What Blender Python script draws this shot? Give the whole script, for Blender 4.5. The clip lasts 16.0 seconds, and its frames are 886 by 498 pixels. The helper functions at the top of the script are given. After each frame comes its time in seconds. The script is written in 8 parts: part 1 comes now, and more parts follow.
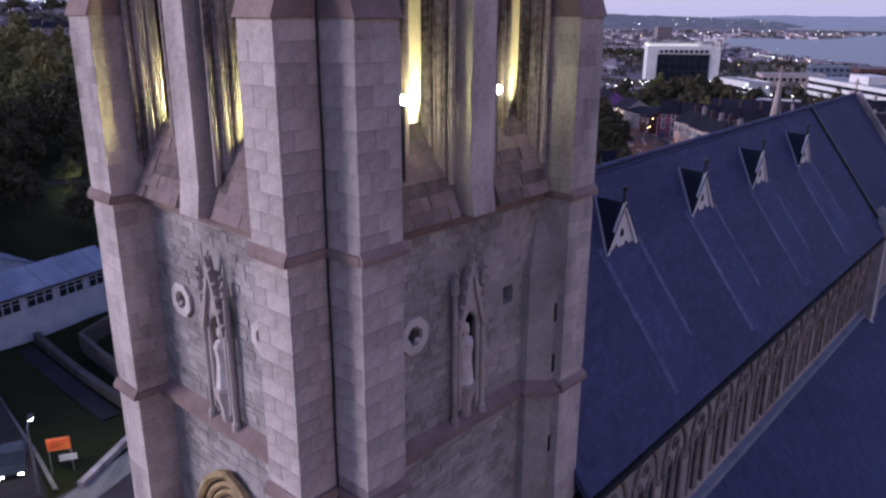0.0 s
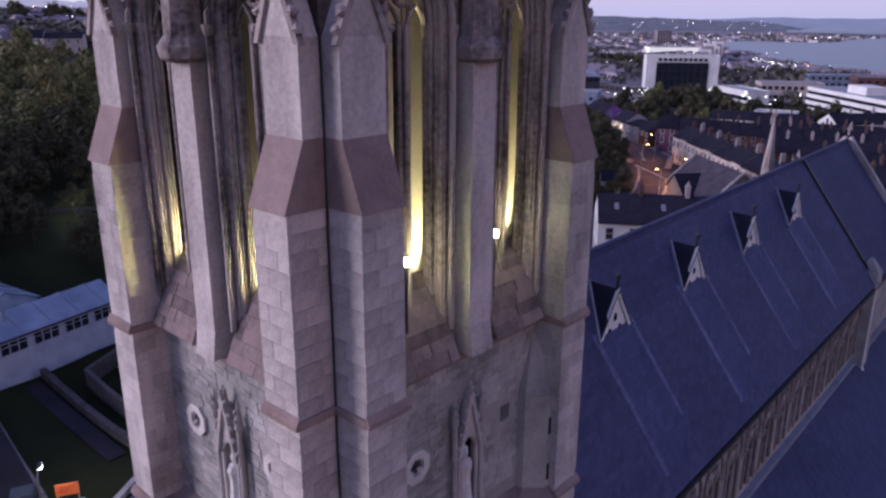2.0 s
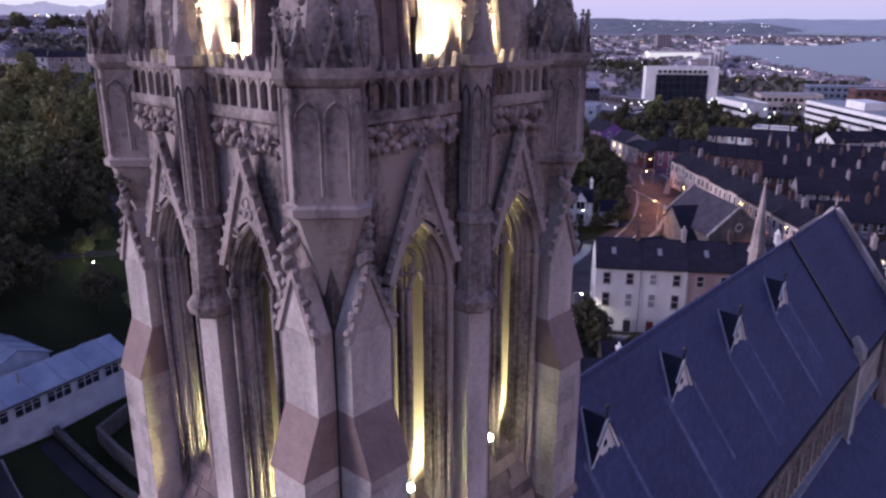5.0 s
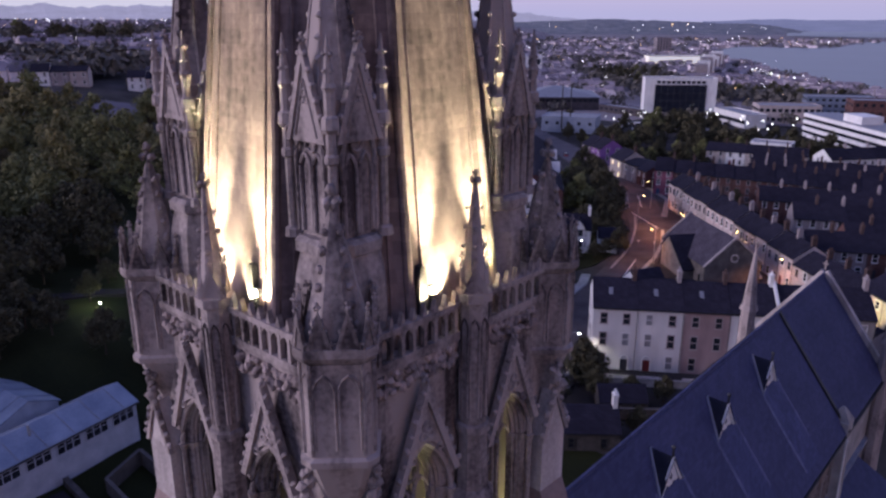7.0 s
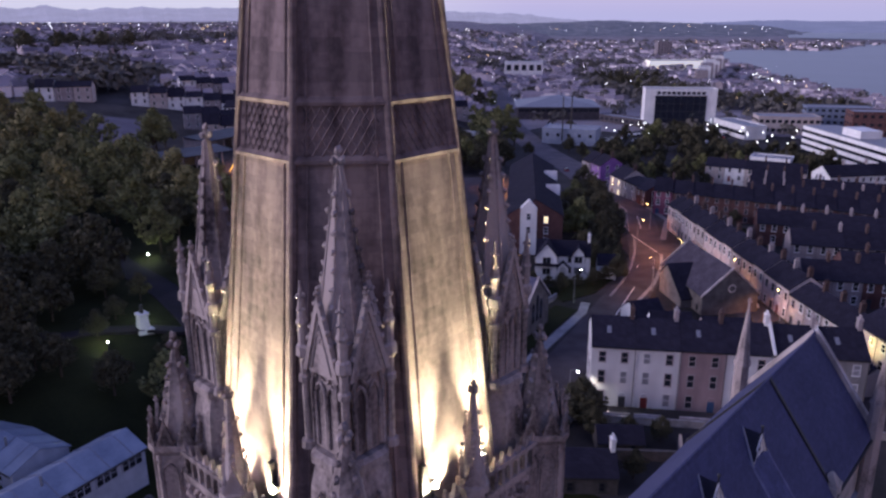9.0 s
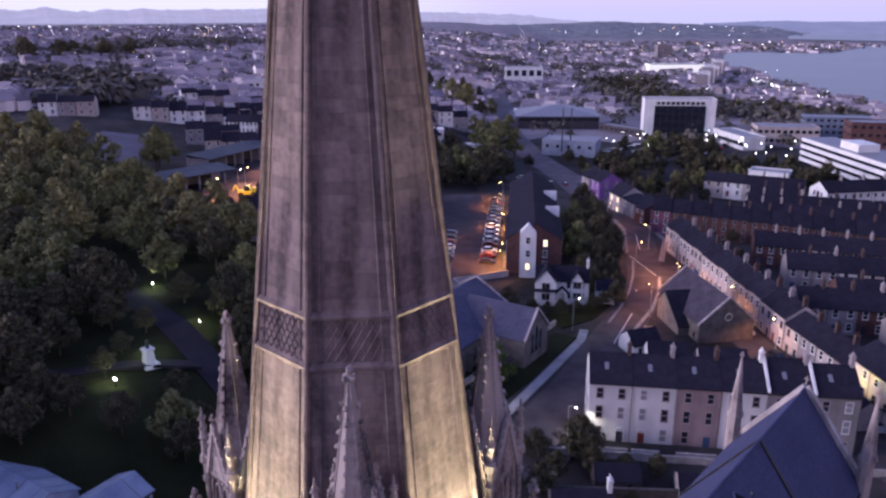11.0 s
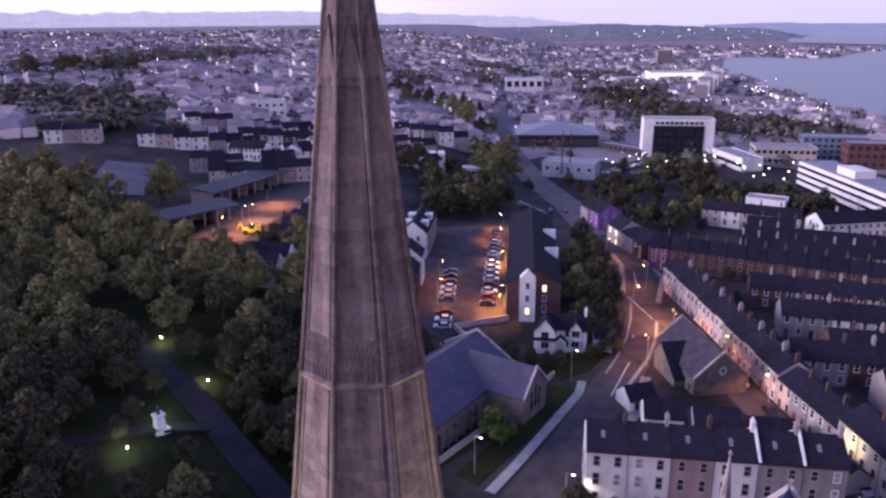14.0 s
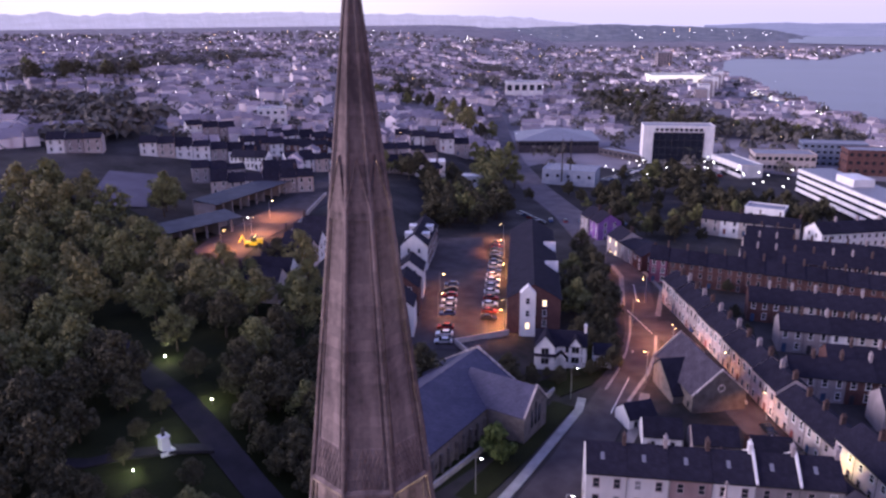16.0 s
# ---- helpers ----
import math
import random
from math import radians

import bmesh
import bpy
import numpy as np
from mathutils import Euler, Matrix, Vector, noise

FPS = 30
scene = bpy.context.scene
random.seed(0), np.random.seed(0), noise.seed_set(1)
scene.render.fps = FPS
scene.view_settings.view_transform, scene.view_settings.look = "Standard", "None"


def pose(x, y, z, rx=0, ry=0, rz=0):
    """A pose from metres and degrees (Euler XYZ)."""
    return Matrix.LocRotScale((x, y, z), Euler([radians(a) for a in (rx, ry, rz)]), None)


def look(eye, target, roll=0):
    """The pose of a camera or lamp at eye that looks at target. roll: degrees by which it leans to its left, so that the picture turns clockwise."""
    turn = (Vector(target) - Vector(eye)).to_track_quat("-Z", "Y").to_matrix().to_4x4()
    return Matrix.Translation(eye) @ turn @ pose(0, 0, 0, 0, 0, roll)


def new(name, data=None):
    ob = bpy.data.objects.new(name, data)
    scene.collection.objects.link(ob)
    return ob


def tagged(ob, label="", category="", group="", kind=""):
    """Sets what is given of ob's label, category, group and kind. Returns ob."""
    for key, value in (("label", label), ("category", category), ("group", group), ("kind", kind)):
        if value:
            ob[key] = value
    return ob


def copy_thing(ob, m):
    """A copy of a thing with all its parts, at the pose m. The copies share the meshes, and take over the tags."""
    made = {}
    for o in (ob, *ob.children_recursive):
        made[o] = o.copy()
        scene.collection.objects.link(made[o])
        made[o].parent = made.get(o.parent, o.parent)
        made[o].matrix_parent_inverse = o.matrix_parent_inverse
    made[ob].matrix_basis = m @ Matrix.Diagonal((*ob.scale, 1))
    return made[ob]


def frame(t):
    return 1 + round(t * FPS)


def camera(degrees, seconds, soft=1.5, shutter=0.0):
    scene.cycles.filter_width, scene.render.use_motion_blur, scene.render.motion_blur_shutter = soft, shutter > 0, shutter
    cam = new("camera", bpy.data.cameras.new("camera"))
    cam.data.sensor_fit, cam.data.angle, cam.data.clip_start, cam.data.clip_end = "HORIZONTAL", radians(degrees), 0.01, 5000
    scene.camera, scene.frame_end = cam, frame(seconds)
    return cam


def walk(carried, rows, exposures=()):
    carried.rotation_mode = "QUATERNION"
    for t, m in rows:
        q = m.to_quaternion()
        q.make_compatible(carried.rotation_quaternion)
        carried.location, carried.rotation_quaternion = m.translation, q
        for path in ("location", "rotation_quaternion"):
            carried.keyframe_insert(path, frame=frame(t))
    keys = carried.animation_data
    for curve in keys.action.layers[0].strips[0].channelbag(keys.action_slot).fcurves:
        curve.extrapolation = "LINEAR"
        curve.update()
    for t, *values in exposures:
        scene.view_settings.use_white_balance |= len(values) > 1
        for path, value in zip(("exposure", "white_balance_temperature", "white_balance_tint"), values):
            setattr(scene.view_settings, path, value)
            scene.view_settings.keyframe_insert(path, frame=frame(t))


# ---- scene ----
cam = camera(61.0, 16.0, 2.5)
PATH = [
    (0, (16.248, -13.874, 31.508), (14.967, -12.461, 30.907), 0.2),
    (0.5, (16.28, -13.904, 32.965), (14.998, -12.49, 32.366), 0.2),
    (1, (16.331, -13.959, 33.66), (15.05, -12.545, 33.061), 0.2),
    (1.5, (16.312, -13.955, 34.442), (15.03, -12.542, 33.843), 0.2),
    (2, (16.314, -13.977, 35.232), (15.032, -12.563, 34.634), 0.2),
    (2.5, (16.33, -13.997, 35.898), (15.048, -12.583, 35.301), 0.1),
    (3, (16.288, -13.991, 36.687), (15.007, -12.576, 36.088), 0.3),
    (5.5, (16.552, -14.148, 42.997), (15.266, -12.736, 42.403), -0.1),
    (6, (16.548, -14.16, 44.569), (15.262, -12.748, 43.974), -0.1),
    (6.5, (16.595, -14.211, 46.037), (15.309, -12.799, 45.443), -0.1),
    (7, (16.608, -14.239, 47.488), (15.323, -12.827, 46.893), -0.1),
    (7.5, (16.644, -14.287, 48.939), (15.358, -12.875, 48.345), -0.2),
    (8, (16.706, -14.329, 50.527), (15.419, -12.918, 49.933), -0.2),
    (8.5, (16.749, -14.389, 51.973), (15.462, -12.978, 51.379), -0.2),
    (9, (16.788, -14.397, 53.43), (15.5, -12.987, 52.836), -0.2),
    (11.5, (17.024, -14.62, 60.888), (15.735, -13.211, 60.294), -0.3),
    (12, (17.022, -14.639, 62.455), (15.733, -13.23, 61.861), -0.3),
    (12.5, (17.078, -14.728, 63.976), (15.789, -13.32, 63.38), -0.3),
    (13, (17.041, -14.821, 66.142), (15.752, -13.412, 65.547), -0.3),
    (13.5, (17.068, -14.839, 68.763), (15.778, -13.431, 68.169), -0.4),
    (14, (17.187, -14.833, 70.792), (15.896, -13.425, 70.198), -0.4),
    (14.5, (17.136, -14.978, 72.219), (15.845, -13.57, 71.624), -0.4),
    (15, (17.248, -14.992, 72.957), (15.957, -13.585, 72.363), -0.4),
    (15.5, (17.385, -15.049, 73.774), (16.093, -13.643, 73.18), -0.4),
    (16, (17.365, -15.105, 74.808), (16.073, -13.698, 74.214), -0.5),
]
walk(cam, [(t, look(eye, target, roll)) for t, eye, target, roll in PATH],
     [(0.0, 0.16, 5650, 5), (3.2, 0.22, 5650, 7), (5.5, 0.32, 5700, 9), (7.0, -0.07, 5650, 9), (9.0, -0.02, 5550, 10), (11.5, 0.5, 5650, 12), (12.5, 0.58, 5720, 14), (16.0, 0.64, 5850, 18)])

# ---------------------------------------------------------------- world and sun
world = bpy.data.worlds.new("dusk_sky")
scene.world = world
world.use_nodes = True
wn, wl = world.node_tree.nodes, world.node_tree.links
wn.clear()
w_out = wn.new("ShaderNodeOutputWorld")
w_bg = wn.new("ShaderNodeBackground")
w_sky = wn.new("ShaderNodeTexSky")
w_sky.sky_type, w_sky.sun_disc = "NISHITA", False
w_sky.sun_elevation, w_sky.sun_rotation = radians(1.5), radians(100)
w_geo = wn.new("ShaderNodeTexCoord")
w_sep = wn.new("ShaderNodeSeparateXYZ")
w_ramp = wn.new("ShaderNodeValToRGB")
w_mix = wn.new("ShaderNodeMix")
w_mix.data_type, w_mix.blend_type = "RGBA", "MIX"
wl.new(w_geo.outputs["Generated"], w_sep.inputs[0])
wl.new(w_sep.outputs["Z"], w_ramp.inputs["Fac"])
els = w_ramp.color_ramp.elements
els[0].position, els[0].color = 0.0, (0.74, 0.68, 0.98, 1)
els[1].position, els[1].color = 1.0, (0.23, 0.25, 0.62, 1)
e = els.new(0.12)
e.color = (0.60, 0.55, 0.92, 1)
e = els.new(0.4)
e.color = (0.35, 0.355, 0.80, 1)
w_mix.inputs["Factor"].default_value = 0.85
wl.new(w_sky.outputs["Color"], w_mix.inputs["A"])
wl.new(w_ramp.outputs["Color"], w_mix.inputs["B"])
w_dot = wn.new("ShaderNodeVectorMath")
w_dot.operation = "DOT_PRODUCT"
w_dot.inputs[1].default_value = (-0.874, 0.482, 0.05)
wl.new(w_geo.outputs["Generated"], w_dot.inputs[0])
w_map = wn.new("ShaderNodeMapRange")
w_map.interpolation_type = "SMOOTHSTEP"
w_map.inputs["From Min"].default_value, w_map.inputs["From Max"].default_value = 0.90, 0.998
w_map.inputs["To Max"].default_value = 0.7
wl.new(w_dot.outputs["Value"], w_map.inputs["Value"])
w_glow = wn.new("ShaderNodeMix")
w_glow.data_type, w_glow.blend_type = "RGBA", "MIX"
w_glow.inputs["B"].default_value = (1.0, 0.90, 0.93, 1)
wl.new(w_map.outputs["Result"], w_glow.inputs["Factor"])
wl.new(w_mix.outputs["Result"], w_glow.inputs["A"])
# the west is brighter than the east at dusk
w_side = wn.new("ShaderNodeVectorMath")
w_side.operation = "DOT_PRODUCT"
w_side.inputs[1].default_value = (-0.90, -0.10, 0.42)
wl.new(w_geo.outputs["Generated"], w_side.inputs[0])
w_range = wn.new("ShaderNodeMapRange")
w_range.interpolation_type = "SMOOTHSTEP"
w_range.inputs["From Min"].default_value, w_range.inputs["From Max"].default_value = -0.8, 0.6
w_range.inputs["To Min"].default_value, w_range.inputs["To Max"].default_value = 0.88, 1.02
wl.new(w_side.outputs["Value"], w_range.inputs["Value"])
w_mul = wn.new("ShaderNodeVectorMath")
w_mul.operation = "SCALE"
wl.new(w_glow.outputs["Result"], w_mul.inputs[0])
wl.new(w_range.outputs["Result"], w_mul.inputs["Scale"])
wl.new(w_mul.outputs["Vector"], w_bg.inputs["Color"])
w_bg.inputs["Strength"].default_value = 0.78
wl.new(w_bg.outputs["Background"], w_out.inputs["Surface"])

sun_data = bpy.data.lights.new("sun", "SUN")
sun_data.energy, sun_data.angle, sun_data.color = 3.3, radians(30), (1.0, 0.78, 0.81)
sun = new("sun", sun_data)
sun.matrix_world = look((-60, -66, 20), (0, 0, 0))


# ---------------------------------------------------------------- lie of the land
def step(a, b, v):
    t = min(max((v - a) / (b - a), 0.0), 1.0)
    return t * t * (3 - 2 * t)


def land(x, y):
    """Ground height: a hill to the west, the valley road, and the fall to the river."""
    u = -0.827 * (x + 60) - 0.562 * (y - 60)
    h = 9 * step(14, 46, u) + 10 * step(95, 190, u) + 14 * step(160, 600, u)
    east = step(-60, 60, -u)
    h -= 4.2 * math.exp(-((x + 66) / 14) ** 2 - ((y - 1) / 12) ** 2)
    return h - 0.6 * east - 8.6 * step(140, 300, y) * (1 - step(20, 140, u)) - 12 * step(420, 900, y) * (1 - 0.6 * step(100, 500, u))


# ---------------------------------------------------------------- lamps of the place
def lamp(kind, place, energy, colour, radius=0.1, target=None, size=70, blend=0.6):
    data = bpy.data.lights.new("lamp", kind)
    data.energy, data.color, data.shadow_soft_size = energy, colour, radius
    if kind == "SPOT":
        data.spot_size, data.spot_blend = radians(size), blend
    ob = new("lamp", data)
    ob.matrix_world = look(place, target) if target else Matrix.Translation(place)
    return ob


FLOOD, BELFRY, SODIUM = (1.0, 0.80, 0.42), (1.0, 0.86, 0.36), (1.0, 0.36, 0.12)
for k in range(4):
    m = Matrix.Rotation(math.pi / 2 * k, 4, "Z")
    for x in (-1.25, -0.72, 0.72, 1.25):
        lamp("SPOT", m @ Vector((x, -4.48, 40.45)), 1900, FLOOD, 0.15, m @ Vector((0.75 * x, -1.30, 44.3)), 74, 0.4)
    for x in (-1.0, 1.0):
        lamp("SPOT", m @ Vector((x, -4.48, 40.52)), 39000, FLOOD, 0.10, m @ Vector((0.95 * x, -2.9, 49.0)), 32, 1.0)
    if k == 1:
        for x in (-2.10, 1.20):
            lamp("POINT", m @ Vector((x, -4.64, 29.75)), 36, BELFRY, 0.08)
        # unseen spots added behind the wall to brighten strips of the backing panel
        for x in (-0.92, 2.78):
            lamp("SPOT", m @ Vector((x, -3.66, 28.5)), 4300, BELFRY, 0.06, m @ Vector((x, -3.48, 34.5)), 50, 0.9)
    if k == 0:
        for x in (-2.1, 1.6):
            lamp("POINT", m @ Vector((x, -3.66, 29.1)), 420, BELFRY, 0.06)


# x, y, pole height, heading, sodium or white, arms
# (-93.5, 130.0) and (-112.0, 153.5) below stand for wall lamps of the flats
STREET = [(-52.2, 139.6, 6.0, 130, 3, 2), (-126.4, 171.0, 6.0, 200, 3, 1), (-106.9, 118.2, 6.5, 30, 6, 1), (-88.5, 122.6, 5.4, 200, 1, 1), (-58.6, 160.4, 6.6, -40, 1, 1),
          # (-24.0, 122.0) is an added lamp that reddens the side street
          (-36.8, 134.0, 6.2, 230, 4, 1), (-24.0, 122.0, 6.2, 230, 4, 1), (-8.2, 104.6, 6.2, 45, 2, 1), (-140.0, 188.0, 6.0, 200, 1, 1), (-57.0, 104.2, 7.0, 20, 0, 1), (-50.6, 66.3, 7.0, 20, 0, 1),
          (-116.8, 48.5, 1.0, 0, 0, 1), (-84.8, 26.0, 1.0, 0, 0, 1), (-90.5, 34.4, 0.6, 0, 0, 1), (-96.5, 46.5, 1.0, 0, 0, 1), (-33.3, 0.1, 5.6, 150, 0, 1), (-35.4, 69.6, 5.5, 20, 5, 1),
          # (-166.5, 104.5), (-181.0, 112.0) and the last four are added to spread glow
          (-174.0, 97.0, 6.0, 60, 3, 1), (-166.5, 104.5, 4.0, 200, 2, 1), (-185.0, 112.0, 5.0, 60, 0, 1), (-194.0, 128.0, 6.0, 60, 3, 1), (-51.5, 262.0, 5.5, 60, 5, 1), (-44.5, 271.0, 5.5, 60, 5, 1), (-181.0, 112.0, 6.0, 60, 3, 1), (-93.5, 130.0, 4.6, 200, 1, 1), (-112.0, 153.5, 4.6, 200, 1, 1), (-119.0, 132.0, 5.5, 30, 6, 1), (-72.3, 164.5, 7.0, 220, 6, 1), (-66.4, 146.5, 7.0, 20, 6, 1), (-95.0, 181.5, 7.0, 40, 6, 1), (-48.8, 120.5, 7.0, 160, 6, 1)]
for x, y, h, a, glow, arms in STREET:
    z = land(x, y)
    d = Vector((math.cos(radians(a)), math.sin(radians(a)), 0)) * 2.0
    place = Vector((x + d.x, y + d.y, z + h - 0.4))
    if h < 2:
        lamp("POINT", (x, y, z + h + 0.4), 420, (0.95, 1.0, 0.62), 0.15)
    elif glow == 2:
        lamp("POINT", place, 380, (1.0, 0.72, 0.20), 0.2)
    else:
        lamp("SPOT", place, (0, 8000, 0, 10000, 1500, 1000, 2400)[glow] if glow else 550, SODIUM if glow and glow != 5 else (1.0, 0.86, 0.60), 0.25, place + Vector((0.01, 0, -5)), 150, 0.6)


# ---------------------------------------------------------------- helpers
UPX = Matrix(((0, 1, 0, 0), (1, 0, 0, 0), (0, 0, 1, 0), (0, 0, 0, 1)))


def mesh_from(name, bm, material):
    me = bpy.data.meshes.new(name)
    bm.normal_update()
    bm.to_mesh(me)
    bm.free()
    for m in (material if isinstance(material, (list, tuple)) else [material]):
        me.materials.append(m)
    return me


def part(name, bm, material, parent=None, label="", m=None):
    ob = new(name, mesh_from(name, bm, material))
    if parent is not None:
        ob.parent = parent
    if m is not None:
        ob.matrix_basis = m
    return tagged(ob, label)


def thing(name, label, category, group="", kind="", m=None):
    ob = new(name)
    if m is not None:
        ob.matrix_basis = m
    return tagged(ob, label, category, group, kind)


def add_box(bm, x0, x1, y0, y1, z0, z1, m=None, mi=0):
    v = [bm.verts.new((x, y, z)) for z in (z0, z1) for x, y in ((x0, y0), (x1, y0), (x1, y1), (x0, y1))]
    if m is not None:
        for p in v:
            p.co = m @ p.co
    for f in ((3, 2, 1, 0), (4, 5, 6, 7), (0, 1, 5, 4), (1, 2, 6, 5), (2, 3, 7, 6), (3, 0, 4, 7)):
        bm.faces.new([v[i] for i in f]).material_index = mi
    return v


def box(x0, x1, y0, y1, z0, z1, m=None):
    bm = bmesh.new()
    add_box(bm, x0, x1, y0, y1, z0, z1, m)
    return bm


def add_frustum(bm, x, y, z0, z1, r0, r1, n=8, turn=None, m=None, caps=True, mi=0):
    """A prism or cone about a vertical line; r is the distance to the flats."""
    turn = math.pi / n if turn is None else turn
    k = 1 / math.cos(math.pi / n)
    rings = []
    for z, r in ((z0, r0), (z1, r1)):
        if r < 1e-4:
            rings.append([bm.verts.new((x, y, z))])
        else:
            rings.append([bm.verts.new((x + r * k * math.cos(turn + 2 * math.pi * i / n), y + r * k * math.sin(turn + 2 * math.pi * i / n), z)) for i in range(n)])
    if m is not None:
        for ring in rings:
            for p in ring:
                p.co = m @ p.co
    a, b = rings
    for i in range(n):
        j = (i + 1) % n
        if len(b) == 1:
            f = bm.faces.new((a[i], a[j], b[0]))
        elif len(a) == 1:
            f = bm.faces.new((a[0], b[j], b[i]))
        else:
            f = bm.faces.new((a[i], a[j], b[j], b[i]))
        f.material_index = mi
    if caps:
        if len(a) > 1:
            bm.faces.new(a[::-1]).material_index = mi
        if len(b) > 1:
            bm.faces.new(b).material_index = mi


def add_prism(bm, pts, d, m=None, mi=0):
    """The polygon pts in x, z, pushed from y = 0 to y = d."""
    a = [bm.verts.new((x, 0, z)) for x, z in pts]
    b = [bm.verts.new((x, d, z)) for x, z in pts]
    if m is not None:
        for p in a + b:
            p.co = m @ p.co
    n = len(pts)
    fs = [bm.faces.new(a), bm.faces.new(b[::-1])]
    for i in range(n):
        j = (i + 1) % n
        fs.append(bm.faces.new((a[j], a[i], b[i], b[j])))
    for f in fs:
        f.material_index = mi
    return fs


def grid_solid(bm, xs, zs, fill, y0, y1):
    """One connected slab made of the filled cells of a grid; fill gives each cell's material, or None."""
    n, k = len(xs) - 1, len(zs) - 1
    node = {}

    def at(i, j, y):
        if (i, j, y) not in node:
            node[i, j, y] = bm.verts.new((xs[i], y, zs[j]))
        return node[i, j, y]
    cell = {(i, j): fill(i, j) for i in range(n) for j in range(k)}
    for (i, j), m in cell.items():
        if m is None:
            continue
        bm.faces.new((at(i, j, y0), at(i + 1, j, y0), at(i + 1, j + 1, y0), at(i, j + 1, y0))).material_index = m
        bm.faces.new((at(i, j + 1, y1), at(i + 1, j + 1, y1), at(i + 1, j, y1), at(i, j, y1))).material_index = m
        for di, dj, a, b in ((-1, 0, (0, 1), (0, 0)), (1, 0, (1, 0), (1, 1)), (0, -1, (0, 0), (1, 0)), (0, 1, (1, 1), (0, 1))):
            if cell.get((i + di, j + dj)) is None:
                bm.faces.new((at(i + b[0], j + b[1], y0), at(i + a[0], j + a[1], y0), at(i + a[0], j + a[1], y1), at(i + b[0], j + b[1], y1))).material_index = m


def fixed(bm):
    bmesh.ops.recalc_face_normals(bm, faces=bm.faces)
    return bm


# ---------------------------------------------------------------- materials
def make_material(name, dark, light, rough=0.8, scale=3.0, fine=30.0, bump=0.3, spread=0.0, blocks=None, metal=0.0, streak=0.0, gap=None, low_high=None):
    """Two-scale noise colour, fine relief; blocks: (width, height, gap) of coursed joints; streak: weather runs down the face."""
    mat = bpy.data.materials.new(name)
    mat.use_nodes = True
    nt = mat.node_tree
    n, l = nt.nodes, nt.links
    bsdf = n["Principled BSDF"]
    bsdf.inputs["Roughness"].default_value, bsdf.inputs["Metallic"].default_value = rough, metal
    bsdf.inputs["Specular IOR Level"].default_value = 0.12 if rough >= 0.9 else (0.22 if rough > 0.5 else 0.5)
    co = n.new("ShaderNodeTexCoord")
    big, small = n.new("ShaderNodeTexNoise"), n.new("ShaderNodeTexNoise")
    big.inputs["Scale"].default_value, big.inputs["Detail"].default_value = 1 / scale, 6
    small.inputs["Scale"].default_value, small.inputs["Detail"].default_value = fine, 3
    source = co.outputs["Object"]
    if streak:
        mp = n.new("ShaderNodeMapping")
        mp.inputs["Scale"].default_value = (1, 1, streak)
        l.new(source, mp.inputs["Vector"])
        l.new(mp.outputs["Vector"], big.inputs["Vector"])
    else:
        l.new(source, big.inputs["Vector"])
    l.new(source, small.inputs["Vector"])
    mix = n.new("ShaderNodeMath")
    mix.operation = "MULTIPLY_ADD"
    mix.inputs[1].default_value, mix.inputs[2].default_value = 0.35, -0.17
    l.new(small.outputs["Fac"], mix.inputs[0])
    add = n.new("ShaderNodeMath")
    add.operation = "ADD"
    l.new(big.outputs["Fac"], add.inputs[0])
    l.new(mix.outputs[0], add.inputs[1])
    value = add.outputs[0]
    if spread:
        info = n.new("ShaderNodeObjectInfo")
        geo = n.new("ShaderNodeNewGeometry")
        both = n.new("ShaderNodeMath")
        both.operation = "ADD"
        l.new(info.outputs["Random"], both.inputs[0])
        l.new(geo.outputs["Random Per Island"], both.inputs[1])
        frac = n.new("ShaderNodeMath")
        frac.operation = "FRACT"
        l.new(both.outputs[0], frac.inputs[0])
        more = n.new("ShaderNodeMath")
        more.operation = "MULTIPLY_ADD"
        more.inputs[1].default_value = spread
        l.new(frac.outputs[0], more.inputs[0])
        l.new(value, more.inputs[2])
        value = more.outputs[0]
        low, high = 0.25 + spread * 0.2, 0.75 + spread * 0.8
    else:
        low, high = 0.28, 0.72
    if 0 < streak < 0.2:
        low, high = 0.34, 0.66
    if low_high:
        low, high = low_high
    ramp = n.new("ShaderNodeValToRGB")
    ramp.color_ramp.elements[0].position, ramp.color_ramp.elements[0].color = low, (*dark, 1)
    ramp.color_ramp.elements[1].position, ramp.color_ramp.elements[1].color = high, (*light, 1)
    l.new(value, ramp.inputs["Fac"])
    colour, height = ramp.outputs["Color"], small.outputs["Fac"]
    if blocks:
        bw, bh, bg = blocks
        sep = n.new("ShaderNodeSeparateXYZ")
        l.new(source, sep.inputs[0])
        across = n.new("ShaderNodeMath")
        across.operation = "ADD"
        l.new(sep.outputs["X"], across.inputs[0])
        l.new(sep.outputs["Y"], across.inputs[1])
        comb = n.new("ShaderNodeCombineXYZ")
        l.new(across.outputs[0], comb.inputs["X"])
        l.new(sep.outputs["Z"], comb.inputs["Y"])
        br = n.new("ShaderNodeTexBrick")
        br.inputs["Scale"].default_value = 1.0
        br.inputs["Brick Width"].default_value, br.inputs["Row Height"].default_value = bw, bh
        br.inputs["Mortar Size"].default_value, br.inputs["Mortar Smooth"].default_value = bg, 0.3
        br.inputs["Color1"].default_value, br.inputs["Color2"].default_value = (0.75, 0.75, 0.75, 1), (1.15, 1.12, 1.1, 1)
        br.inputs["Mortar"].default_value = gap or (0.6, 0.58, 0.56, 1)
        l.new(comb.outputs[0], br.inputs["Vector"])
        mul = n.new("ShaderNodeMix")
        mul.data_type, mul.blend_type = "RGBA", "MULTIPLY"
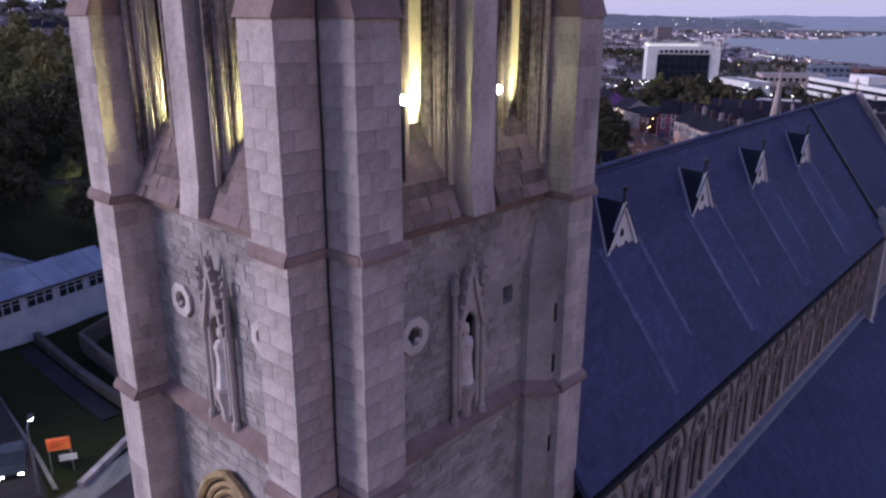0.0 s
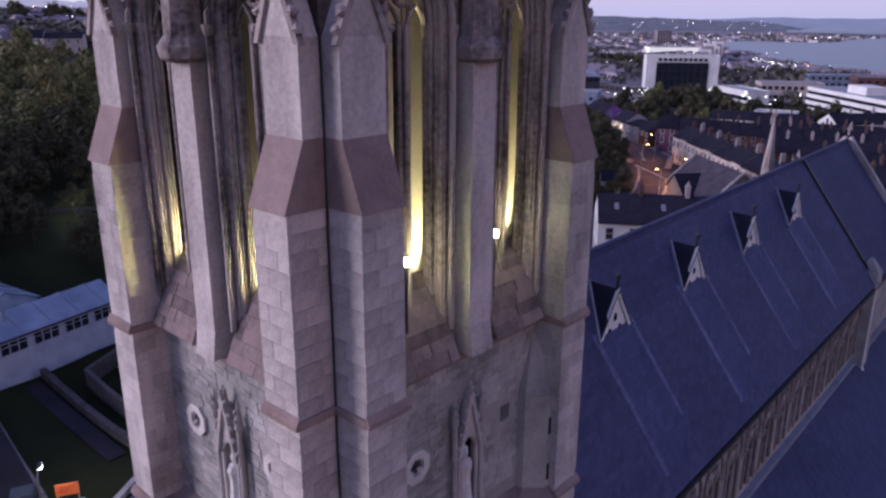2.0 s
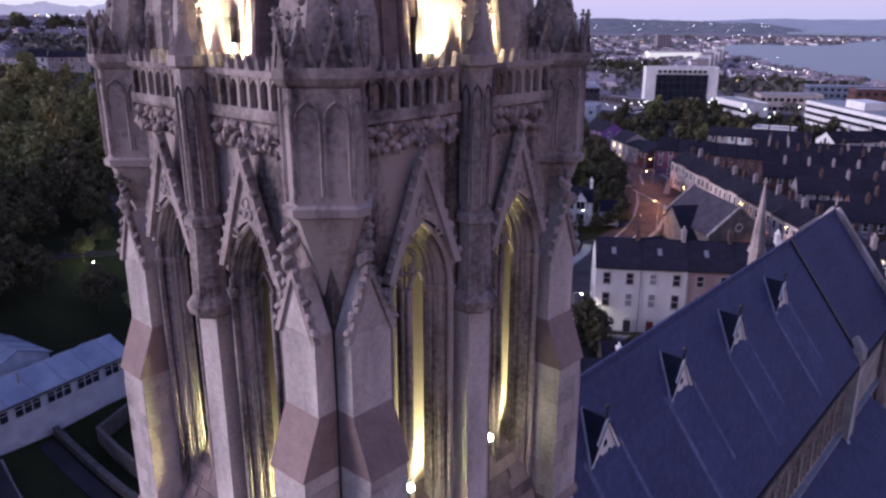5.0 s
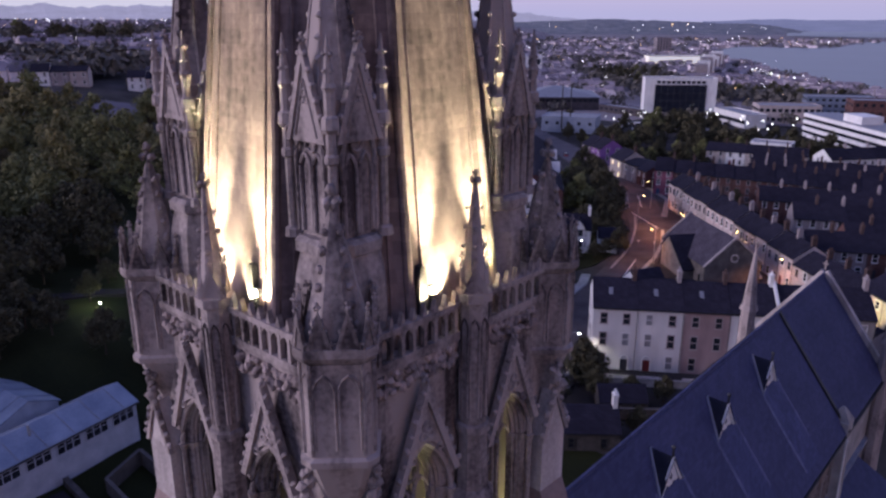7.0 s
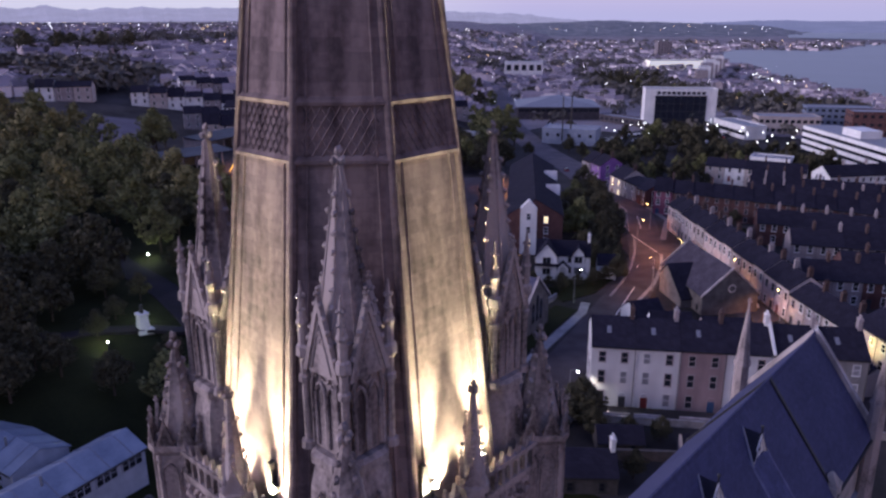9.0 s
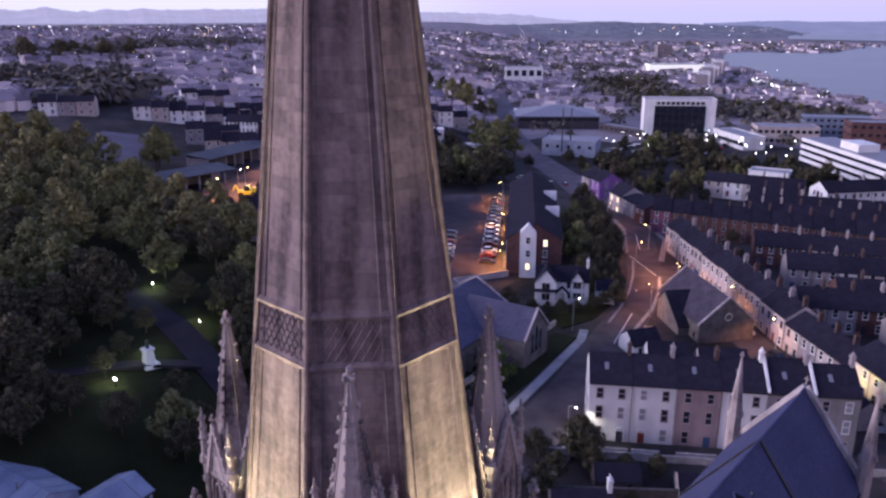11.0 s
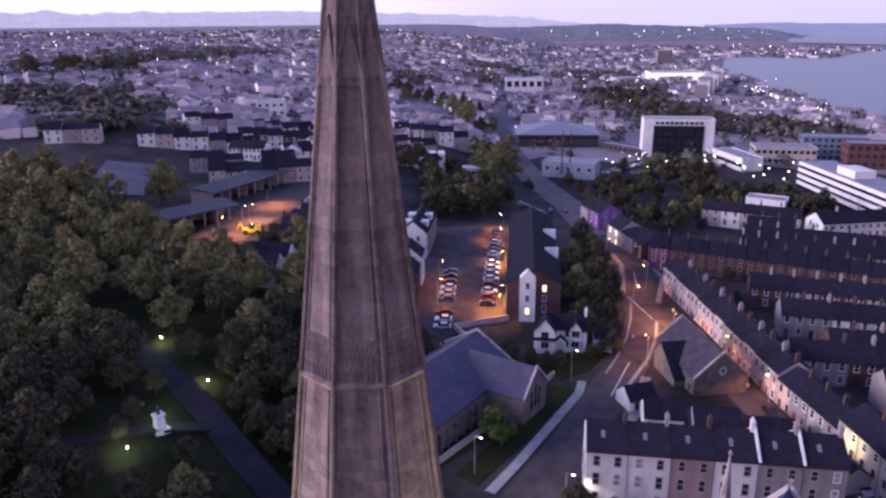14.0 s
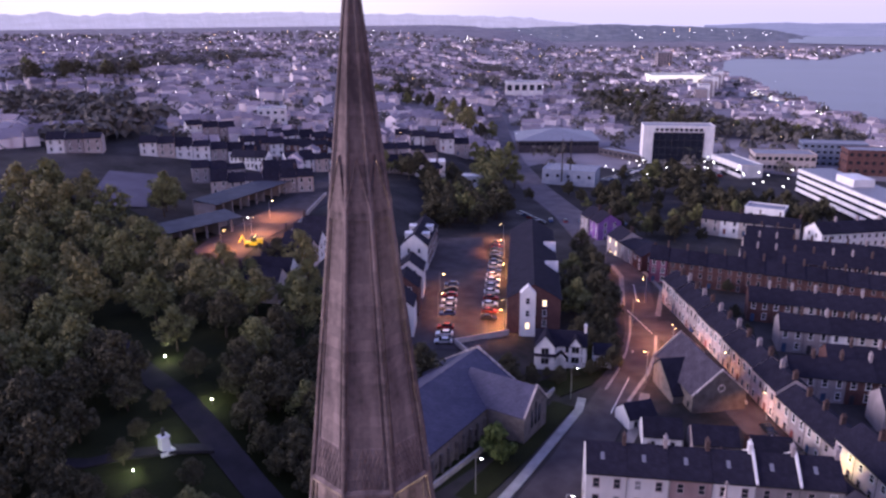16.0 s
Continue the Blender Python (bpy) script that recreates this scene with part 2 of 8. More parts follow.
        mul.inputs["Factor"].default_value = 0.85
        l.new(colour, mul.inputs["A"])
        l.new(br.outputs["Color"], mul.inputs["B"])
        colour = mul.outputs["Result"]
        sub = n.new("ShaderNodeMath")
        sub.operation = "SUBTRACT"
        l.new(height, sub.inputs[0])
        l.new(br.outputs["Fac"], sub.inputs[1])
        height = sub.outputs[0]
    l.new(colour, bsdf.inputs["Base Color"])
    if bump:
        bp = n.new("ShaderNodeBump")
        bp.inputs["Strength"].default_value, bp.inputs["Distance"].default_value = bump, 0.03
        l.new(height, bp.inputs["Height"])
        l.new(bp.outputs["Normal"], bsdf.inputs["Normal"])
    return mat


def make_glow(name, colour, strength):
    mat = bpy.data.materials.new(name)
    mat.use_nodes = True
    b = mat.node_tree.nodes["Principled BSDF"]
    b.inputs["Base Color"].default_value = (*colour, 1)
    b.inputs["Emission Color"].default_value = (*colour, 1)
    b.inputs["Emission Strength"].default_value = strength
    return mat


STONE = make_material("dressed_sandstone", (0.18, 0.158, 0.157), (0.56, 0.496, 0.483), 0.9, 1.0, 9, 0.5, 0.16, streak=0.3, low_high=(0.28, 0.80))
CARVED = make_material("weathered_carved_stone", (0.055, 0.045, 0.048), (0.33, 0.280, 0.272), 0.9, 0.9, 7, 0.6, 0.12, streak=0.3, low_high=(0.36, 0.66))
FRIEZE = make_material("worn_frieze_stone", (0.075, 0.060, 0.062), (0.42, 0.345, 0.33), 0.9, 0.5, 7, 0.6, 0.35)
RUBBLE = make_material("rubble_stone", (0.150, 0.140, 0.138), (0.43, 0.402, 0.395), 0.92, 1.3, 8, 0.7, 0.26)
# darker copy of RUBBLE for low walls and sheds
DARKRUBBLE = make_material("dark_rubble", (0.045, 0.042, 0.040), (0.12, 0.105, 0.10), 0.92, 0.9, 8, 0.7, 0.3)
HALLSTONE = make_material("dark_hall_stone", (0.075, 0.066, 0.064), (0.20, 0.176, 0.168), 0.92, 1.3, 8, 0.7, 0.26)
PALESTONE = make_material("pale_frame_stone", (0.42, 0.385, 0.37), (0.60, 0.55, 0.53), 0.9, 0.6, 10, 0.3)
SPIRE = make_material("spire_stone", (0.078, 0.060, 0.064), (0.208, 0.164, 0.163), 0.9, 0.6, 5, 0.25, 0.0, (0.75, 0.36, 0.006), streak=0.07, gap=(0.82, 0.82, 0.82, 1))
REDSTONE = make_material("red_sandstone_weathering", (0.15, 0.112, 0.108), (0.29, 0.218, 0.206), 0.9, 0.8, 10, 0.4, 0.3)
SILLSTONE = make_material("worn_sill_stone", (0.075, 0.060, 0.062), (0.24, 0.185, 0.18), 0.92, 0.5, 9, 0.6, 0.5)
SLATE = make_material("blue_slate", (0.036, 0.040, 0.094), (0.060, 0.064, 0.138), 0.68, 5.0, 7, 0.5, 0.15, (0.35, 0.22, 0.010), gap=(0.7, 0.7, 0.7, 1))
TOWNSLATE = make_material("town_slate", (0.012, 0.0112, 0.021), (0.028, 0.026, 0.043), 0.92, 2.0, 6, 0.4, 0.3, (0.4, 0.25, 0.015), gap=(0.6, 0.6, 0.6, 1))
LEAD = make_material("lead_flashing", (0.16, 0.16, 0.18), (0.30, 0.30, 0.33), 0.5, 1.0, 12, 0.2, metal=0.3)
WASHBAND = make_material("washed_slate", (0.040, 0.046, 0.112), (0.064, 0.072, 0.164), 0.66, 1.2, 7, 0.4, 0.0, (0.35, 0.22, 0.010), streak=0.3)
WASH = make_material("lead_washed_slate", (0.048, 0.055, 0.13), (0.13, 0.14, 0.25), 0.55, 3.0, 7, 0.4, 0.0, (0.35, 0.22, 0.010))
LEADROLL = make_material("weathered_lead", (0.16, 0.17, 0.22), (0.24, 0.25, 0.31), 0.6, 1.0, 9, 0.2)
# very low base colour; tree shade over the park lawns is put into it
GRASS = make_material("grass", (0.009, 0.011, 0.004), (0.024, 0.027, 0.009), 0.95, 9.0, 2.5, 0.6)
ASPHALT = make_material("asphalt", (0.045, 0.037, 0.042), (0.085, 0.073, 0.080), 0.9, 4.0, 8, 0.3)
PAVING = make_material("paving", (0.16, 0.15, 0.15), (0.27, 0.25, 0.25), 0.85, 2.0, 8, 0.3, 0.1, (0.9, 0.6, 0.02))
YARD = make_material("yards_and_gardens", (0.018, 0.018, 0.017), (0.062, 0.054, 0.056), 0.9, 14.0, 0.5, 0.5)
# ground of the far town, its base colour lightened to carry distance haze
FARLAND = make_material("hazed_town_ground", (0.14, 0.125, 0.134), (0.31, 0.272, 0.29), 0.9, 40.0, 0.06, 0.3)
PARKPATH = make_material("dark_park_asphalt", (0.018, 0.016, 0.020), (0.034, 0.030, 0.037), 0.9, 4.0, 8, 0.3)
COURT = make_material("court_surface", (0.085, 0.075, 0.10), (0.13, 0.115, 0.15), 0.85, 8.0, 3, 0.2)
# darker brick for the chimneys
OLDBRICK = make_material("dark_brick", (0.055, 0.040, 0.040), (0.11, 0.075, 0.070), 0.9, 0.8, 12, 0.3)
WHITE = make_material("white_render", (0.55, 0.55, 0.56), (0.80, 0.79, 0.78), 0.8, 2.2, 10, 0.15, 0.1, streak=0.4)
AGEDWHITE = make_material("aged_white_render", (0.42, 0.42, 0.44), (0.64, 0.63, 0.64), 0.8, 2.2, 10, 0.15, 0.1, streak=0.4)
GREYWALL = make_material("grey_render", (0.22, 0.19, 0.20), (0.34, 0.30, 0.31), 0.85, 2.0, 10, 0.2, 0.1)
BRICK = make_material("red_brick", (0.085, 0.045, 0.045), (0.16, 0.085, 0.078), 0.85, 1.5, 12, 0.3, 0.2, (0.24, 0.085, 0.008))
PURPLE = make_material("purple_render", (0.16, 0.07, 0.24), (0.24, 0.12, 0.34), 0.8, 2.0, 10, 0.15)
PINKWALL = make_material("magenta_render", (0.17, 0.06, 0.10), (0.26, 0.10, 0.15), 0.8, 2.0, 10, 0.15)
ROWPINK = make_material("pinkish_render", (0.42, 0.35, 0.34), (0.62, 0.53, 0.51), 0.85, 2.0, 10, 0.2, 0.15, streak=0.4)
CREAM = make_material("cream_render", (0.34, 0.29, 0.28), (0.50, 0.44, 0.41), 0.8, 2.0, 10, 0.15, 0.15)
WATER = make_material("river_water", (0.05, 0.07, 0.10), (0.07, 0.09, 0.13), 0.30, 120.0, 0.08, 0.3)
LEAF = make_material("leaves", (0.050, 0.052, 0.024), (0.165, 0.165, 0.068), 0.8, 1.5, 6, 0.3, 0.9)
BARK = make_material("bark", (0.04, 0.03, 0.025), (0.09, 0.07, 0.055), 0.9, 0.5, 12, 0.6)
DARKMETAL = make_material("dark_metal", (0.03, 0.03, 0.032), (0.06, 0.06, 0.065), 0.5, 0.5, 20, 0.1, metal=0.6)
GALVANISED = make_material("galvanised_steel", (0.28, 0.28, 0.29), (0.42, 0.42, 0.43), 0.45, 0.8, 20, 0.1, metal=0.7)
GLASS = make_material("window_glass", (0.012, 0.014, 0.020), (0.030, 0.033, 0.045), 0.12, 1.0, 5, 0.0)



def make_ground():
    bm = bmesh.new()
    xs = sorted({round(-70 + math.copysign(abs(s) ** 2.4, s) * 4200, 1) for s in [i / 150 for i in range(-150, 151)]})
    ys = sorted({round(90 + math.copysign(abs(s) ** 2.4, s) * 4600, 1) for s in [i / 150 for i in range(-150, 151)]})
    grid = [[bm.verts.new((x, y, land(x, y))) for x in xs] for y in ys]
    for j in range(len(ys) - 1):
        for i in range(len(xs) - 1):
            x, y = xs[i], ys[j]
            f = bm.faces.new((grid[j][i], grid[j][i + 1], grid[j + 1][i + 1], grid[j + 1][i]))
            park = (x < -58 and y < 98 and x > -250) or (x > -60 and y < 50)
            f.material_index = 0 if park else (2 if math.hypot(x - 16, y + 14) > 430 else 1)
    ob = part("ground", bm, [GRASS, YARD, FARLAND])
    return tagged(ob, "dark grassy ground under the dusk sky", "ground", kind="structure")


make_ground()


# ---------------------------------------------------------------- carved stone tools
def add_tube(bm, pts, r, n=6, closed=False, mi=0):
    """A roll moulding along a line of points."""
    pts = [Vector(p) for p in pts]
    rings = []
    for i, p in enumerate(pts):
        a = pts[i - 1] if (i or closed) else pts[0]
        b = pts[(i + 1) % len(pts)] if (i < len(pts) - 1 or closed) else pts[-1]
        d = (b - a).normalized()
        side = d.cross(Vector((0, 0, 1)))
        if side.length < 0.2:
            side = d.cross(Vector((0, 1, 0)))
        side.normalize()
        up = side.cross(d)
        rr = r[i] if isinstance(r, (list, tuple)) else r
        rings.append([bm.verts.new(p + rr * (math.cos(2 * math.pi * k / n) * side + math.sin(2 * math.pi * k / n) * up)) for k in range(n)])
    pairs = list(zip(rings, rings[1:])) + ([(rings[-1], rings[0])] if closed else [])
    for a, b in pairs:
        for k in range(n):
            bm.faces.new((a[k], a[(k + 1) % n], b[(k + 1) % n], b[k])).material_index = mi
    if not closed:
        bm.faces.new(rings[0][::-1]).material_index = mi
        bm.faces.new(rings[-1]).material_index = mi


def arch_points(cx, w, z0, zs, h, steps=7):
    """A pointed arch in x, z: half width w, from z0 up to the springing zs and the apex zs + h."""
    k = (h * h - w * w) / (2 * w)
    top = math.atan2(h, k)
    left = [(cx + k - (w + k) * math.cos(top * i / steps), zs + (w + k) * math.sin(top * i / steps)) for i in range(steps + 1)]
    left[-1] = (cx, zs + h)
    right = [(2 * cx - x, z) for x, z in left[-2::-1]]
    return ([(cx - w, z0)] if z0 < zs else []) + left + right + ([(cx + w, z0)] if z0 < zs else [])


def add_arch_roll(bm, cx, w, z0, zs, h, y, r, n=6, m=None, steps=7):
    first = len(bm.verts)
    add_tube(bm, [(x, y, z) for x, z in arch_points(cx, w, z0, zs, h, steps)], r, n)
    if m is not None:
        bm.verts.ensure_lookup_table()
        for v in bm.verts[first:]:
            v.co = m @ v.co


def add_arch_wall(bm, cx, half, w, z0, zs, h, top, y0, y1, m=None):
    """A wall panel of half width `half` with a pointed opening through it."""
    pts = arch_points(cx, w, z0, zs, h)
    mid = len(pts) // 2
    move = Matrix.Translation((0, y0, 0))
    move = move if m is None else m @ move
    for run, xs in ((pts[:mid + 1], cx - half), (pts[mid:][::-1], cx + half)):
        quads = list(zip(run, run[1:]))
        for (xa, za), (xb, zb) in quads:
            if abs(zb - za) < 1e-6:
                continue
            add_prism(bm, [(xs, za), (xa, za), (xb, zb), (xs, zb)], y1 - y0, move)
        add_prism(bm, [(xs, zs + h), (cx, zs + h), (cx, top), (xs, top)], y1 - y0, move)


BUD_SEED = random.Random(4)


def add_bud(bm, p, s, m=None, mi=0):
    """A worn carved leaf boss: a lumpy knob of twelve corners."""
    g = (1 + 5 ** 0.5) / 2
    k = s / (1 + g * g) ** 0.5 * 1.05
    p = Vector(p)
    vs = []
    for x, y, z in ((-1, g, 0), (1, g, 0), (-1, -g, 0), (1, -g, 0), (0, -1, g), (0, 1, g), (0, -1, -g), (0, 1, -g), (g, 0, -1), (g, 0, 1), (-g, 0, -1), (-g, 0, 1)):
        q = p + Vector((x, y, z * 1.1)) * k * BUD_SEED.uniform(0.68, 1.25)
        vs.append(bm.verts.new(m @ q if m is not None else q))
    for f in ((0, 11, 5), (0, 5, 1), (0, 1, 7), (0, 7, 10), (0, 10, 11), (1, 5, 9), (5, 11, 4), (11, 10, 2), (10, 7, 6), (7, 1, 8), (3, 9, 4), (3, 4, 2), (3, 2, 6), (3, 6, 8), (3, 8, 9), (4, 9, 5), (2, 4, 11), (6, 2, 10), (8, 6, 7), (9, 8, 1)):
        bm.faces.new([vs[i] for i in f]).material_index = mi


def add_finial(bm, x, y, z, s, m=None):
    add_frustum(bm, x, y, z - 0.6 * s, z + 1.1 * s, 0.18 * s, 0.15 * s, 6, None, m)
    for k in range(4):
        a = math.pi / 2 * k
        add_bud(bm, (x + 0.5 * s * math.cos(a), y + 0.5 * s * math.sin(a), z + 0.35 * s), 0.36 * s, m)
    add_bud(bm, (x, y, z + 1.25 * s), 0.42 * s, m)


def add_gablet(bm, cx, half, z0, z1, y, thick, bud=0.09, buds=4, m=None, ring=True, panel=True):
    """A steep gable: two slim raking copings with crockets, a panel between them with a sunk trefoil, and a finial."""
    rise = z1 - z0
    b = 0.075 * half + 0.028
    move = Matrix.Translation((0, y, 0))
    move = move if m is None else m @ move
    for s in (-1, 1):
        add_prism(bm, [(cx + s * (half + b), z0), (cx + s * (half - b), z0), (cx, z1 - b * rise / half), (cx, z1 + b * rise / half * 0.7)][::s], thick, move)
        for k in range(buds):
            f = (k + 0.6) / buds
            add_bud(bm, (cx + s * (half + b) * (1 - f) + s * bud * 0.45, 0.3 * thick, z0 + rise * f + bud * 0.8), bud * BUD_SEED.uniform(0.75, 1.05), move)
    if panel:
        add_prism(bm, [(cx - half, z0), (cx + half, z0), (cx, z1)], 0.6 * thick, move @ Matrix.Translation((0, 0.35 * thick, 0)))
    if ring:
        first = len(bm.verts)
        rr = 0.13 * half
        zc = z0 + 0.50 * rise
        for k in range(3):
            t = math.pi / 2 + 2 * math.pi * k / 3
            ox, oz = cx + 1.15 * rr * math.cos(t), zc + 1.15 * rr * math.sin(t)
            add_tube(bm, [(ox + rr * math.cos(q), 0.30 * thick, oz + rr * math.sin(q)) for q in [2 * math.pi * i / 9 for i in range(9)]], 0.22 * rr + 0.008, 4, True)
        add_tube(bm, [(cx - 0.62 * half, 0.3 * thick, z0 + 0.06 * rise), (cx, 0.3 * thick, z1 - 0.30 * rise), (cx + 0.62 * half, 0.3 * thick, z0 + 0.06 * rise)], 0.02 + 0.012 * half, 4)
        bm.verts.ensure_lookup_table()
        for v in bm.verts[first:]:
            v.co = move @ v.co
    add_finial(bm, cx, 0.4 * thick, z1 + 1.0 * b + 0.1, 0.9 * bud + 0.06, move)


def add_lathe(bm, x, y, rows, outline):
    """One closed body: the outline, a ring of plan points, scaled by r at each height z of rows."""
    rings = [[bm.verts.new((x + px * r, y + py * r, z)) for px, py in outline] for z, r in rows]
    n = len(outline)
    for a, b in zip(rings, rings[1:]):
        for i in range(n):
            bm.faces.new((a[i], a[(i + 1) % n], b[(i + 1) % n], b[i]))
    bm.faces.new(rings[0][::-1])
    bm.faces.new(rings[-1])


OCTAGON = [(math.cos(math.pi / 8 + math.pi / 4 * i) / math.cos(math.pi / 8), math.sin(math.pi / 8 + math.pi / 4 * i) / math.cos(math.pi / 8)) for i in range(8)]


def turned(k):
    return Matrix.Rotation(math.pi / 2 * k, 4, "Z")


def four(name, bm, material, parent, label="", sides=(0, 1, 2, 3)):
    """The same part on the four sides."""
    me = mesh_from(name, fixed(bm), material)
    made = []
    for k in sides:
        ob = new(name, me)
        ob.parent, ob.matrix_basis = parent, turned(k)
        made.append(tagged(ob, label))
    return made


def at_corner(bm_make, a, name, material, parent, label=""):
    """The same part at the four corners, built about its own upright axis."""
    me = mesh_from(name, fixed(bm_make()), material)
    made = []
    for k in range(4):
        ob = new(name, me)
        ob.parent, ob.matrix_basis = parent, turned(k) @ Matrix.Translation((a, -a, 0))
        made.append(tagged(ob, label))
    return made


# ---------------------------------------------------------------- church tower
tower = thing("church_tower", "tall gothic church tower and spire of weathered pinkish sandstone", "tower")

# shaft of rubble below the belfry, with the openings of the quatrefoil windows cut through
bm = bmesh.new()
holes = {(1, 2), (5, 2), (3, 1), (3, 2), (3, 3)}
xs, zs = [-4.4, -2.12, -1.68, -0.36, 0.36, 1.68, 2.12, 4.4], [-1, 21.15, 23.75, 24.25, 24.5, 26.7]
grid_solid(bm, xs, zs, lambda i, j: None if (i, j) in holes else 0, -4.4, -3.5)
four("lower_wall", bm, RUBBLE, tower, "coursed grey rubble stone wall")
four("niche_back", box(-0.36, 0.36, -3.85, -3.6, 21.15, 24.5), RUBBLE, tower)

# rubble facing stones, proud of the joints
def rubble_face(seed, z0, z1, sill):
    rnd = random.Random(seed)
    bm = bmesh.new()
    z = z0
    while z < z1:
        h = rnd.uniform(0.14, 0.27)
        x = -3.2
        while x < 3.2:
            w = rnd.uniform(0.18, 0.55)
            xe = min(x + w, 3.2)
            clear = not any(abs((x + xe) / 2 - c) < 0.5 + (xe - x) / 2 and abs(z + h / 2 - 24) < 0.5 + h / 2 for c in (-1.9, 1.9))
            if xe - x > 0.1 and clear and not (abs((x + xe) / 2) < 0.55 and 21 < z < 25.7):
                d = rnd.uniform(0.008, 0.028)
                v = add_box(bm, x + 0.007, xe - 0.007, -4.4 - d, -4.39, z + 0.006, z + h - 0.006)
                for p in (v[0], v[1], v[4], v[5]):
                    p.co += Vector((rnd.uniform(-.006, .006), rnd.uniform(-.006, .006), rnd.uniform(-.006, .006)))
            x = xe
        z += h
    return bm


for k in range(2):
    ob = part("rubble_facing", rubble_face(5 + k, 14.0, 26.6, 26.7), RUBBLE, tower, "rough grey rubble stones with recessed joints", turned(k))
    tagged(ob, kind="stuff")

# string courses
def add_string(bm, z, out, h, x0=-3.2, x1=3.2):
    m = Matrix.Rotation(math.pi / 2, 4, "Z")
    add_prism(bm, [(-out, z), (0.1, z), (0.1, z + h), (-0.02, z + h), (-out, z + 0.45 * h)], x1 - x0, Matrix.Translation((x1, -4.4, 0)) @ Matrix(((0, -1, 0, 0), (1, 0, 0, 0), (0, 0, 1, 0), (0, 0, 0, 1))))


for z, out, h in ((20.75, 0.34, 0.44), (26.55, 0.22, 0.36)):
    bm = bmesh.new()
    add_string(bm, z, out, h)
    four("string_course", bm, REDSTONE, tower, "moulded red sandstone string course")

# belfry stage
WX, WW = 1.85, 0.86
bm = bmesh.new()
for s in (-1, 1):
    add_arch_wall(bm, s * WX, 1.10, WW, 26.7, 34.9, 1.75, 39.1, -4.40, -3.98)
    add_box(bm, *sorted((s * 2.95, s * 4.4)), -4.40, -3.98, 26.7, 39.1)
add_box(bm, -0.75, 0.75, -4.40, -3.98, 26.7, 39.1)
four("belfry_wall", bm, CARVED, tower, "belfry wall with two tall lancet openings")

for s in (-1, 1):
    # steep sill under each lancet
    bm = bmesh.new()
    add_prism(bm, [(-0.52, 26.85), (0.66, 26.85), (0.66, 29.0), (0.30, 28.7)], 2 * 1.08, Matrix.Translation((s * WX + 1.08, -4.4, 0)) @ Matrix(((0, -1, 0, 0), (1, 0, 0, 0), (0, 0, 1, 0), (0, 0, 0, 1))))
    four("window_sill", bm, SILLSTONE, tower, "steep sloping worn sandstone sill")
    srnd = random.Random(9 + s)
    slope = Matrix(((1, 0, 0, s * WX), (0, 0.405, -0.914, -4.92), (0, 0.914, 0.405, 26.85), (0, 0, 0, 1)))
    for row in range(6):
        cuts = [-1.07] + sorted(srnd.uniform(-0.8, 0.8) for _ in range(3)) + [1.07]
        for a, b in zip(cuts, cuts[1:]):
            if b - a > 0.08:
                bm = box(a + 0.006, b - 0.006, 0.336 * row + 0.004, 0.336 * row + 0.33, -0.05, srnd.uniform(0.006, 0.05), slope)
                four("sill_stone", bm, SILLSTONE, tower, "", (0, 1))
    # clustered shafts and arch mouldings
    for w, y, r in ((1.07, -4.62, 0.085), (1.00, -4.46, 0.055), (0.93, -4.40, 0.07), (0.86, -4.30, 0.05), (0.80, -4.18, 0.07), (0.76, -4.02, 0.05)):
        bm = bmesh.new()
        add_arch_roll(bm, s * WX, w, 27.6, 34.9, 1.75 + (w - WW) * 0.9, y, r)
        for t in (-1, 1):
            add_frustum(bm, s * WX + t * w, y, 34.75, 34.98, r * 1.2, r * 1.8, 8)
        four("arch_moulding", bm, CARVED, tower)
    # tracery: mullion, two small arches and a quatrefoil
    bm = bmesh.new()
    for t in (-1, 1):
        add_arch_roll(bm, s * WX + t * 0.40, 0.38, 28.4, 34.55, 0.85, -4.1, 0.055)
    zc = 35.72
    add_tube(bm, [(s * WX + 0.34 * math.cos(a), -4.1, zc + 0.34 * math.sin(a)) for a in [2 * math.pi * i / 14 for i in range(14)]], 0.055, 6, True)
    for k in range(4):
        a = math.pi / 4 + math.pi / 2 * k
        add_bud(bm, (s * WX + 0.27 * math.cos(a), -4.1, zc + 0.27 * math.sin(a)), 0.07)
    four("tracery", bm, CARVED, tower, "pointed window tracery with a quatrefoil")
    for dx, y, r in ((0, -4.20, 0.075), (-0.13, -4.10, 0.06), (0.13, -4.10, 0.06), (0, -3.95, 0.13)):
        bm = bmesh.new()
        add_tube(bm, [(s * WX + dx, y, 28.3), (s * WX + dx, y, 35.0)], r, 8)
        four("mullion_shaft", bm, CARVED, tower, "clustered stone mullion shaft")
    # pale panel added to catch the belfry light, with dark bars before it
    bm = bmesh.new()
    add_box(bm, *sorted((s * 0.02, s * 3.3)), -3.45, -3.35, 26.7, 37)
    four("belfry_screen", bm, CREAM, tower, "pale panel added behind the lancet to catch light")
    rnd = random.Random(3)
    # thin dark bars stand in for the shadow lines of the shafts
    for dx in (-0.60, -0.50, -0.30, 0.34, 0.50, 0.58):
        bm = bmesh.new()
        wob = [rnd.uniform(-0.015, 0.015) for _ in range(6)]
        add_tube(bm, [(s * WX + dx + wob[i], -3.72, 28.2 + 1.45 * i) for i in range(6)], 0.022, 4)
        four("screen_bar", bm, DARKMETAL, tower, "thin dark bar in place of a shaft shadow line")
    # gable above
    bm = bmesh.new()
    add_gablet(bm, s * WX, 1.14, 35.62, 38.40, -4.84, 0.24, 0.10, 8, ring=False, panel=False)
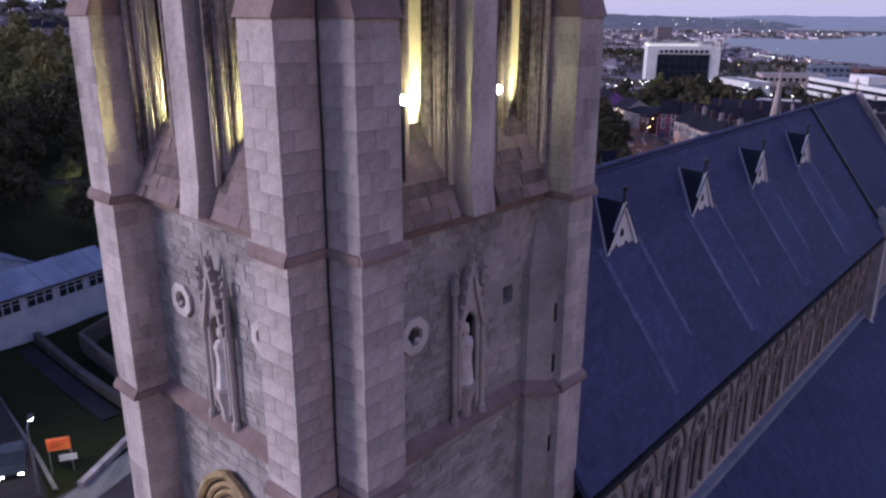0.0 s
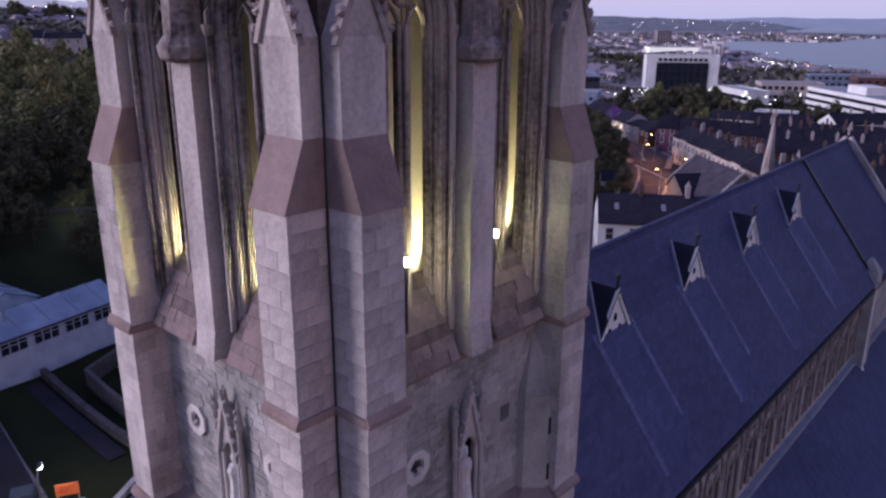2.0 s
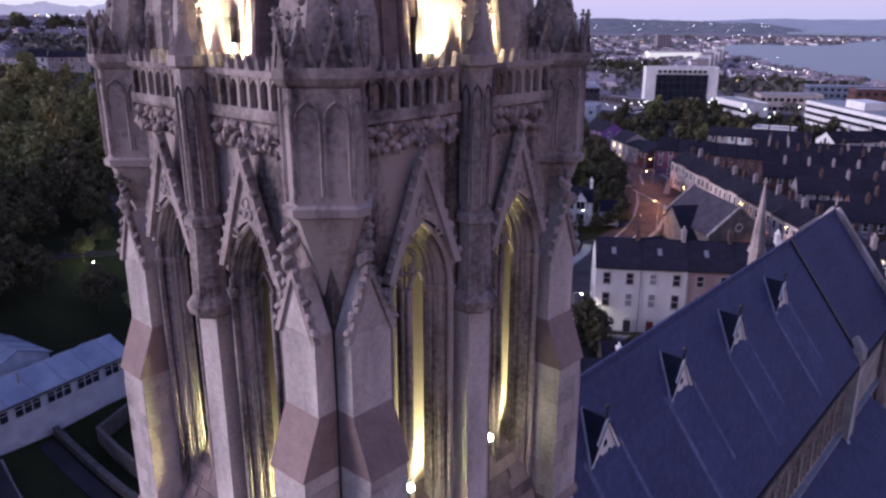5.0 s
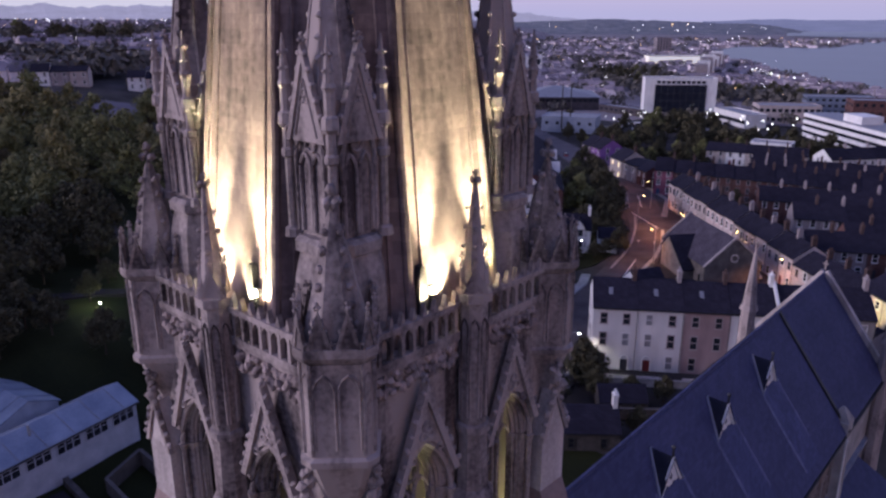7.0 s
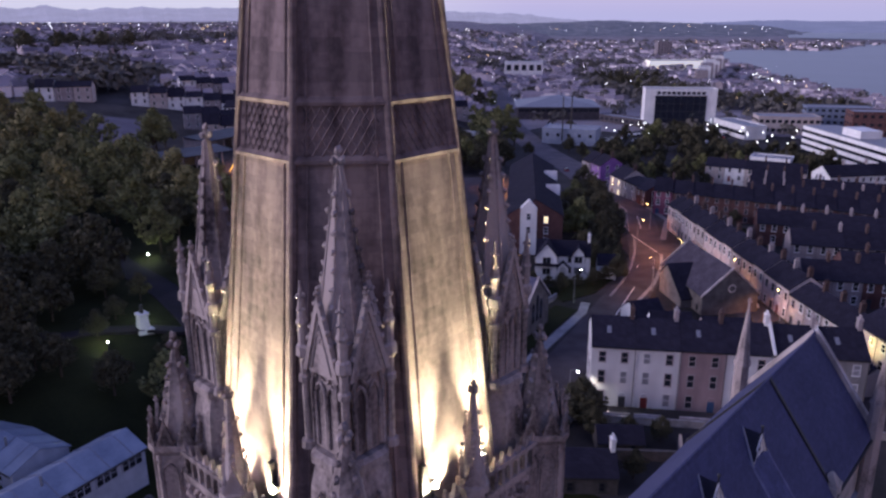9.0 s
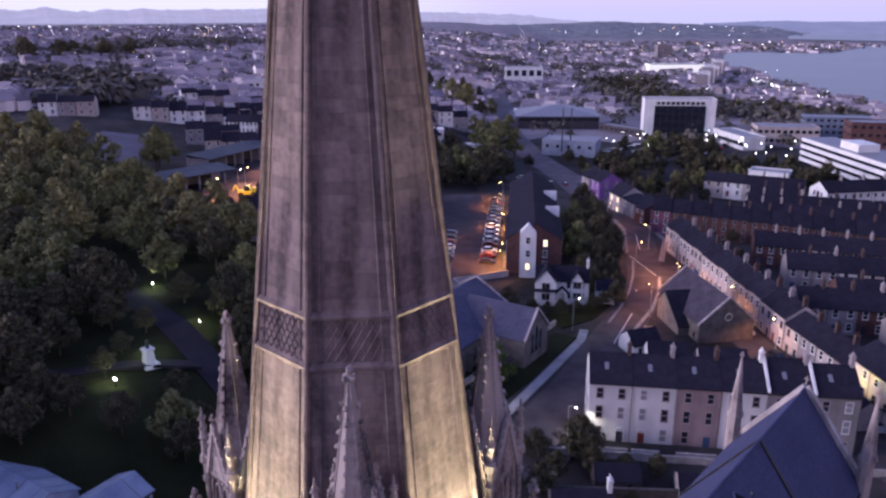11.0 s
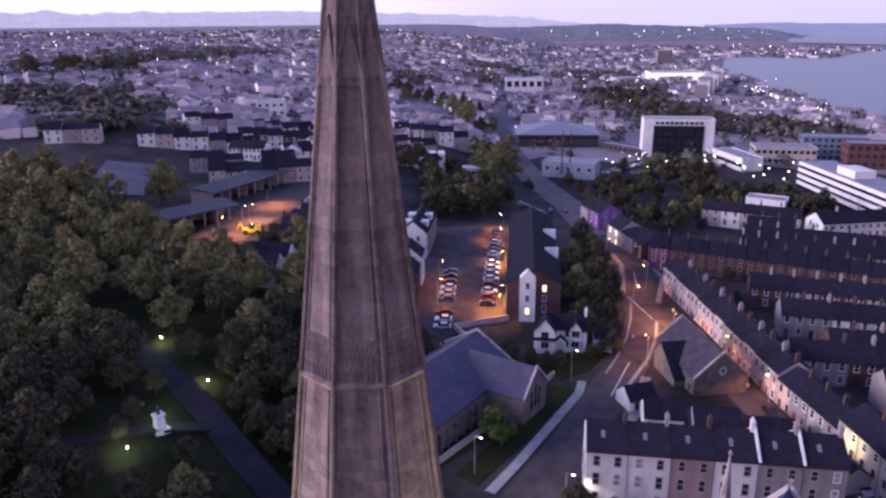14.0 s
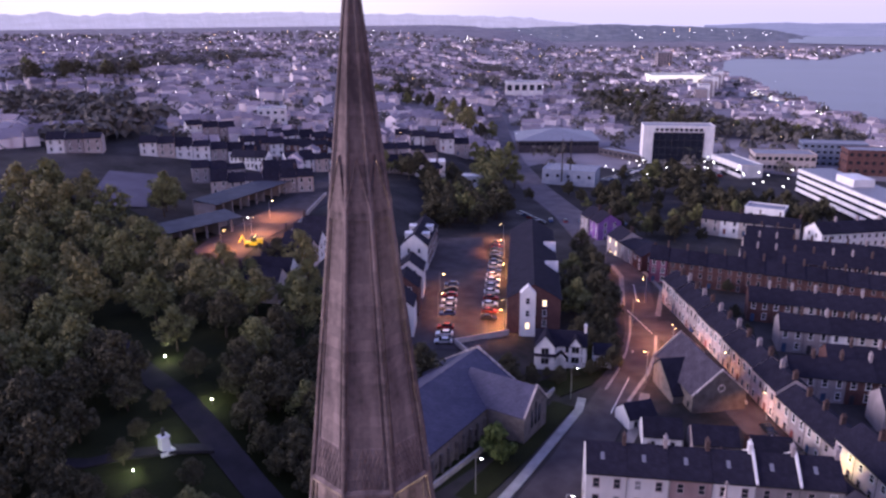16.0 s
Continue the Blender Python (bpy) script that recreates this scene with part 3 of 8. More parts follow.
    four("window_gable", bm, CARVED, tower, "steep crocketed gable over the lancet")
    bm = bmesh.new()
    pts = [p for p in arch_points(s * WX, 0.98, 35.5, 35.5, 1.42)]
    left = [(s * WX - 1.12, 35.5)] + pts[:len(pts) // 2 + 1] + [(s * WX, 38.3)]
    right = [(s * WX, 38.3)] + pts[len(pts) // 2:] + [(s * WX + 1.12, 35.5)]
    for side in (left, right):
        bm = bmesh.new()
        add_prism(bm, side, 0.20, Matrix.Translation((0, -4.74, 0)))
        four("tympanum", bm, CARVED, tower)
    # trefoils sunk in the gable
    for dx, zc, rr in ((0, 37.35, 0.13), (-0.13, 37.10, 0.11), (0.13, 37.10, 0.11), (-0.52, 36.55, 0.11), (0.52, 36.55, 0.11)):
        bm = bmesh.new()
        add_tube(bm, [(s * WX + dx + rr * math.cos(a), -4.75, zc + rr * math.sin(a)) for a in [2 * math.pi * i / 10 for i in range(10)]], 0.035, 5, True)
        four("gable_foil", bm, CARVED, tower, "", (0, 1))

# middle pier of each side, with its pinnacle
bm = bmesh.new()
add_box(bm, -0.42, 0.42, -4.95, -4.40, 27.6, 34.2)
add_prism(bm, [(-0.65, 26.8), (0.0, 26.8), (0.0, 27.6), (-0.55, 27.6)], 0.84, Matrix.Translation((0.42, -4.4, 0)) @ Matrix(((0, -1, 0, 0), (1, 0, 0, 0), (0, 0, 1, 0), (0, 0, 0, 1))))
four("middle_pier", bm, STONE, tower, "plain dressed stone pier between the lancets")
bm = bmesh.new()
add_lathe(bm, 0, -4.75, [(34.15, 0.42), (34.25, 0.56), (34.5, 0.60), (34.75, 0.44), (36.5, 0.38), (36.55, 0.47), (36.75, 0.45), (36.8, 0.36), (40.3, 0.36), (40.36, 0.47), (40.6, 0.47)], OCTAGON)
shafts = four("pier_shaft", bm, CARVED, tower, "octagonal panelled shaft")
bm = bmesh.new()
add_arch_roll(bm, 0, 0.11, 37.0, 39.6, 0.3, -0.37, 0.03, 5, None, 4)
panel_me = mesh_from("blind_lancet", fixed(bm), CARVED)
for ob in shafts[:2]:
    for k in range(8):
        p = new("blind_lancet", panel_me)
        p.parent, p.matrix_basis = ob, Matrix.Translation((0, -4.75, 0)) @ Matrix.Rotation(math.pi / 4 * k, 4, "Z")
bm = bmesh.new()
for k in range(4):
    add_gablet(bm, 0, 0.28, 40.6, 41.35, -0.36, 0.1, 0.05, 2, Matrix.Translation((0, -4.75, 0)) @ Matrix.Rotation(math.pi / 4 + math.pi / 2 * k, 4, "Z"), False)
add_frustum(bm, 0, -4.75, 40.6, 43.4, 0.32, 0.07, 8)
for k in range(4):
    for i in range(4):
        f = 0.25 + 0.18 * i
        a = math.pi / 2 * k + math.pi / 4
        rr = 0.32 - 0.25 * f + 0.06
        add_bud(bm, (rr * math.cos(a), -4.75 + rr * math.sin(a), 40.6 + 2.8 * f), 0.07)
add_finial(bm, 0, -4.75, 43.45, 0.22)
four("pier_pinnacle", bm, CARVED, tower, "small crocketed pinnacle with a leafy finial")

# floors and cornice
bm = bmesh.new()
add_box(bm, -4.35, 4.35, -4.35, 4.35, 26.2, 26.6)
part("belfry_floor", bm, CARVED, tower)
bm = bmesh.new()
add_box(bm, -4.5, 4.5, -4.5, 4.5, 39.0, 39.3)
part("spire_gutter", bm, CARVED, tower)
part_rnd = random.Random(14)
bm = bmesh.new()
for i in range(46):
    x = -3.2 + 6.4 * i / 45
    if abs(x) > 0.45:
        for row in range(2):
            add_bud(bm, (x + part_rnd.uniform(-0.08, 0.08), -4.50 + part_rnd.uniform(-0.04, 0.03), 38.72 + 0.3 * row + part_rnd.uniform(-0.12, 0.12)), part_rnd.uniform(0.09, 0.17))
for band in four("leaf_frieze", bm, FRIEZE, tower, "worn leafy frieze under the parapet"):
    tagged(band, kind="stuff")
bm = bmesh.new()
add_prism(bm, [(-0.02, 39.12), (0.1, 39.12), (0.1, 39.34), (-0.22, 39.34), (-0.22, 39.26)], 6.8, Matrix.Translation((3.4, -4.4, 0)) @ Matrix(((0, -1, 0, 0), (1, 0, 0, 0), (0, 0, 1, 0), (0, 0, 0, 1))))
four("cornice", bm, CARVED, tower, "moulded stone cornice")

# open arcaded parapet
for s in (-1, 1):
    x0, x1 = sorted((s * 0.4, s * 3.4))
    four("parapet_rail", box(x0, x1, -4.62, -4.44, 39.34, 39.52), CARVED, tower, "stone foot rail of the parapet")
    four("parapet_coping", box(x0, x1, -4.66, -4.42, 40.20, 40.34), CARVED, tower, "stone coping of the pierced parapet")
    for i in range(8):
        x = s * (0.52 + 0.39 * i)
        bm = bmesh.new()
        add_box(bm, x - 0.05, x + 0.05, -4.60, -4.46, 39.5, 40.22)
        add_prism(bm, [(x - 0.09, 40.33), (x + 0.09, 40.33), (x + 0.05, 40.48), (x, 40.66), (x - 0.05, 40.48)], 0.14, Matrix.Translation((0, -4.60, 0)))
        four("parapet_post", bm, CARVED, tower)
        if i < 7:
            c = x + s * 0.195
            pts = arch_points(c, 0.145, 39.9, 39.9, 0.24, 4)
            bm = bmesh.new()
            add_prism(bm, [(c - 0.145, 39.9)] + pts + [(c + 0.145, 39.9), (c + 0.15, 40.21), (c - 0.15, 40.21)], 0.10, Matrix.Translation((0, -4.58, 0)))
            four("parapet_arch", bm, CARVED, tower)

# paired buttresses at each corner
def rake(x0, x1, y_out0, y_out1, y_in, z0, z1):
    bm = bmesh.new()
    v = [bm.verts.new(p) for p in ((x0, y_out0, z0), (x1, y_out0, z0), (x1, y_in, z0), (x0, y_in, z0), (x0, y_out1, z1), (x1, y_out1, z1), (x1, y_in, z1), (x0, y_in, z1))]
    for f in ((3, 2, 1, 0), (4, 5, 6, 7), (0, 1, 5, 4), (1, 2, 6, 5), (2, 3, 7, 6), (3, 0, 4, 7)):
        bm.faces.new([v[i] for i in f])
    return bm


BUTTRESS = []
for k in range(4):
    for s in (-1, 1):
        x0, x1 = sorted((s * 3.2, s * 4.4))
        b = thing("buttress", "", "")
        b.parent, b.matrix_basis = tower, turned(k)
        tagged(b, "stepped buttress of coursed pinkish sandstone ashlar")
        part("core", box(x0 + 0.03, x1 - 0.03, -5.42, -4.36, -1, 31.4), STONE, b)
        part("upper_core", box(x0, x1, -4.95, -4.36, 32.85, 34.8), STONE, b)
        part("weathering", rake(x0 - 0.02, x1 + 0.02, -5.50, -4.95, -4.36, 31.4, 32.85), REDSTONE, b, "steep red sandstone weathering slab")
        for z, o in ((26.62, 0.10), (20.85, 0.12)):
            bm = bmesh.new()
            add_prism(bm, [(-o, z), (0.0, z), (0.0, z + 0.3), (-0.0, z + 0.3), (-o, z + 0.12)][:3] + [(-o, z + 0.13)], 1.2 + 0.1, Matrix.Translation((x1 + 0.05, -5.45, 0)) @ Matrix(((0, -1, 0, 0), (1, 0, 0, 0), (0, 0, 1, 0), (0, 0, 0, 1))))
            part("string_band", fixed(bm), REDSTONE, b)
            for xx, sg in ((x0, -1), (x1, 1)):
                part("band_return", box(*sorted((xx - sg * 0.02, xx + sg * o * 0.7)), -5.45, -4.4, z, z + 0.2), REDSTONE, b)
        bm = bmesh.new()
        cx = (x0 + x1) / 2
        add_gablet(bm, cx, 0.66, 34.66, 36.25, -5.03, 0.16, 0.12, 5, None, False, False)
        part("buttress_gable", fixed(bm), CARVED, b, "crocketed gable head")
        bm = bmesh.new()
        add_prism(bm, [(cx - 0.6, 34.8), (cx + 0.6, 34.8), (cx, 36.2)], 0.5, Matrix.Translation((0, -4.95, 0)))
        part("gable_head", fixed(bm), STONE, b, "pale stone gable head")
        bm = bmesh.new()
        for q in range(7):
            add_bud(bm, (cx + part_rnd.uniform(-0.14, 0.14), -4.95 + part_rnd.uniform(-0.12, 0.1), 36.45 + 0.13 * q), 0.19 - 0.012 * q)
        part("leaf_finial", bm, CARVED, b, "worn leafy finial")
        BUTTRESS.append((k, s, b))

# corner turrets with their small pinnacles
TURRET = [(0.72, -1), (1, -0.72), (1, 0.72), (0.72, 1), (-0.72, 1), (-1, 0.72), (-1, -0.72), (-0.72, -1)]
DIAG = Matrix.Rotation(math.pi / 4, 4, "Z")


def turret():
    bm = bmesh.new()
    add_lathe(bm, 0, 0, [(34.7, 0.06), (35.2, 0.16), (36.2, 0.40), (37.1, 0.68), (37.45, 0.78), (37.5, 0.90), (37.68, 0.92), (37.74, 0.82), (40.1, 0.82), (40.16, 0.88), (40.3, 0.95), (40.5, 0.95)], TURRET)
    bm.transform(DIAG)
    return bm


def turret_spirelet():
    bm = bmesh.new()
    add_lathe(bm, 0, 0, [(40.5, 0.74), (41.0, 0.66), (41.9, 0.44), (42.1, 0.42), (43.4, 0.09)], OCTAGON)
    for k in range(4):
        for i in range(6):
            f = 0.15 + 0.14 * i
            a = math.pi / 2 * k
            rr = 0.70 - 0.6 * f + 0.05
            add_bud(bm, (rr * math.cos(a), rr * math.sin(a), 40.5 + 2.9 * f), 0.10)
    add_finial(bm, 0, 0, 43.5, 0.30)
    return bm


turrets = at_corner(turret, 4.1, "corner_turret", CARVED, tower, "square corner turret with chamfered corners and blind lancets")
at_corner(turret_spirelet, 4.1, "turret_pinnacle", CARVED, tower, "weathered crocketed turret pinnacle")
bm = bmesh.new()
add_arch_roll(bm, 0, 0.235, 37.95, 39.45, 0.38, -0.83, 0.038, 5, None, 5)
lancet_me = mesh_from("blind_lancet", fixed(bm), CARVED)
bm = bmesh.new()
add_arch_roll(bm, 0, 0.11, 37.95, 39.6, 0.25, -0.995, 0.03, 5, None, 4)
slim_me = mesh_from("blind_lancet", fixed(bm), CARVED)
bm = bmesh.new()
add_tube(bm, [(0.60, -0.82, 37.8), (0.60, -0.82, 40.1)], 0.05, 6)
roll_me = mesh_from("corner_roll", fixed(bm), CARVED)
bm = bmesh.new()
add_gablet(bm, 0, 0.27, 40.42, 41.3, -0.93, 0.10, 0.05, 3, None, False)
wide_me = mesh_from("turret_gablet", fixed(bm), CARVED)
bm = bmesh.new()
add_gablet(bm, 0, 0.18, 40.42, 41.25, -1.13, 0.10, 0.045, 3, None, False)
slimgab_me = mesh_from("turret_gablet", fixed(bm), CARVED)
for ob in turrets:
    for k in range(4):
        side = DIAG @ turned(k)
        chamfer = side @ DIAG
        for nm, me, m in (("blind_lancet", lancet_me, side @ Matrix.Translation((-0.285, 0, 0))), ("blind_lancet", lancet_me, side @ Matrix.Translation((0.285, 0, 0))), ("blind_lancet", slim_me, chamfer),
                          ("corner_roll", roll_me, side), ("corner_roll", roll_me, side @ Matrix.Translation((-1.2, 0, 0))), ("turret_gablet", wide_me, side @ Matrix.Translation((-0.32, 0, 0))),
                          ("turret_gablet", wide_me, side @ Matrix.Translation((0.32, 0, 0))), ("turret_gablet", slimgab_me, chamfer)):
            p = new(nm, me)
            p.parent, p.matrix_basis = ob, m

# tall pinnacles on the broaches
def pinnacle_base():
    bm = bmesh.new()
    add_lathe(bm, 0, 0, [(39.2, 1.12), (40.9, 1.10), (41.5, 1.06), (42.1, 0.92), (42.15, 1.02), (42.4, 1.02), (42.5, 0.90)], OCTAGON)
    return bm


def pinnacle_body():
    bm = bmesh.new()
    add_frustum(bm, 0, 0, 42.45, 45.7, 0.70, 0.70, 4)
    return bm


def corner_shaft():
    bm = bmesh.new()
    add_lathe(bm, 0.78, -0.78, [(42.4, 0.20), (42.6, 0.18), (42.65, 0.10), (44.3, 0.10), (44.35, 0.16), (44.5, 0.16), (44.55, 0.11), (45.0, 0.11), (45.1, 0.20), (45.35, 0.18), (45.4, 0.12), (45.9, 0.12), (46.0, 0.16), (46.1, 0.12), (47.1, 0.02)], OCTAGON)
    for z in (46.35, 46.7):
        for a in (0, 1.57, 3.14, 4.71):
            add_bud(bm, (0.78 + 0.11 * math.cos(a), -0.78 + 0.11 * math.sin(a), z), 0.05)
    return bm


def pinnacle_gables():
    bm = bmesh.new()
    for k in range(4):
        add_gablet(bm, 0, 0.62, 44.75, 46.75, -0.90, 0.16, 0.085, 6, turned(k))
    return bm


def spirelet():
    bm = bmesh.new()
    add_frustum(bm, 0, 0, 45.6, 50.0, 0.70, 0.08, 8)
    for k in range(8):
        a = math.pi / 8 + math.pi / 4 * k
        add_tube(bm, [(0.76 * math.cos(a), 0.76 * math.sin(a), 45.6), (0.09 * math.cos(a), 0.09 * math.sin(a), 50.0)], [0.045, 0.025], 5)
        if k % 2 == 0:
            for i in range(7):
                f = 0.22 + 0.105 * i
                rr = 0.76 - 0.67 * f + 0.06
                add_bud(bm, (rr * math.cos(a), rr * math.sin(a), 45.6 + 4.4 * f), 0.085)
    add_finial(bm, 0, 0, 50.05, 0.26)
    return bm


at_corner(pinnacle_base, 2.95, "pinnacle_base", CARVED, tower, "sloping octagonal pinnacle base")
bodies = at_corner(pinnacle_body, 2.95, "pinnacle_body", CARVED, tower, "square pinnacle with lancet panels and corner shafts")
shaft_me = mesh_from("corner_shaft", fixed(corner_shaft()), CARVED)
bm = bmesh.new()
add_arch_roll(bm, 0, 0.50, 42.6, 44.3, 0.95, -0.78, 0.06, 6, None, 6)
hood_me = mesh_from("hood_arch", fixed(bm), CARVED)
bm = bmesh.new()
add_arch_roll(bm, 0, 0.19, 42.6, 44.05, 0.42, -0.74, 0.05, 6, None, 5)
light_me = mesh_from("lancet_panel", fixed(bm), CARVED)
bm = bmesh.new()
add_tube(bm, [(0.17 * math.cos(a), -0.74, 44.68 + 0.17 * math.sin(a)) for a in [2 * math.pi * i / 10 for i in range(10)]], 0.04, 5, True)
foil_me = mesh_from("panel_foil", fixed(bm), CARVED)
for ob in bodies:
    for k in range(4):
        for nm, me, m in (("corner_shaft", shaft_me, turned(k)), ("hood_arch", hood_me, turned(k)), ("lancet_panel", light_me, turned(k) @ Matrix.Translation((-0.23, 0, 0))), ("lancet_panel", light_me, turned(k) @ Matrix.Translation((0.23, 0, 0))), ("panel_foil", foil_me, turned(k))):
            p = new(nm, me)
            p.parent, p.matrix_basis = ob, m
at_corner(pinnacle_gables, 2.95, "gable_crown", CARVED, tower, "crocketed gable crown of the pinnacle")
at_corner(spirelet, 2.95, "pinnacle_spirelet", CARVED, tower, "slender crocketed stone spirelet")

# octagonal spire
TIP, SLOPE, BASE = 77.3, 0.1100, 39.2


def spire_r(z):
    return (TIP - z) * SLOPE


bm = bmesh.new()
zs = [BASE, 49.9, 51.36, 60.0, 61.5, 69.2, 70.0, 76.6]
rings = []
for z in zs:
    r = spire_r(z)
    h, y = r * math.tan(math.pi / 8), min(0.28, 0.6 * r)
    rings.append([bm.verts.new(p) for p in ((-h, -r, z), (h, -r, z), (h, -r + y, z), (-h, -r + y, z))])
for a, b in zip(rings, rings[1:]):
    for i in range(4):
        bm.faces.new((a[i], a[(i + 1) % 4], b[(i + 1) % 4], b[i]))
face = mesh_from("spire_face", fixed(bm), SPIRE)
ribs = []
for f in (-0.72, 0.72):
    bm = bmesh.new()
    pts = [(f * spire_r(z) * math.tan(math.pi / 8), -spire_r(z) - 0.01, z) for z in (39.4, 60.0, 76.0)]
    add_tube(bm, pts, [0.05, 0.04, 0.01], 5)
    ribs.append(("face_rib", mesh_from("face_rib", fixed(bm), SPIRE)))
bm = bmesh.new()
add_tube(bm, [(spire_r(z) * math.tan(math.pi / 8), -spire_r(z), z) for z in (39.3, 58, 76.6)], [0.13, 0.10, 0.05], 8)
edge = mesh_from("arris_roll", fixed(bm), SPIRE)
for z in (49.9, 51.36, 60.0):
    bm = bmesh.new()
    h = spire_r(z) * math.tan(math.pi / 8)
    r = spire_r(z)
    add_prism(bm, [(-r + 0.06, z - 0.10), (-r - 0.10, z - 0.08), (-r - 0.10, z + 0.01), (-r + 0.04, z + 0.17)], 2 * h, Matrix.Translation((-h, 0, 0)) @ UPX)
    ribs.append(("band_moulding", mesh_from("band_moulding", fixed(bm), SPIRE)))
bm = bmesh.new()
for zb, zt, n in ((50.02, 51.24, 3), (60.12, 61.5, 3), (62.0, 62.01, 0)):
    for i in range(n):
        for j in range(-4, 5):
            z = zb + (zt - zb) * (i + 0.5) / n
            r = spire_r(z)
            h = r * math.tan(math.pi / 8) * 0.92
            d = h / 4.5
            for sgn in (-1, 1):
                x0, x1 = j * d, (j + 1) * d
                if abs(x1) <= h and abs(x0) <= h:
                    q = (zt - zb) / n / 2
                    za, zc = (z - q, z + q) if sgn > 0 else (z + q, z - q)
                    add_tube(bm, [(x0, -spire_r(za) - 0.02, za), (x1, -spire_r(zc) - 0.01, zc)], 0.028, 4)
diaper = mesh_from("diaper_band", fixed(bm), SPIRE)
bm = bmesh.new()
hw = spire_r(69.0) * math.tan(math.pi / 8)
add_prism(bm, [(-hw, 68.9), (hw, 68.9), (hw, 69.15), (0, 70.75), (-hw, 69.15)], 0.14, Matrix.Translation((0, -spire_r(68.9) - 0.05, 0)))
add_tube(bm, [(-hw, -spire_r(69.0) - 0.05, 69.15), (0, -spire_r(69.0) - 0.04, 70.8), (hw, -spire_r(69.0) - 0.05, 69.15)], 0.05, 5)
for v in bm.verts:
    v.co.y += 0.11 * (v.co.z - 68.9)
crown = mesh_from("spire_gablet", fixed(bm), SPIRE)
for k in range(8):
    for nm, me in [("spire_face", face), ("arris_roll", edge), ("diaper_band", diaper), ("spire_gablet", crown)] + ribs:
        ob = new(nm, me)
        ob.parent, ob.matrix_basis = tower, Matrix.Rotation(math.pi / 4 * k, 4, "Z")
        if nm == "diaper_band":
            tagged(ob, "band of carved diaper lattice", kind="stuff")
bm = bmesh.new()
add_frustum(bm, 0, 0, 75.6, 76.0, 0.30, 0.24, 8)
add_frustum(bm, 0, 0, 76.0, 77.6, 0.16, 0.12, 8)
add_finial(bm, 0, 0, 77.6, 0.5)
part("spire_finial", bm, LEAD, tower, "pale capped spire finial")

# statue niches on the rubble stage
NICHESTONE = make_material("pale_niche_stone", (0.20, 0.175, 0.17), (0.50, 0.45, 0.43), 0.9, 0.4, 9, 0.5, 0.2, streak=0.3)
for s in (-1, 1):
    bm = bmesh.new()
    add_lathe(bm, s * 0.56, -4.60, [(20.95, 0.11), (21.2, 0.11), (21.25, 0.07), (23.6, 0.07), (23.65, 0.11), (23.8, 0.08), (24.7, 0.07), (24.75, 0.12), (24.9, 0.10), (25.6, 0.01)], OCTAGON)
    for z in (25.0, 25.25):
        add_bud(bm, (s * 0.56, -4.68, z), 0.07)
    four("niche_shaft", bm, NICHESTONE, tower, "pale shaft with a pinnacle beside the niche", (0, 1))
    four("niche_jamb", box(*sorted((s * 0.36, s * 0.44)), -4.55, -4.0, 21.15, 23.8), NICHESTONE, tower, "", (0, 1))
bm = bmesh.new()
add_lathe(bm, 0, -4.46, [(20.9, 0.14), (21.2, 0.18), (21.5, 0.20), (21.85, 0.30), (22.0, 0.32), (22.05, 0.28)], OCTAGON)
four("statue_pedestal", bm, NICHESTONE, tower, "carved corbel pedestal", (0, 1))
bm = bmesh.new()
add_arch_roll(bm, 0, 0.36, 21.4, 23.6, 0.55, -4.58, 0.06)
four("niche_arch", bm, NICHESTONE, tower, "pointed niche arch", (0, 1))
bm = bmesh.new()
add_gablet(bm, 0, 0.46, 23.7, 25.45, -4.74, 0.2, 0.09, 5, panel=False, ring=False)
four("niche_canopy", bm, NICHESTONE, tower, "crocketed gable canopy of the niche", (0, 1))
bm = bmesh.new()
add_prism(bm, [(-0.40, 23.9), (-0.18, 24.05), (0, 24.2), (0.18, 24.05), (0.40, 23.9), (0, 25.3)], 0.22, Matrix.Translation((0, -4.64, 0)))
four("canopy_panel", bm, NICHESTONE, tower, "", (0, 1))
bm = bmesh.new()
add_lathe(bm, 0, -4.46, [(22.0, 0.25), (22.3, 0.22), (22.75, 0.18), (22.95, 0.19), (23.2, 0.23), (23.33, 0.19), (23.4, 0.08), (23.46, 0.09), (23.58, 0.12), (23.72, 0.10), (23.78, 0.03)], OCTAGON)
four("niche_figure", bm, make_material("pale_statue_stone", (0.45, 0.41, 0.40), (0.66, 0.62, 0.59), 0.8, 0.4, 10, 0.3), tower, "pale stone statue in a niche", (0, 1))

# quatrefoil windows in eight-sided stone frames
def add_ring(bm, cx, cz, r0, r1, y0, y1, n=8):
    """A flat ring of stone round an opening, from y0 to y1."""
    k = math.pi / n
    loops = [[bm.verts.new((cx + r * math.cos(k + 2 * k * i), y, cz + r * math.sin(k + 2 * k * i))) for i in range(n)] for r, y in ((r0, y1), (r0, y0), (r1, y0), (r1, y1))]
    for a, b in zip(loops, loops[1:] + loops[:1]):
        for i in range(n):
            bm.faces.new((a[i], a[(i + 1) % n], b[(i + 1) % n], b[i]))


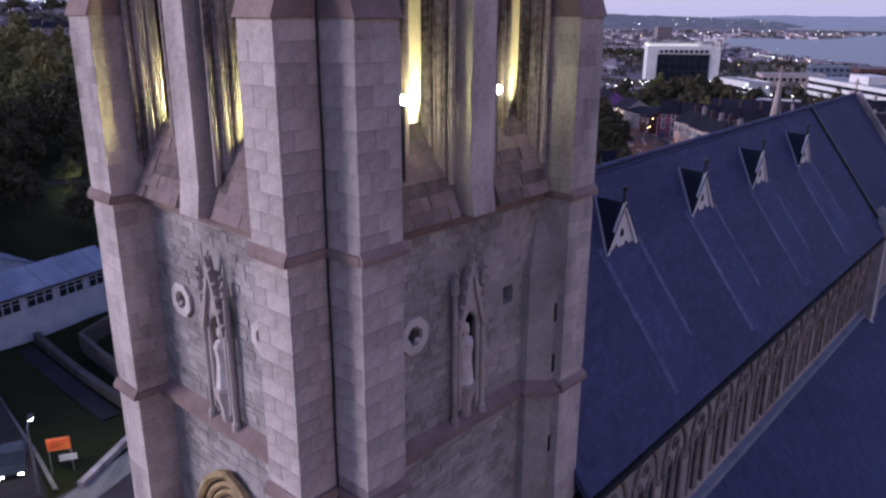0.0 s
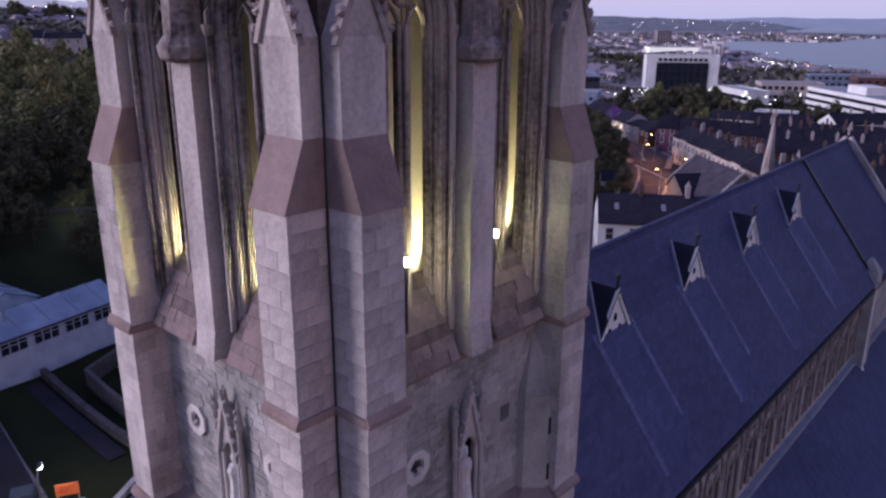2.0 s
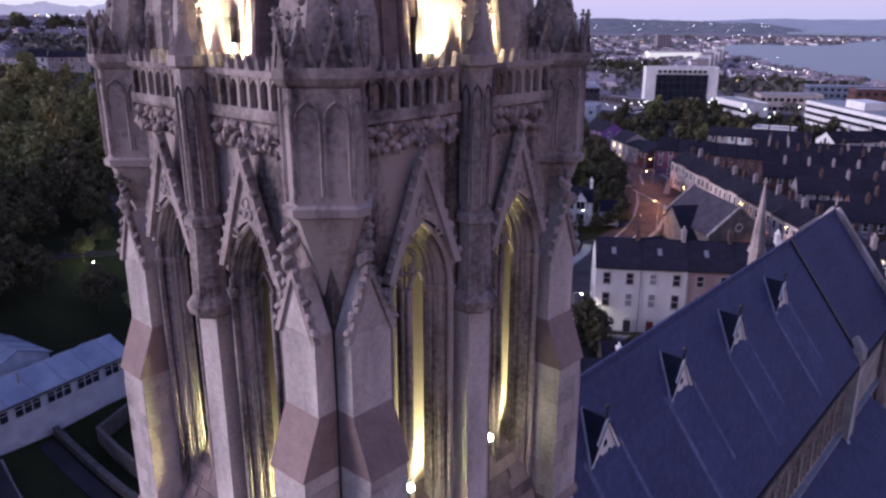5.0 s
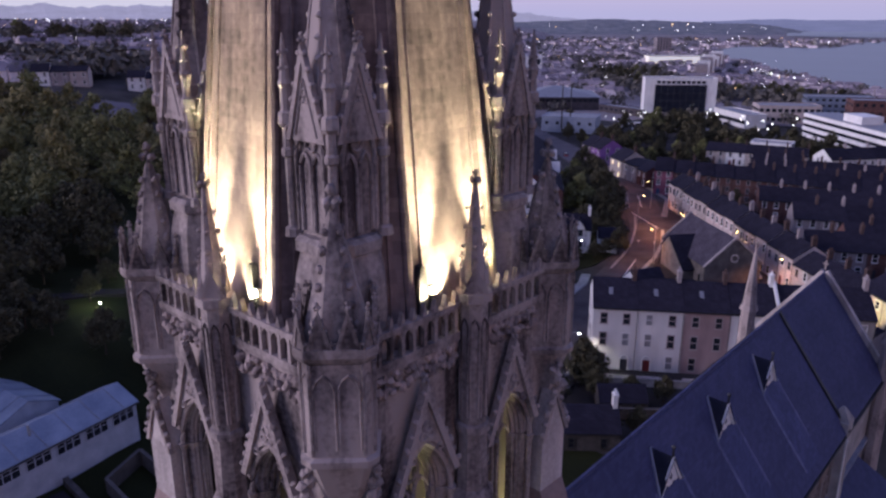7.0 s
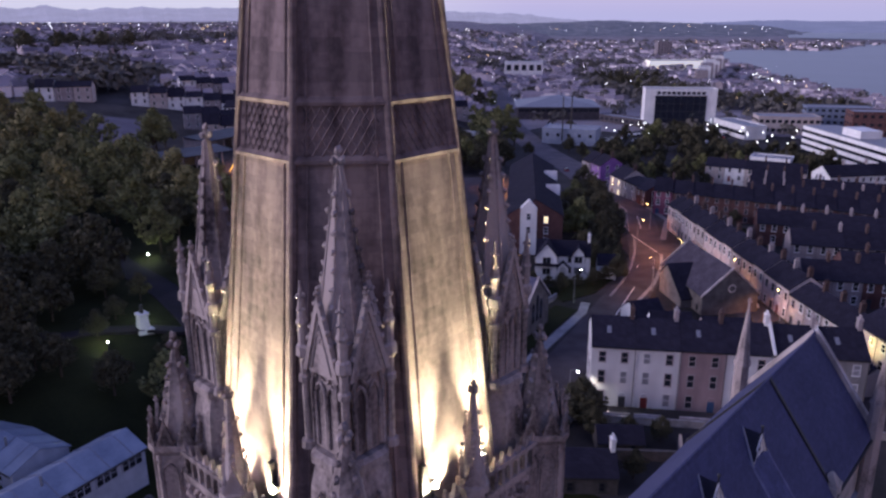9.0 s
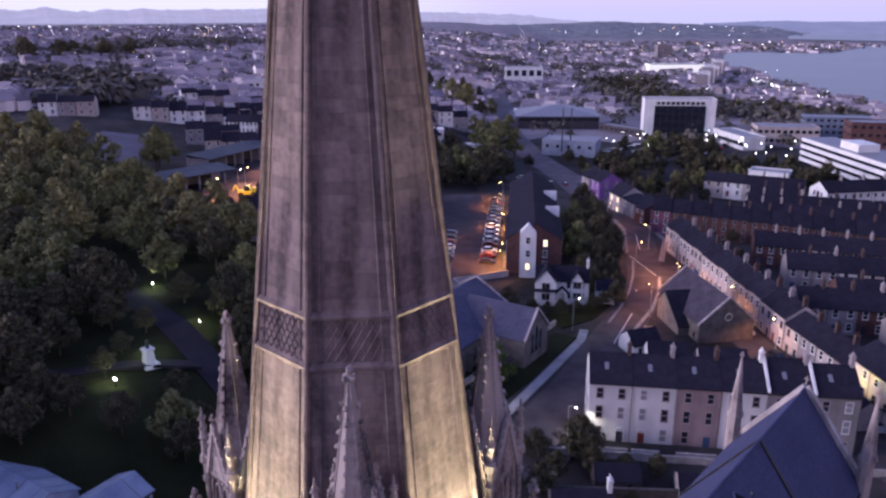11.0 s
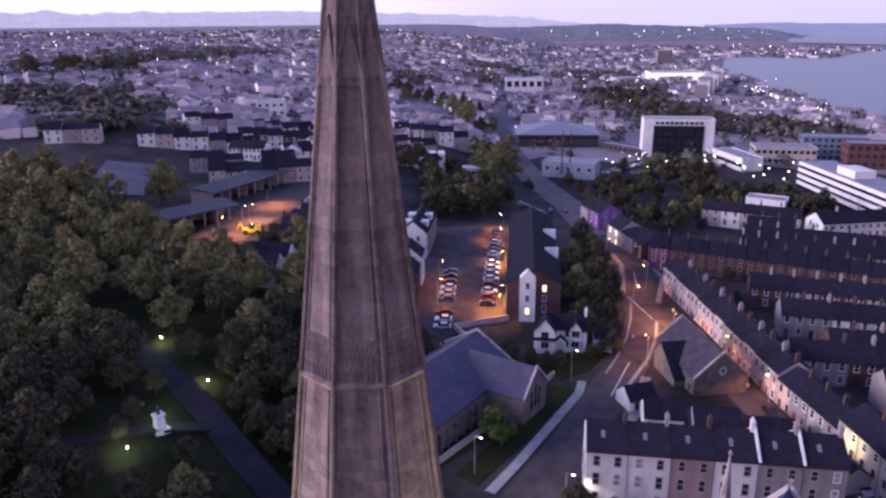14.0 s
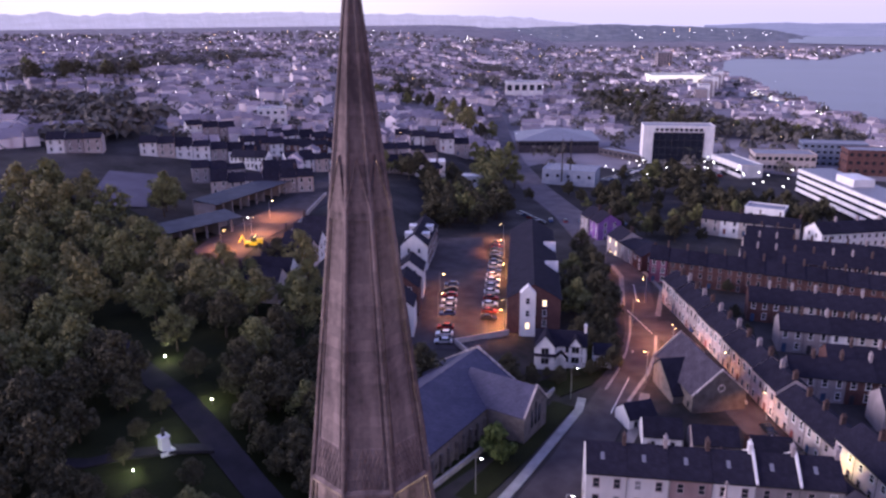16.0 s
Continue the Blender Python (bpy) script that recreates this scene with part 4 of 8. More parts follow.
for s in (-1, 1):
    bm = bmesh.new()
    add_ring(bm, s * 1.9, 24, 0.27, 0.50, -4.50, -4.36)
    frames = four("quatrefoil_window", fixed(bm), PALESTONE, tower, "small quatrefoil opening in an eight-sided stone frame", (0,) if s > 0 else (0, 1))
    for k in range(4):
        a = math.pi / 4 + math.pi / 2 * k
        bm = bmesh.new()
        add_bud(bm, (s * 1.9 + 0.26 * math.cos(a), -4.40, 24 + 0.26 * math.sin(a)), 0.10)
        me = mesh_from("cusp", bm, PALESTONE)
        for f in frames:
            p = new("cusp", me)
            p.parent = f
# unseen dark block added behind the quatrefoil openings
bm = bmesh.new()
add_box(bm, -3.4, 3.4, -3.4, 3.4, 23.0, 25.0)
part("inner_floor", bm, DARKMETAL, tower)

# great arch below the niche
bm = bmesh.new()
for w, y, r in ((1.75, -4.62, 0.14), (1.5, -4.55, 0.10), (1.3, -4.50, 0.10), (1.1, -4.46, 0.08)):
    add_arch_roll(bm, -0.1, w, 12, 17.0, w * 1.35, y, r)
# ochre base colour stands for warm light on the cream arch stone
WARMLITSTONE = make_material("warm_lit_arch_stone", (0.16, 0.115, 0.06), (0.44, 0.33, 0.18), 0.85, 0.4, 9, 0.5, 0.2)
four("great_arch", bm, WARMLITSTONE, tower, "moulded arch of the great window", (0,))
bm = bmesh.new()
for k in range(6):
    a = math.pi / 3 * k
    add_tube(bm, [(-0.1 + 0.33 * math.cos(a) + 0.28 * math.cos(t), -4.46, 17.6 + 0.33 * math.sin(a) + 0.28 * math.sin(t)) for t in [math.pi / 5 * i for i in range(10)]], 0.05, 5, True)
four("rose_tracery", bm, WARMLITSTONE, tower, "", (0,))

# stair turret beside the belfry sill
bm = bmesh.new()
add_frustum(bm, 3.35, -4.35, 10, 24.4, 0.82, 0.82, 8)
add_frustum(bm, 3.35, -4.35, 24.4, 26.5, 0.86, 0.05, 8)
four("stair_turret", bm, RUBBLE, tower, "half-octagon stair turret with a stone cap", (1,))
bm = bmesh.new()
add_lathe(bm, 3.35, -4.35, [(20.75, 0.80), (20.80, 1.12), (20.95, 1.12), (21.2, 0.83)], OCTAGON)
four("turret_string", bm, REDSTONE, tower, "red sandstone string round the stair turret", (1,))
for z in (23.3, 21.7, 19.0):
    bm = bmesh.new()
    add_box(bm, 3.1, 3.32, -5.19, -5.1, z - 0.28, z + 0.28)
    four("slit_window", bm, GLASS, tower, "narrow dark slit window", (1,))

# lightning conductor down the corner
bm = bmesh.new()
rnd = random.Random(8)
add_tube(bm, [(4.44 + rnd.uniform(-.012, .012), -4.44 + rnd.uniform(-.012, .012), z) for z in range(-1, 36)], 0.022, 5)
part("lightning_conductor", bm, DARKMETAL, tower, "dark conductor cable fixed to the stone")

# ashlar facing of the buttresses
def ashlar_rows(seed, z0, z1, course=0.42):
    rnd = random.Random(seed)
    z, i = z0, 0
    while z + course <= z1 + 0.01:
        yield z, course, (0.36 if i % 2 else 0.64) + rnd.uniform(-0.07, 0.07), i
        z, i = z + course, i + 1


def block_mesh(w, h):
    bm = bmesh.new()
    g, c = 0.004, 0.008
    add_frustum_box = [(-w / 2 + g, 0, -h / 2 + g), (w / 2 - g, 0, -h / 2 + g), (w / 2 - g, 0, h / 2 - g), (-w / 2 + g, 0, h / 2 - g)]
    back = [bm.verts.new((x, 0.05, z)) for x, y, z in add_frustum_box]
    midl = [bm.verts.new((x, -0.008, z)) for x, y, z in add_frustum_box]
    fron = [bm.verts.new((x - math.copysign(c, x), -0.016, z - math.copysign(c, z))) for x, y, z in add_frustum_box]
    for a, b in ((back, midl), (midl, fron)):
        for i in range(4):
            j = (i + 1) % 4
            bm.faces.new((a[i], a[j], b[j], b[i]))
    bm.faces.new(fron)
    return bm


# ---------------------------------------------------------------- nave, clerestory and aisle
YAW = Matrix.Translation((0, 5, 0)) @ Matrix.Rotation(radians(1.1), 4, "Z") @ Matrix.Translation((0, -5, 0))
RX, RZ, EX, EZ = -0.15, 25.05, 6.05, 16.80
nave = thing("church_nave", "long church nave with a steep blue slate roof and triangular dormers", "church", m=YAW)
Y0, Y1, YJ = 4.2, 56.6, 44.3


def on_roof(f, y, lift=0.0):
    """A point of the east slope, f of the way from ridge to eave."""
    n = Vector((RZ - EZ, 0, EX - RX)).normalized()
    return Vector((RX + f * (EX - RX), y, RZ + f * (EZ - RZ))) + lift * n


def slope_slab(y0, y1, side, f1=1.0, thick=0.22, f0=0.0, lift=0.0):
    bm = bmesh.new()
    vs = []
    for lf in (lift, lift - thick):
        for f, y in ((f0, y0), (f1, y0), (f1, y1), (f0, y1)):
            p = on_roof(f, y, lf)
            p.x = RX + side * (p.x - RX)
            vs.append(bm.verts.new(p))
    for f in ((0, 1, 2, 3), (7, 6, 5, 4), (0, 4, 5, 1), (1, 5, 6, 2), (2, 6, 7, 3), (3, 7, 4, 0)):
        bm.faces.new([vs[i] for i in f])
    return fixed(bm)


part("roof_slope", slope_slab(Y0, YJ, 1), SLATE, nave, "dark blue slate roof slope")
part("roof_slope", slope_slab(YJ, Y1, 1, lift=-0.10), SLATE, nave, "dark blue slate roof slope")
part("roof_slope", slope_slab(Y0, Y1, -1), SLATE, nave, "dark blue slate roof slope")
# rows of slates, each course a thin step
bm = bmesh.new()
for i in range(1, 34):
    f = i / 34
    a, b = on_roof(f, Y0, 0.0), on_roof(f, Y1, 0.0)
    n = Vector((RZ - EZ, 0, EX - RX)).normalized()
    d = (on_roof(1, 0) - on_roof(0, 0)).normalized()
    v = [bm.verts.new(p) for p in (a + 0.002 * n, b + 0.002 * n, b + 0.016 * n + 0.0 * d, a + 0.016 * n)]
    w = [bm.verts.new(p - 0.27 * d - 0.012 * n) for p in (v[3].co, v[2].co)]
    bm.faces.new(v)
    bm.faces.new((v[3], v[2], w[1], w[0]))
tagged(part("slating", fixed(bm), SLATE, nave, "overlapping courses of blue slate"), kind="stuff")
bm = bmesh.new()
add_tube(bm, [(RX, Y0, RZ + 0.06), (RX, Y1, RZ + 0.06)], 0.13, 6)
part("ridge_tiles", bm, SLATE, nave)
# pale wash stains and lead rolls running down from the dormers
for y in (13.0, 21.05, 28.95, 36.95):
    part("wash_band", slope_slab(y - 1.5, y + 1.5, 1, 0.93, 0.03, 0.31, 0.019), WASHBAND, nave, "slates darkened blue below the dormer")
    for dy, f0, f1, w in ((-1.5, 0.31, 0.92, 0.16), (1.5, 0.31, 0.78, 0.13)):
        part("wash_strip", slope_slab(y + dy - w, y + dy + w, 1, f1, 0.03, f0, 0.022), WASH, nave, "slates paled by lead run-off")
# joint and end gable copings
def coping(y, lift, width, top, mat, name, label):
    for side in (1, -1):
        bm = bmesh.new()
        vs = []
        for lf in (lift, -0.3):
            for f, yy in ((-0.01, y - width), (top, y - width), (top, y + width), (-0.01, y + width)):
                p = on_roof(f, yy, lf)
                p.x = RX + side * (p.x - RX)
                vs.append(bm.verts.new(p))
        for f in ((0, 1, 2, 3), (7, 6, 5, 4), (0, 4, 5, 1), (1, 5, 6, 2), (2, 6, 7, 3), (3, 7, 4, 0)):
            bm.faces.new([vs[i] for i in f])
        part(name, fixed(bm), mat, nave, label)


coping(YJ, 0.16, 0.16, 1.0, DARKMETAL, "roof_joint", "dark lead joint across the roof")
coping(Y1, 0.42, 0.26, 1.03, STONE, "gable_coping", "pale stone gable coping")
bm = bmesh.new()
add_box(bm, RX - 0.06, RX + 0.06, Y1 - 0.06, Y1 + 0.06, RZ + 0.4, RZ + 1.25)
add_box(bm, RX - 0.24, RX + 0.24, Y1 - 0.05, Y1 + 0.05, RZ + 0.88, RZ + 1.0)
part("gable_cross", bm, CARVED, nave, "small stone cross on the gable")
bm = bmesh.new()
add_prism(bm, [(RX - 6.0, 0), (RX + 6.0, 0), (RX + 6.0, 16.8), (RX, 24.9), (RX - 6.0, 16.8)], 0.7, Matrix.Translation((0, Y1 - 0.3, 0)))
part("gable_wall", fixed(bm), RUBBLE, nave, "grey stone end gable")
part("clerestory_wall", box(4.7, 5.40, Y0, Y1, -1, 16.6), RUBBLE, nave, "stone clerestory wall")
part("clerestory_wall", box(-5.7, -5.0, Y0, Y1, -1, 16.6), RUBBLE, nave, "stone clerestory wall")
bm = bmesh.new()
add_box(bm, 5.40, 6.12, Y0, Y1, 16.42, 16.62)
part("eaves_gutter", bm, DARKMETAL, nave, "dark eaves gutter")
bm = bmesh.new()
add_box(bm, 5.40, 5.75, Y0, Y1, 10.6, 10.95)
part("lead_flashing", bm, LEADROLL, nave, "pale lead flashing at the foot of the clerestory")

# clerestory arches: paired lancets under a hood
ROT = Matrix(((0, -1, 0, 5.40), (1, 0, 0, 0), (0, 0, 1, 0), (0, 0, 0, 1)))
bm_a, bm_g = bmesh.new(), bmesh.new()
add_arch_roll(bm_a, 0, 0.98, 13.9, 14.2, 1.65, -0.08, 0.09, 6)
for t in (-1, 1):
    add_arch_roll(bm_a, t * 0.45, 0.33, 11.4, 13.7, 0.75, -0.06, 0.07, 6)
    add_prism(bm_g, arch_points(t * 0.45, 0.25, 11.5, 13.7, 0.6, 5), 0.02, Matrix.Translation((0, -0.012, 0)))
    add_frustum(bm_a, t * 0.98, -0.1, 13.7, 13.95, 0.08, 0.15, 6)
add_tube(bm_a, [(0.25 * math.cos(a), -0.06, 14.85 + 0.25 * math.sin(a)) for a in [2 * math.pi * i / 10 for i in range(10)]], 0.06, 5, True)
add_prism(bm_g, [(0.19 * math.cos(a), 14.85 + 0.19 * math.sin(a)) for a in [2 * math.pi * i / 10 for i in range(10)]], 0.02, Matrix.Translation((0, -0.012, 0)))
arch_me, glass_me = mesh_from("clerestory_arch", fixed(bm_a), make_material("clerestory_stone", (0.11, 0.092, 0.086), (0.33, 0.285, 0.268), 0.9, 0.8, 9, 0.5, 0.15)), mesh_from("lancet_glass", fixed(bm_g), GLASS)
for i in range(15):
    ob = new("clerestory_arch", arch_me)
    ob.parent, ob.matrix_basis = nave, Matrix.Translation((0, 7.1 + 2.55 * i, 0)) @ ROT
    tagged(ob, "carved stone arch over paired lancets")
    g = new("lancet_glass", glass_me)
    g.parent = ob
    tagged(g, "dark leaded lancet glass")
# aisle roof and wall
bm = bmesh.new()
add_prism(bm, [(5.40, 10.7), (13.4, 6.2), (13.4, 5.95), (5.40, 10.45)], Y1 - 6 - Y0, Matrix.Translation((0, Y0 + 2, 0)))
part("aisle_roof", fixed(bm), SLATE, nave, "wide blue slate aisle roof")
part("aisle_wall", box(12.4, 13.1, Y0 + 2, Y1 - 4, -1, 6.1), RUBBLE, nave, "stone aisle wall")
bm = bmesh.new()
add_box(bm, 4.7, 6.1, 43.9, 45.5, -1, 17.6)
add_frustum(bm, 5.4, 44.7, 17.6, 18.6, 0.7, 0.1, 4)
part("roof_pier", bm, RUBBLE, nave, "stone pier at the end of the clerestory")
bm = bmesh.new()
add_tube(bm, [(6.2, 43.6, 16.5), (6.2, 43.6, 11.0), (6.3, 43.4, 10.6)], 0.06, 6)
add_bud(bm, (6.3, 43.3, 10.6), 0.14)
part("downpipe", bm, make_material("white_pipe", (0.6, 0.6, 0.6), (0.75, 0.75, 0.75), 0.5, 1, 10, 0), nave, "white downpipe with an outlet")
# dormers
# dormer slopes use a much darker copy of the roof slate
DORMERSLATE = make_material("dark_slate", (0.008, 0.009, 0.020), (0.016, 0.017, 0.036), 0.6, 2.0, 7, 0.4, 0.0, (0.35, 0.22, 0.010))
def dormer():
    out = []
    bm = bmesh.new()
    h, w, xf = 2.0, 1.5, 1.62
    for s in (-1, 1):
        v = [bm.verts.new(p) for p in ((xf + 0.12, s * (w + 0.12), 22.12), (xf + 0.12, 0, 24.38), (-0.05, 0, 24.45), (xf - 0.1, s * (w + 0.12), 22.20))]
        w2 = [bm.verts.new(p.co + Vector((0, 0, -0.10))) for p in v]
        for f in ((v[0], v[1], v[2], v[3]), (w2[3], w2[2], w2[1], w2[0]), (v[0], w2[0], w2[1], v[1]), (v[0], v[3], w2[3], w2[0])):
            bm.faces.new(f)
    out.append(("dormer_roof", fixed(bm), DORMERSLATE, "dark slate dormer roof"))
    bm = bmesh.new()
    for s in (-1, 1):
        add_tube(bm, [(0.24, s * 0.02, 24.42), (1.78, s * 1.47, 22.40)], 0.085, 5)
    out.append(("valley_flashing", bm, LEADROLL, "pale lead valley flashing"))
    bm = bmesh.new()
    rot = Matrix(((0, -1, 0, xf), (1, 0, 0, 0), (0, 0, 1, 0), (0, 0, 0, 1)))
    add_prism(bm, [(-w, 22.05), (w, 22.05), (0, 24.25)], 0.12, rot)
    out.append(("dormer_front", fixed(bm), WHITE, "white painted triangular dormer front"))
    bm = bmesh.new()
    rot2 = Matrix(((0, -1, 0, xf + 0.10), (1, 0, 0, 0), (0, 0, 1, 0), (0, 0, 0, 1)))
    for s in (-1, 1):
        pts = [(s * (w + 0.12), 22.05), (s * (w - 0.16), 22.05), (0, 24.15), (0, 24.45)]
        add_prism(bm, pts[::s], 0.12, rot2)
    out.append(("bargeboard", fixed(bm), WHITE, "white bargeboards"))
    bm = bmesh.new()
    rot3 = Matrix(((0, -1, 0, xf + 0.012), (1, 0, 0, 0), (0, 0, 1, 0), (0, 0, 0, 1)))
    for t, z in ((-0.42, 22.5), (0.42, 22.5), (0, 23.1)):
        add_prism(bm, arch_points(t, 0.14, z - 0.15, z, 0.22, 4), 0.02, rot3)
    out.append(("trefoil_louvre", fixed(bm), GLASS, "dark trefoil louvre"))
    bm = bmesh.new()
    add_frustum(bm, xf, 0, 24.3, 25.0, 0.07, 0.04, 6)
    add_bud(bm, (xf, 0, 24.95), 0.14)
    out.append(("dormer_finial", bm, DARKMETAL, "dark dormer finial"))
    return [(n, mesh_from(n, b, m), lab) for n, b, m, lab in out]


pieces = dormer()
for y in (13.0, 21.05, 28.95, 36.95):
    d = thing("dormer", "triangular slate dormer", "")
    d.parent, d.matrix_basis = nave, Matrix.Translation((0.30, y, -0.22))
    for n, me, lab in pieces:
        ob = new(n, me)
        ob.parent = d
        tagged(ob, lab)
# pinnacles beside the far gable
for x in (-6.3, 6.0):
    p = thing("gable_pinnacle", "tall stone pinnacle beside the gable", "")
    p.parent, p.matrix_basis = nave, Matrix.Translation((x, 56.4, 0))
    bm = bmesh.new()
    add_frustum(bm, 0, 0, -1, 20.0, 0.75, 0.62, 8)
    add_frustum(bm, 0, 0, 20.0, 20.5, 0.8, 0.7, 8)
    part("shaft", bm, CARVED, p)
    bm = bmesh.new()
    add_frustum(bm, 0, 0, 20.5, 26.6, 0.62, 0.06, 8)
    add_finial(bm, 0, 0, 26.6, 0.3)
    part("spirelet", bm, CARVED, p)

# floodlights at the foot of the spire and in the belfry
LENS = make_glow("flood_lens", (1.0, 0.86, 0.55), 30.0)
flood = thing("floodlight", "small bright floodlight with a dark metal hood", "floodlight", "spire floodlights")
bm = bmesh.new()
add_box(bm, -0.13, 0.13, -0.02, 0.10, -0.10, 0.12)
add_box(bm, -0.03, 0.03, 0.02, 0.06, -1.45, -0.10)
part("housing", bm, DARKMETAL, flood)
bm = bmesh.new()
add_frustum(bm, 0, -0.04, -0.07, 0.09, 0.095, 0.095, 10)
part("lens", bm, LENS, flood, "glowing lens")
bm = bmesh.new()
add_box(bm, -0.42, -0.14, 0.04, 0.34, -1.45, 0.35)
add_prism(bm, [(-0.42, 0.35), (-0.14, 0.35), (-0.20, 0.68), (-0.36, 0.68)], 0.30, Matrix.Translation((0, 0.04, 0)))
part("hood", fixed(bm), DARKMETAL, flood, "dark arched hood")
first = True
for k in range(4):
    for s in (-1, 1):
        m = turned(k) @ Matrix.Translation((s * 1.03, -4.20, 40.75))
        if first:
            flood.matrix_basis = m
            first = False
        else:
            copy_thing(flood, m)
bell = thing("belfry_lamp", "small glowing lamp standing in the belfry lancet", "lamp", "belfry lamps")
bm = bmesh.new()
bmesh.ops.create_uvsphere(bm, u_segments=12, v_segments=8, radius=0.105)
part("lens", bm, make_glow("belfry_lens", (1.0, 0.93, 0.62), 45.0), bell)
bm = bmesh.new()
add_box(bm, -0.03, 0.03, 0.0, 0.06, -2.3, -0.09)
add_box(bm, -0.16, 0.16, 0.10, 0.16, -0.14, 0.14)
part("stand", bm, DARKMETAL, bell)
first = True
for k in range(2):
    for s in (-1, 1):
        m = turned(k) @ Matrix.Translation((1.1 if s > 0 else -2.2, -4.5, 29.68) if k else (s * 1.82 - 0.28, -3.5, 29.2))
        if first:
            bell.matrix_basis = m
            first = False
        else:
            copy_thing(bell, m)


# ---------------------------------------------------------------- roads and paths
def ribbon(name, pts, width, mat, label, category, lift=0.14, level=True, kind="structure"):
    """A strip that follows the land along a line of plan points."""
    bm = bmesh.new()
    pts = [Vector((x, y, 0)) for x, y in pts]
    dense = []
    for a, b in zip(pts, pts[1:]):
        n = max(1, int((b - a).length / 6))
        dense += [a.lerp(b, i / n) for i in range(n)]
    dense.append(pts[-1])
    rows = []
    for i, p in enumerate(dense):
        d = (dense[min(i + 1, len(dense) - 1)] - dense[max(i - 1, 0)]).normalized()
        side = Vector((-d.y, d.x, 0))
        row = []
        for s in (-1, 1):
            q = p + side * s * width / 2
            row.append(Vector((q.x, q.y, land(q.x, q.y) + lift)))
        z = max(row[0].z, row[1].z) if abs(row[0].z - row[1].z) > 0.3 else (row[0].z + row[1].z) / 2
        if level:
            row[0].z = row[1].z = z
        rows.append(row)
    tops = [[bm.verts.new(v) for v in r] for r in rows]
    lows = [[bm.verts.new(v - Vector((0, 0, 0.5))) for v in r] for r in rows]
    for i in range(len(rows) - 1):
        bm.faces.new((tops[i][0], tops[i][1], tops[i + 1][1], tops[i + 1][0]))
        for k in (0, 1):
            bm.faces.new((tops[i][k], tops[i + 1][k], lows[i + 1][k], lows[i][k]))
    return tagged(part(name, fixed(bm), mat), label, category, kind=kind)


PALEPAVING = make_material("pale_concrete_path", (0.20, 0.19, 0.20), (0.31, 0.30, 0.31), 0.85, 2.0, 8, 0.2)
# paler surface for the far stretch of the main road
FARROAD = make_material("pale_road", (0.085, 0.075, 0.085), (0.15, 0.13, 0.145), 0.9, 6.0, 4, 0.2)
ROAD_MAIN = [(-20, -40), (-32, 20), (-38.5, 60), (-43.5, 85), (-49.4, 107), (-52.9, 121), (-57, 133), (-62, 144), (-69.5, 156), (-84, 180), (-114, 210), (-151, 248), (-197, 288), (-250, 338), (-300, 392), (-380, 480)]
ribbon("road", ROAD_MAIN[10:], 14, FARROAD, "wide pale main road leaving the town centre", "road", 0.22)
ribbon("road", ROAD_MAIN, 8.6, ASPHALT, "dark asphalt main road curving through the town", "road")
ribbon("road", [(-63, 153), (-51, 143), (-33.5, 126.3), (-20.5, 115.2), (-7, 103), (10.5, 85.5)], 7.0, ASPHALT, "dark side street beside the terrace", "road", 0.16)
ribbon("pavement", [(-32.2, 60), (-37.0, 85), (-41.6, 104), (-46.5, 116)], 2.0, PAVING, "pale paved footpath beside the road", "pavement", 0.24)
ribbon("pavement", [(-45.6, 64), (-47.2, 73), (-50.5, 89), (-53.0, 101), (-55.2, 105.6)], 1.7, PALEPAVING, "pale paved footpath along the chapel wall", "pavement", 0.24)
ribbon("pavement", [(-47.4, 110.5), (-50.4, 124.4), (-54.3, 135.5), (-58.8, 144.4)], 0.7, PALEPAVING, "pale stone kerb round the junction", "kerb", 0.26)
ribbon("pavement", [(-53.5, 112), (-55.9, 121), (-59.5, 131.3), (-64.4, 142), (-70, 152)], 0.5, PALEPAVING, "pale stone kerb beside the road", "kerb", 0.26)
ribbon("pavement", [(-64.5, 156.5), (-74, 178), (-100, 205)], 1.4, PAVING, "narrow kerbed pavement beside the road", "pavement", 0.24)
ribbon("pavement", [(-75, 157), (-89, 181), (-119, 213)], 1.4, PAVING, "narrow kerbed pavement beside the road", "pavement", 0.24)
ribbon("lawn", [(-50.6, 64), (-52.6, 80), (-56.6, 101)], 4.6, GRASS, "dark lawn between the chapel and the footpath", "lawn", 0.2)
ribbon("lawn", [(-62.5, 104), (-60.6, 112), (-62, 121), (-67, 133)], 7.5, GRASS, "dark lawn round the white villa", "lawn", 0.2)
ribbon("road", [(-160, 80), (-178, 102), (-196, 136), (-214, 168), (-250, 220)], 17, ASPHALT, "wide depot yard of worn asphalt", "road", 0.17)
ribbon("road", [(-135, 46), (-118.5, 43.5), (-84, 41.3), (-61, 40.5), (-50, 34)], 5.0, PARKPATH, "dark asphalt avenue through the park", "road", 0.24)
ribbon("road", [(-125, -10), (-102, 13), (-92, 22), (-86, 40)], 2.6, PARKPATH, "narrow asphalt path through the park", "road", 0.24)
ribbon("road", [(-92, 104), (-104, 118), (-131, 152), (-150, 172)], 21, ASPHALT, "housing car park of dark asphalt", "road", 0.17)
ribbon("road", [(-54.9, 0.5), (-52, 0.2), (-39, -0.8), (-29, -3), (-14, -10)], 5.0, PARKPATH, "narrow drive of dark asphalt beside the lawn", "road", 0.20)
ribbon("pavement", [(-55.8, 3.5), (-51, 2.9), (-39, 2.0), (-33.5, 1.2)], 0.3, PAVING, "pale stone kerb of the drive", "kerb", 0.22)
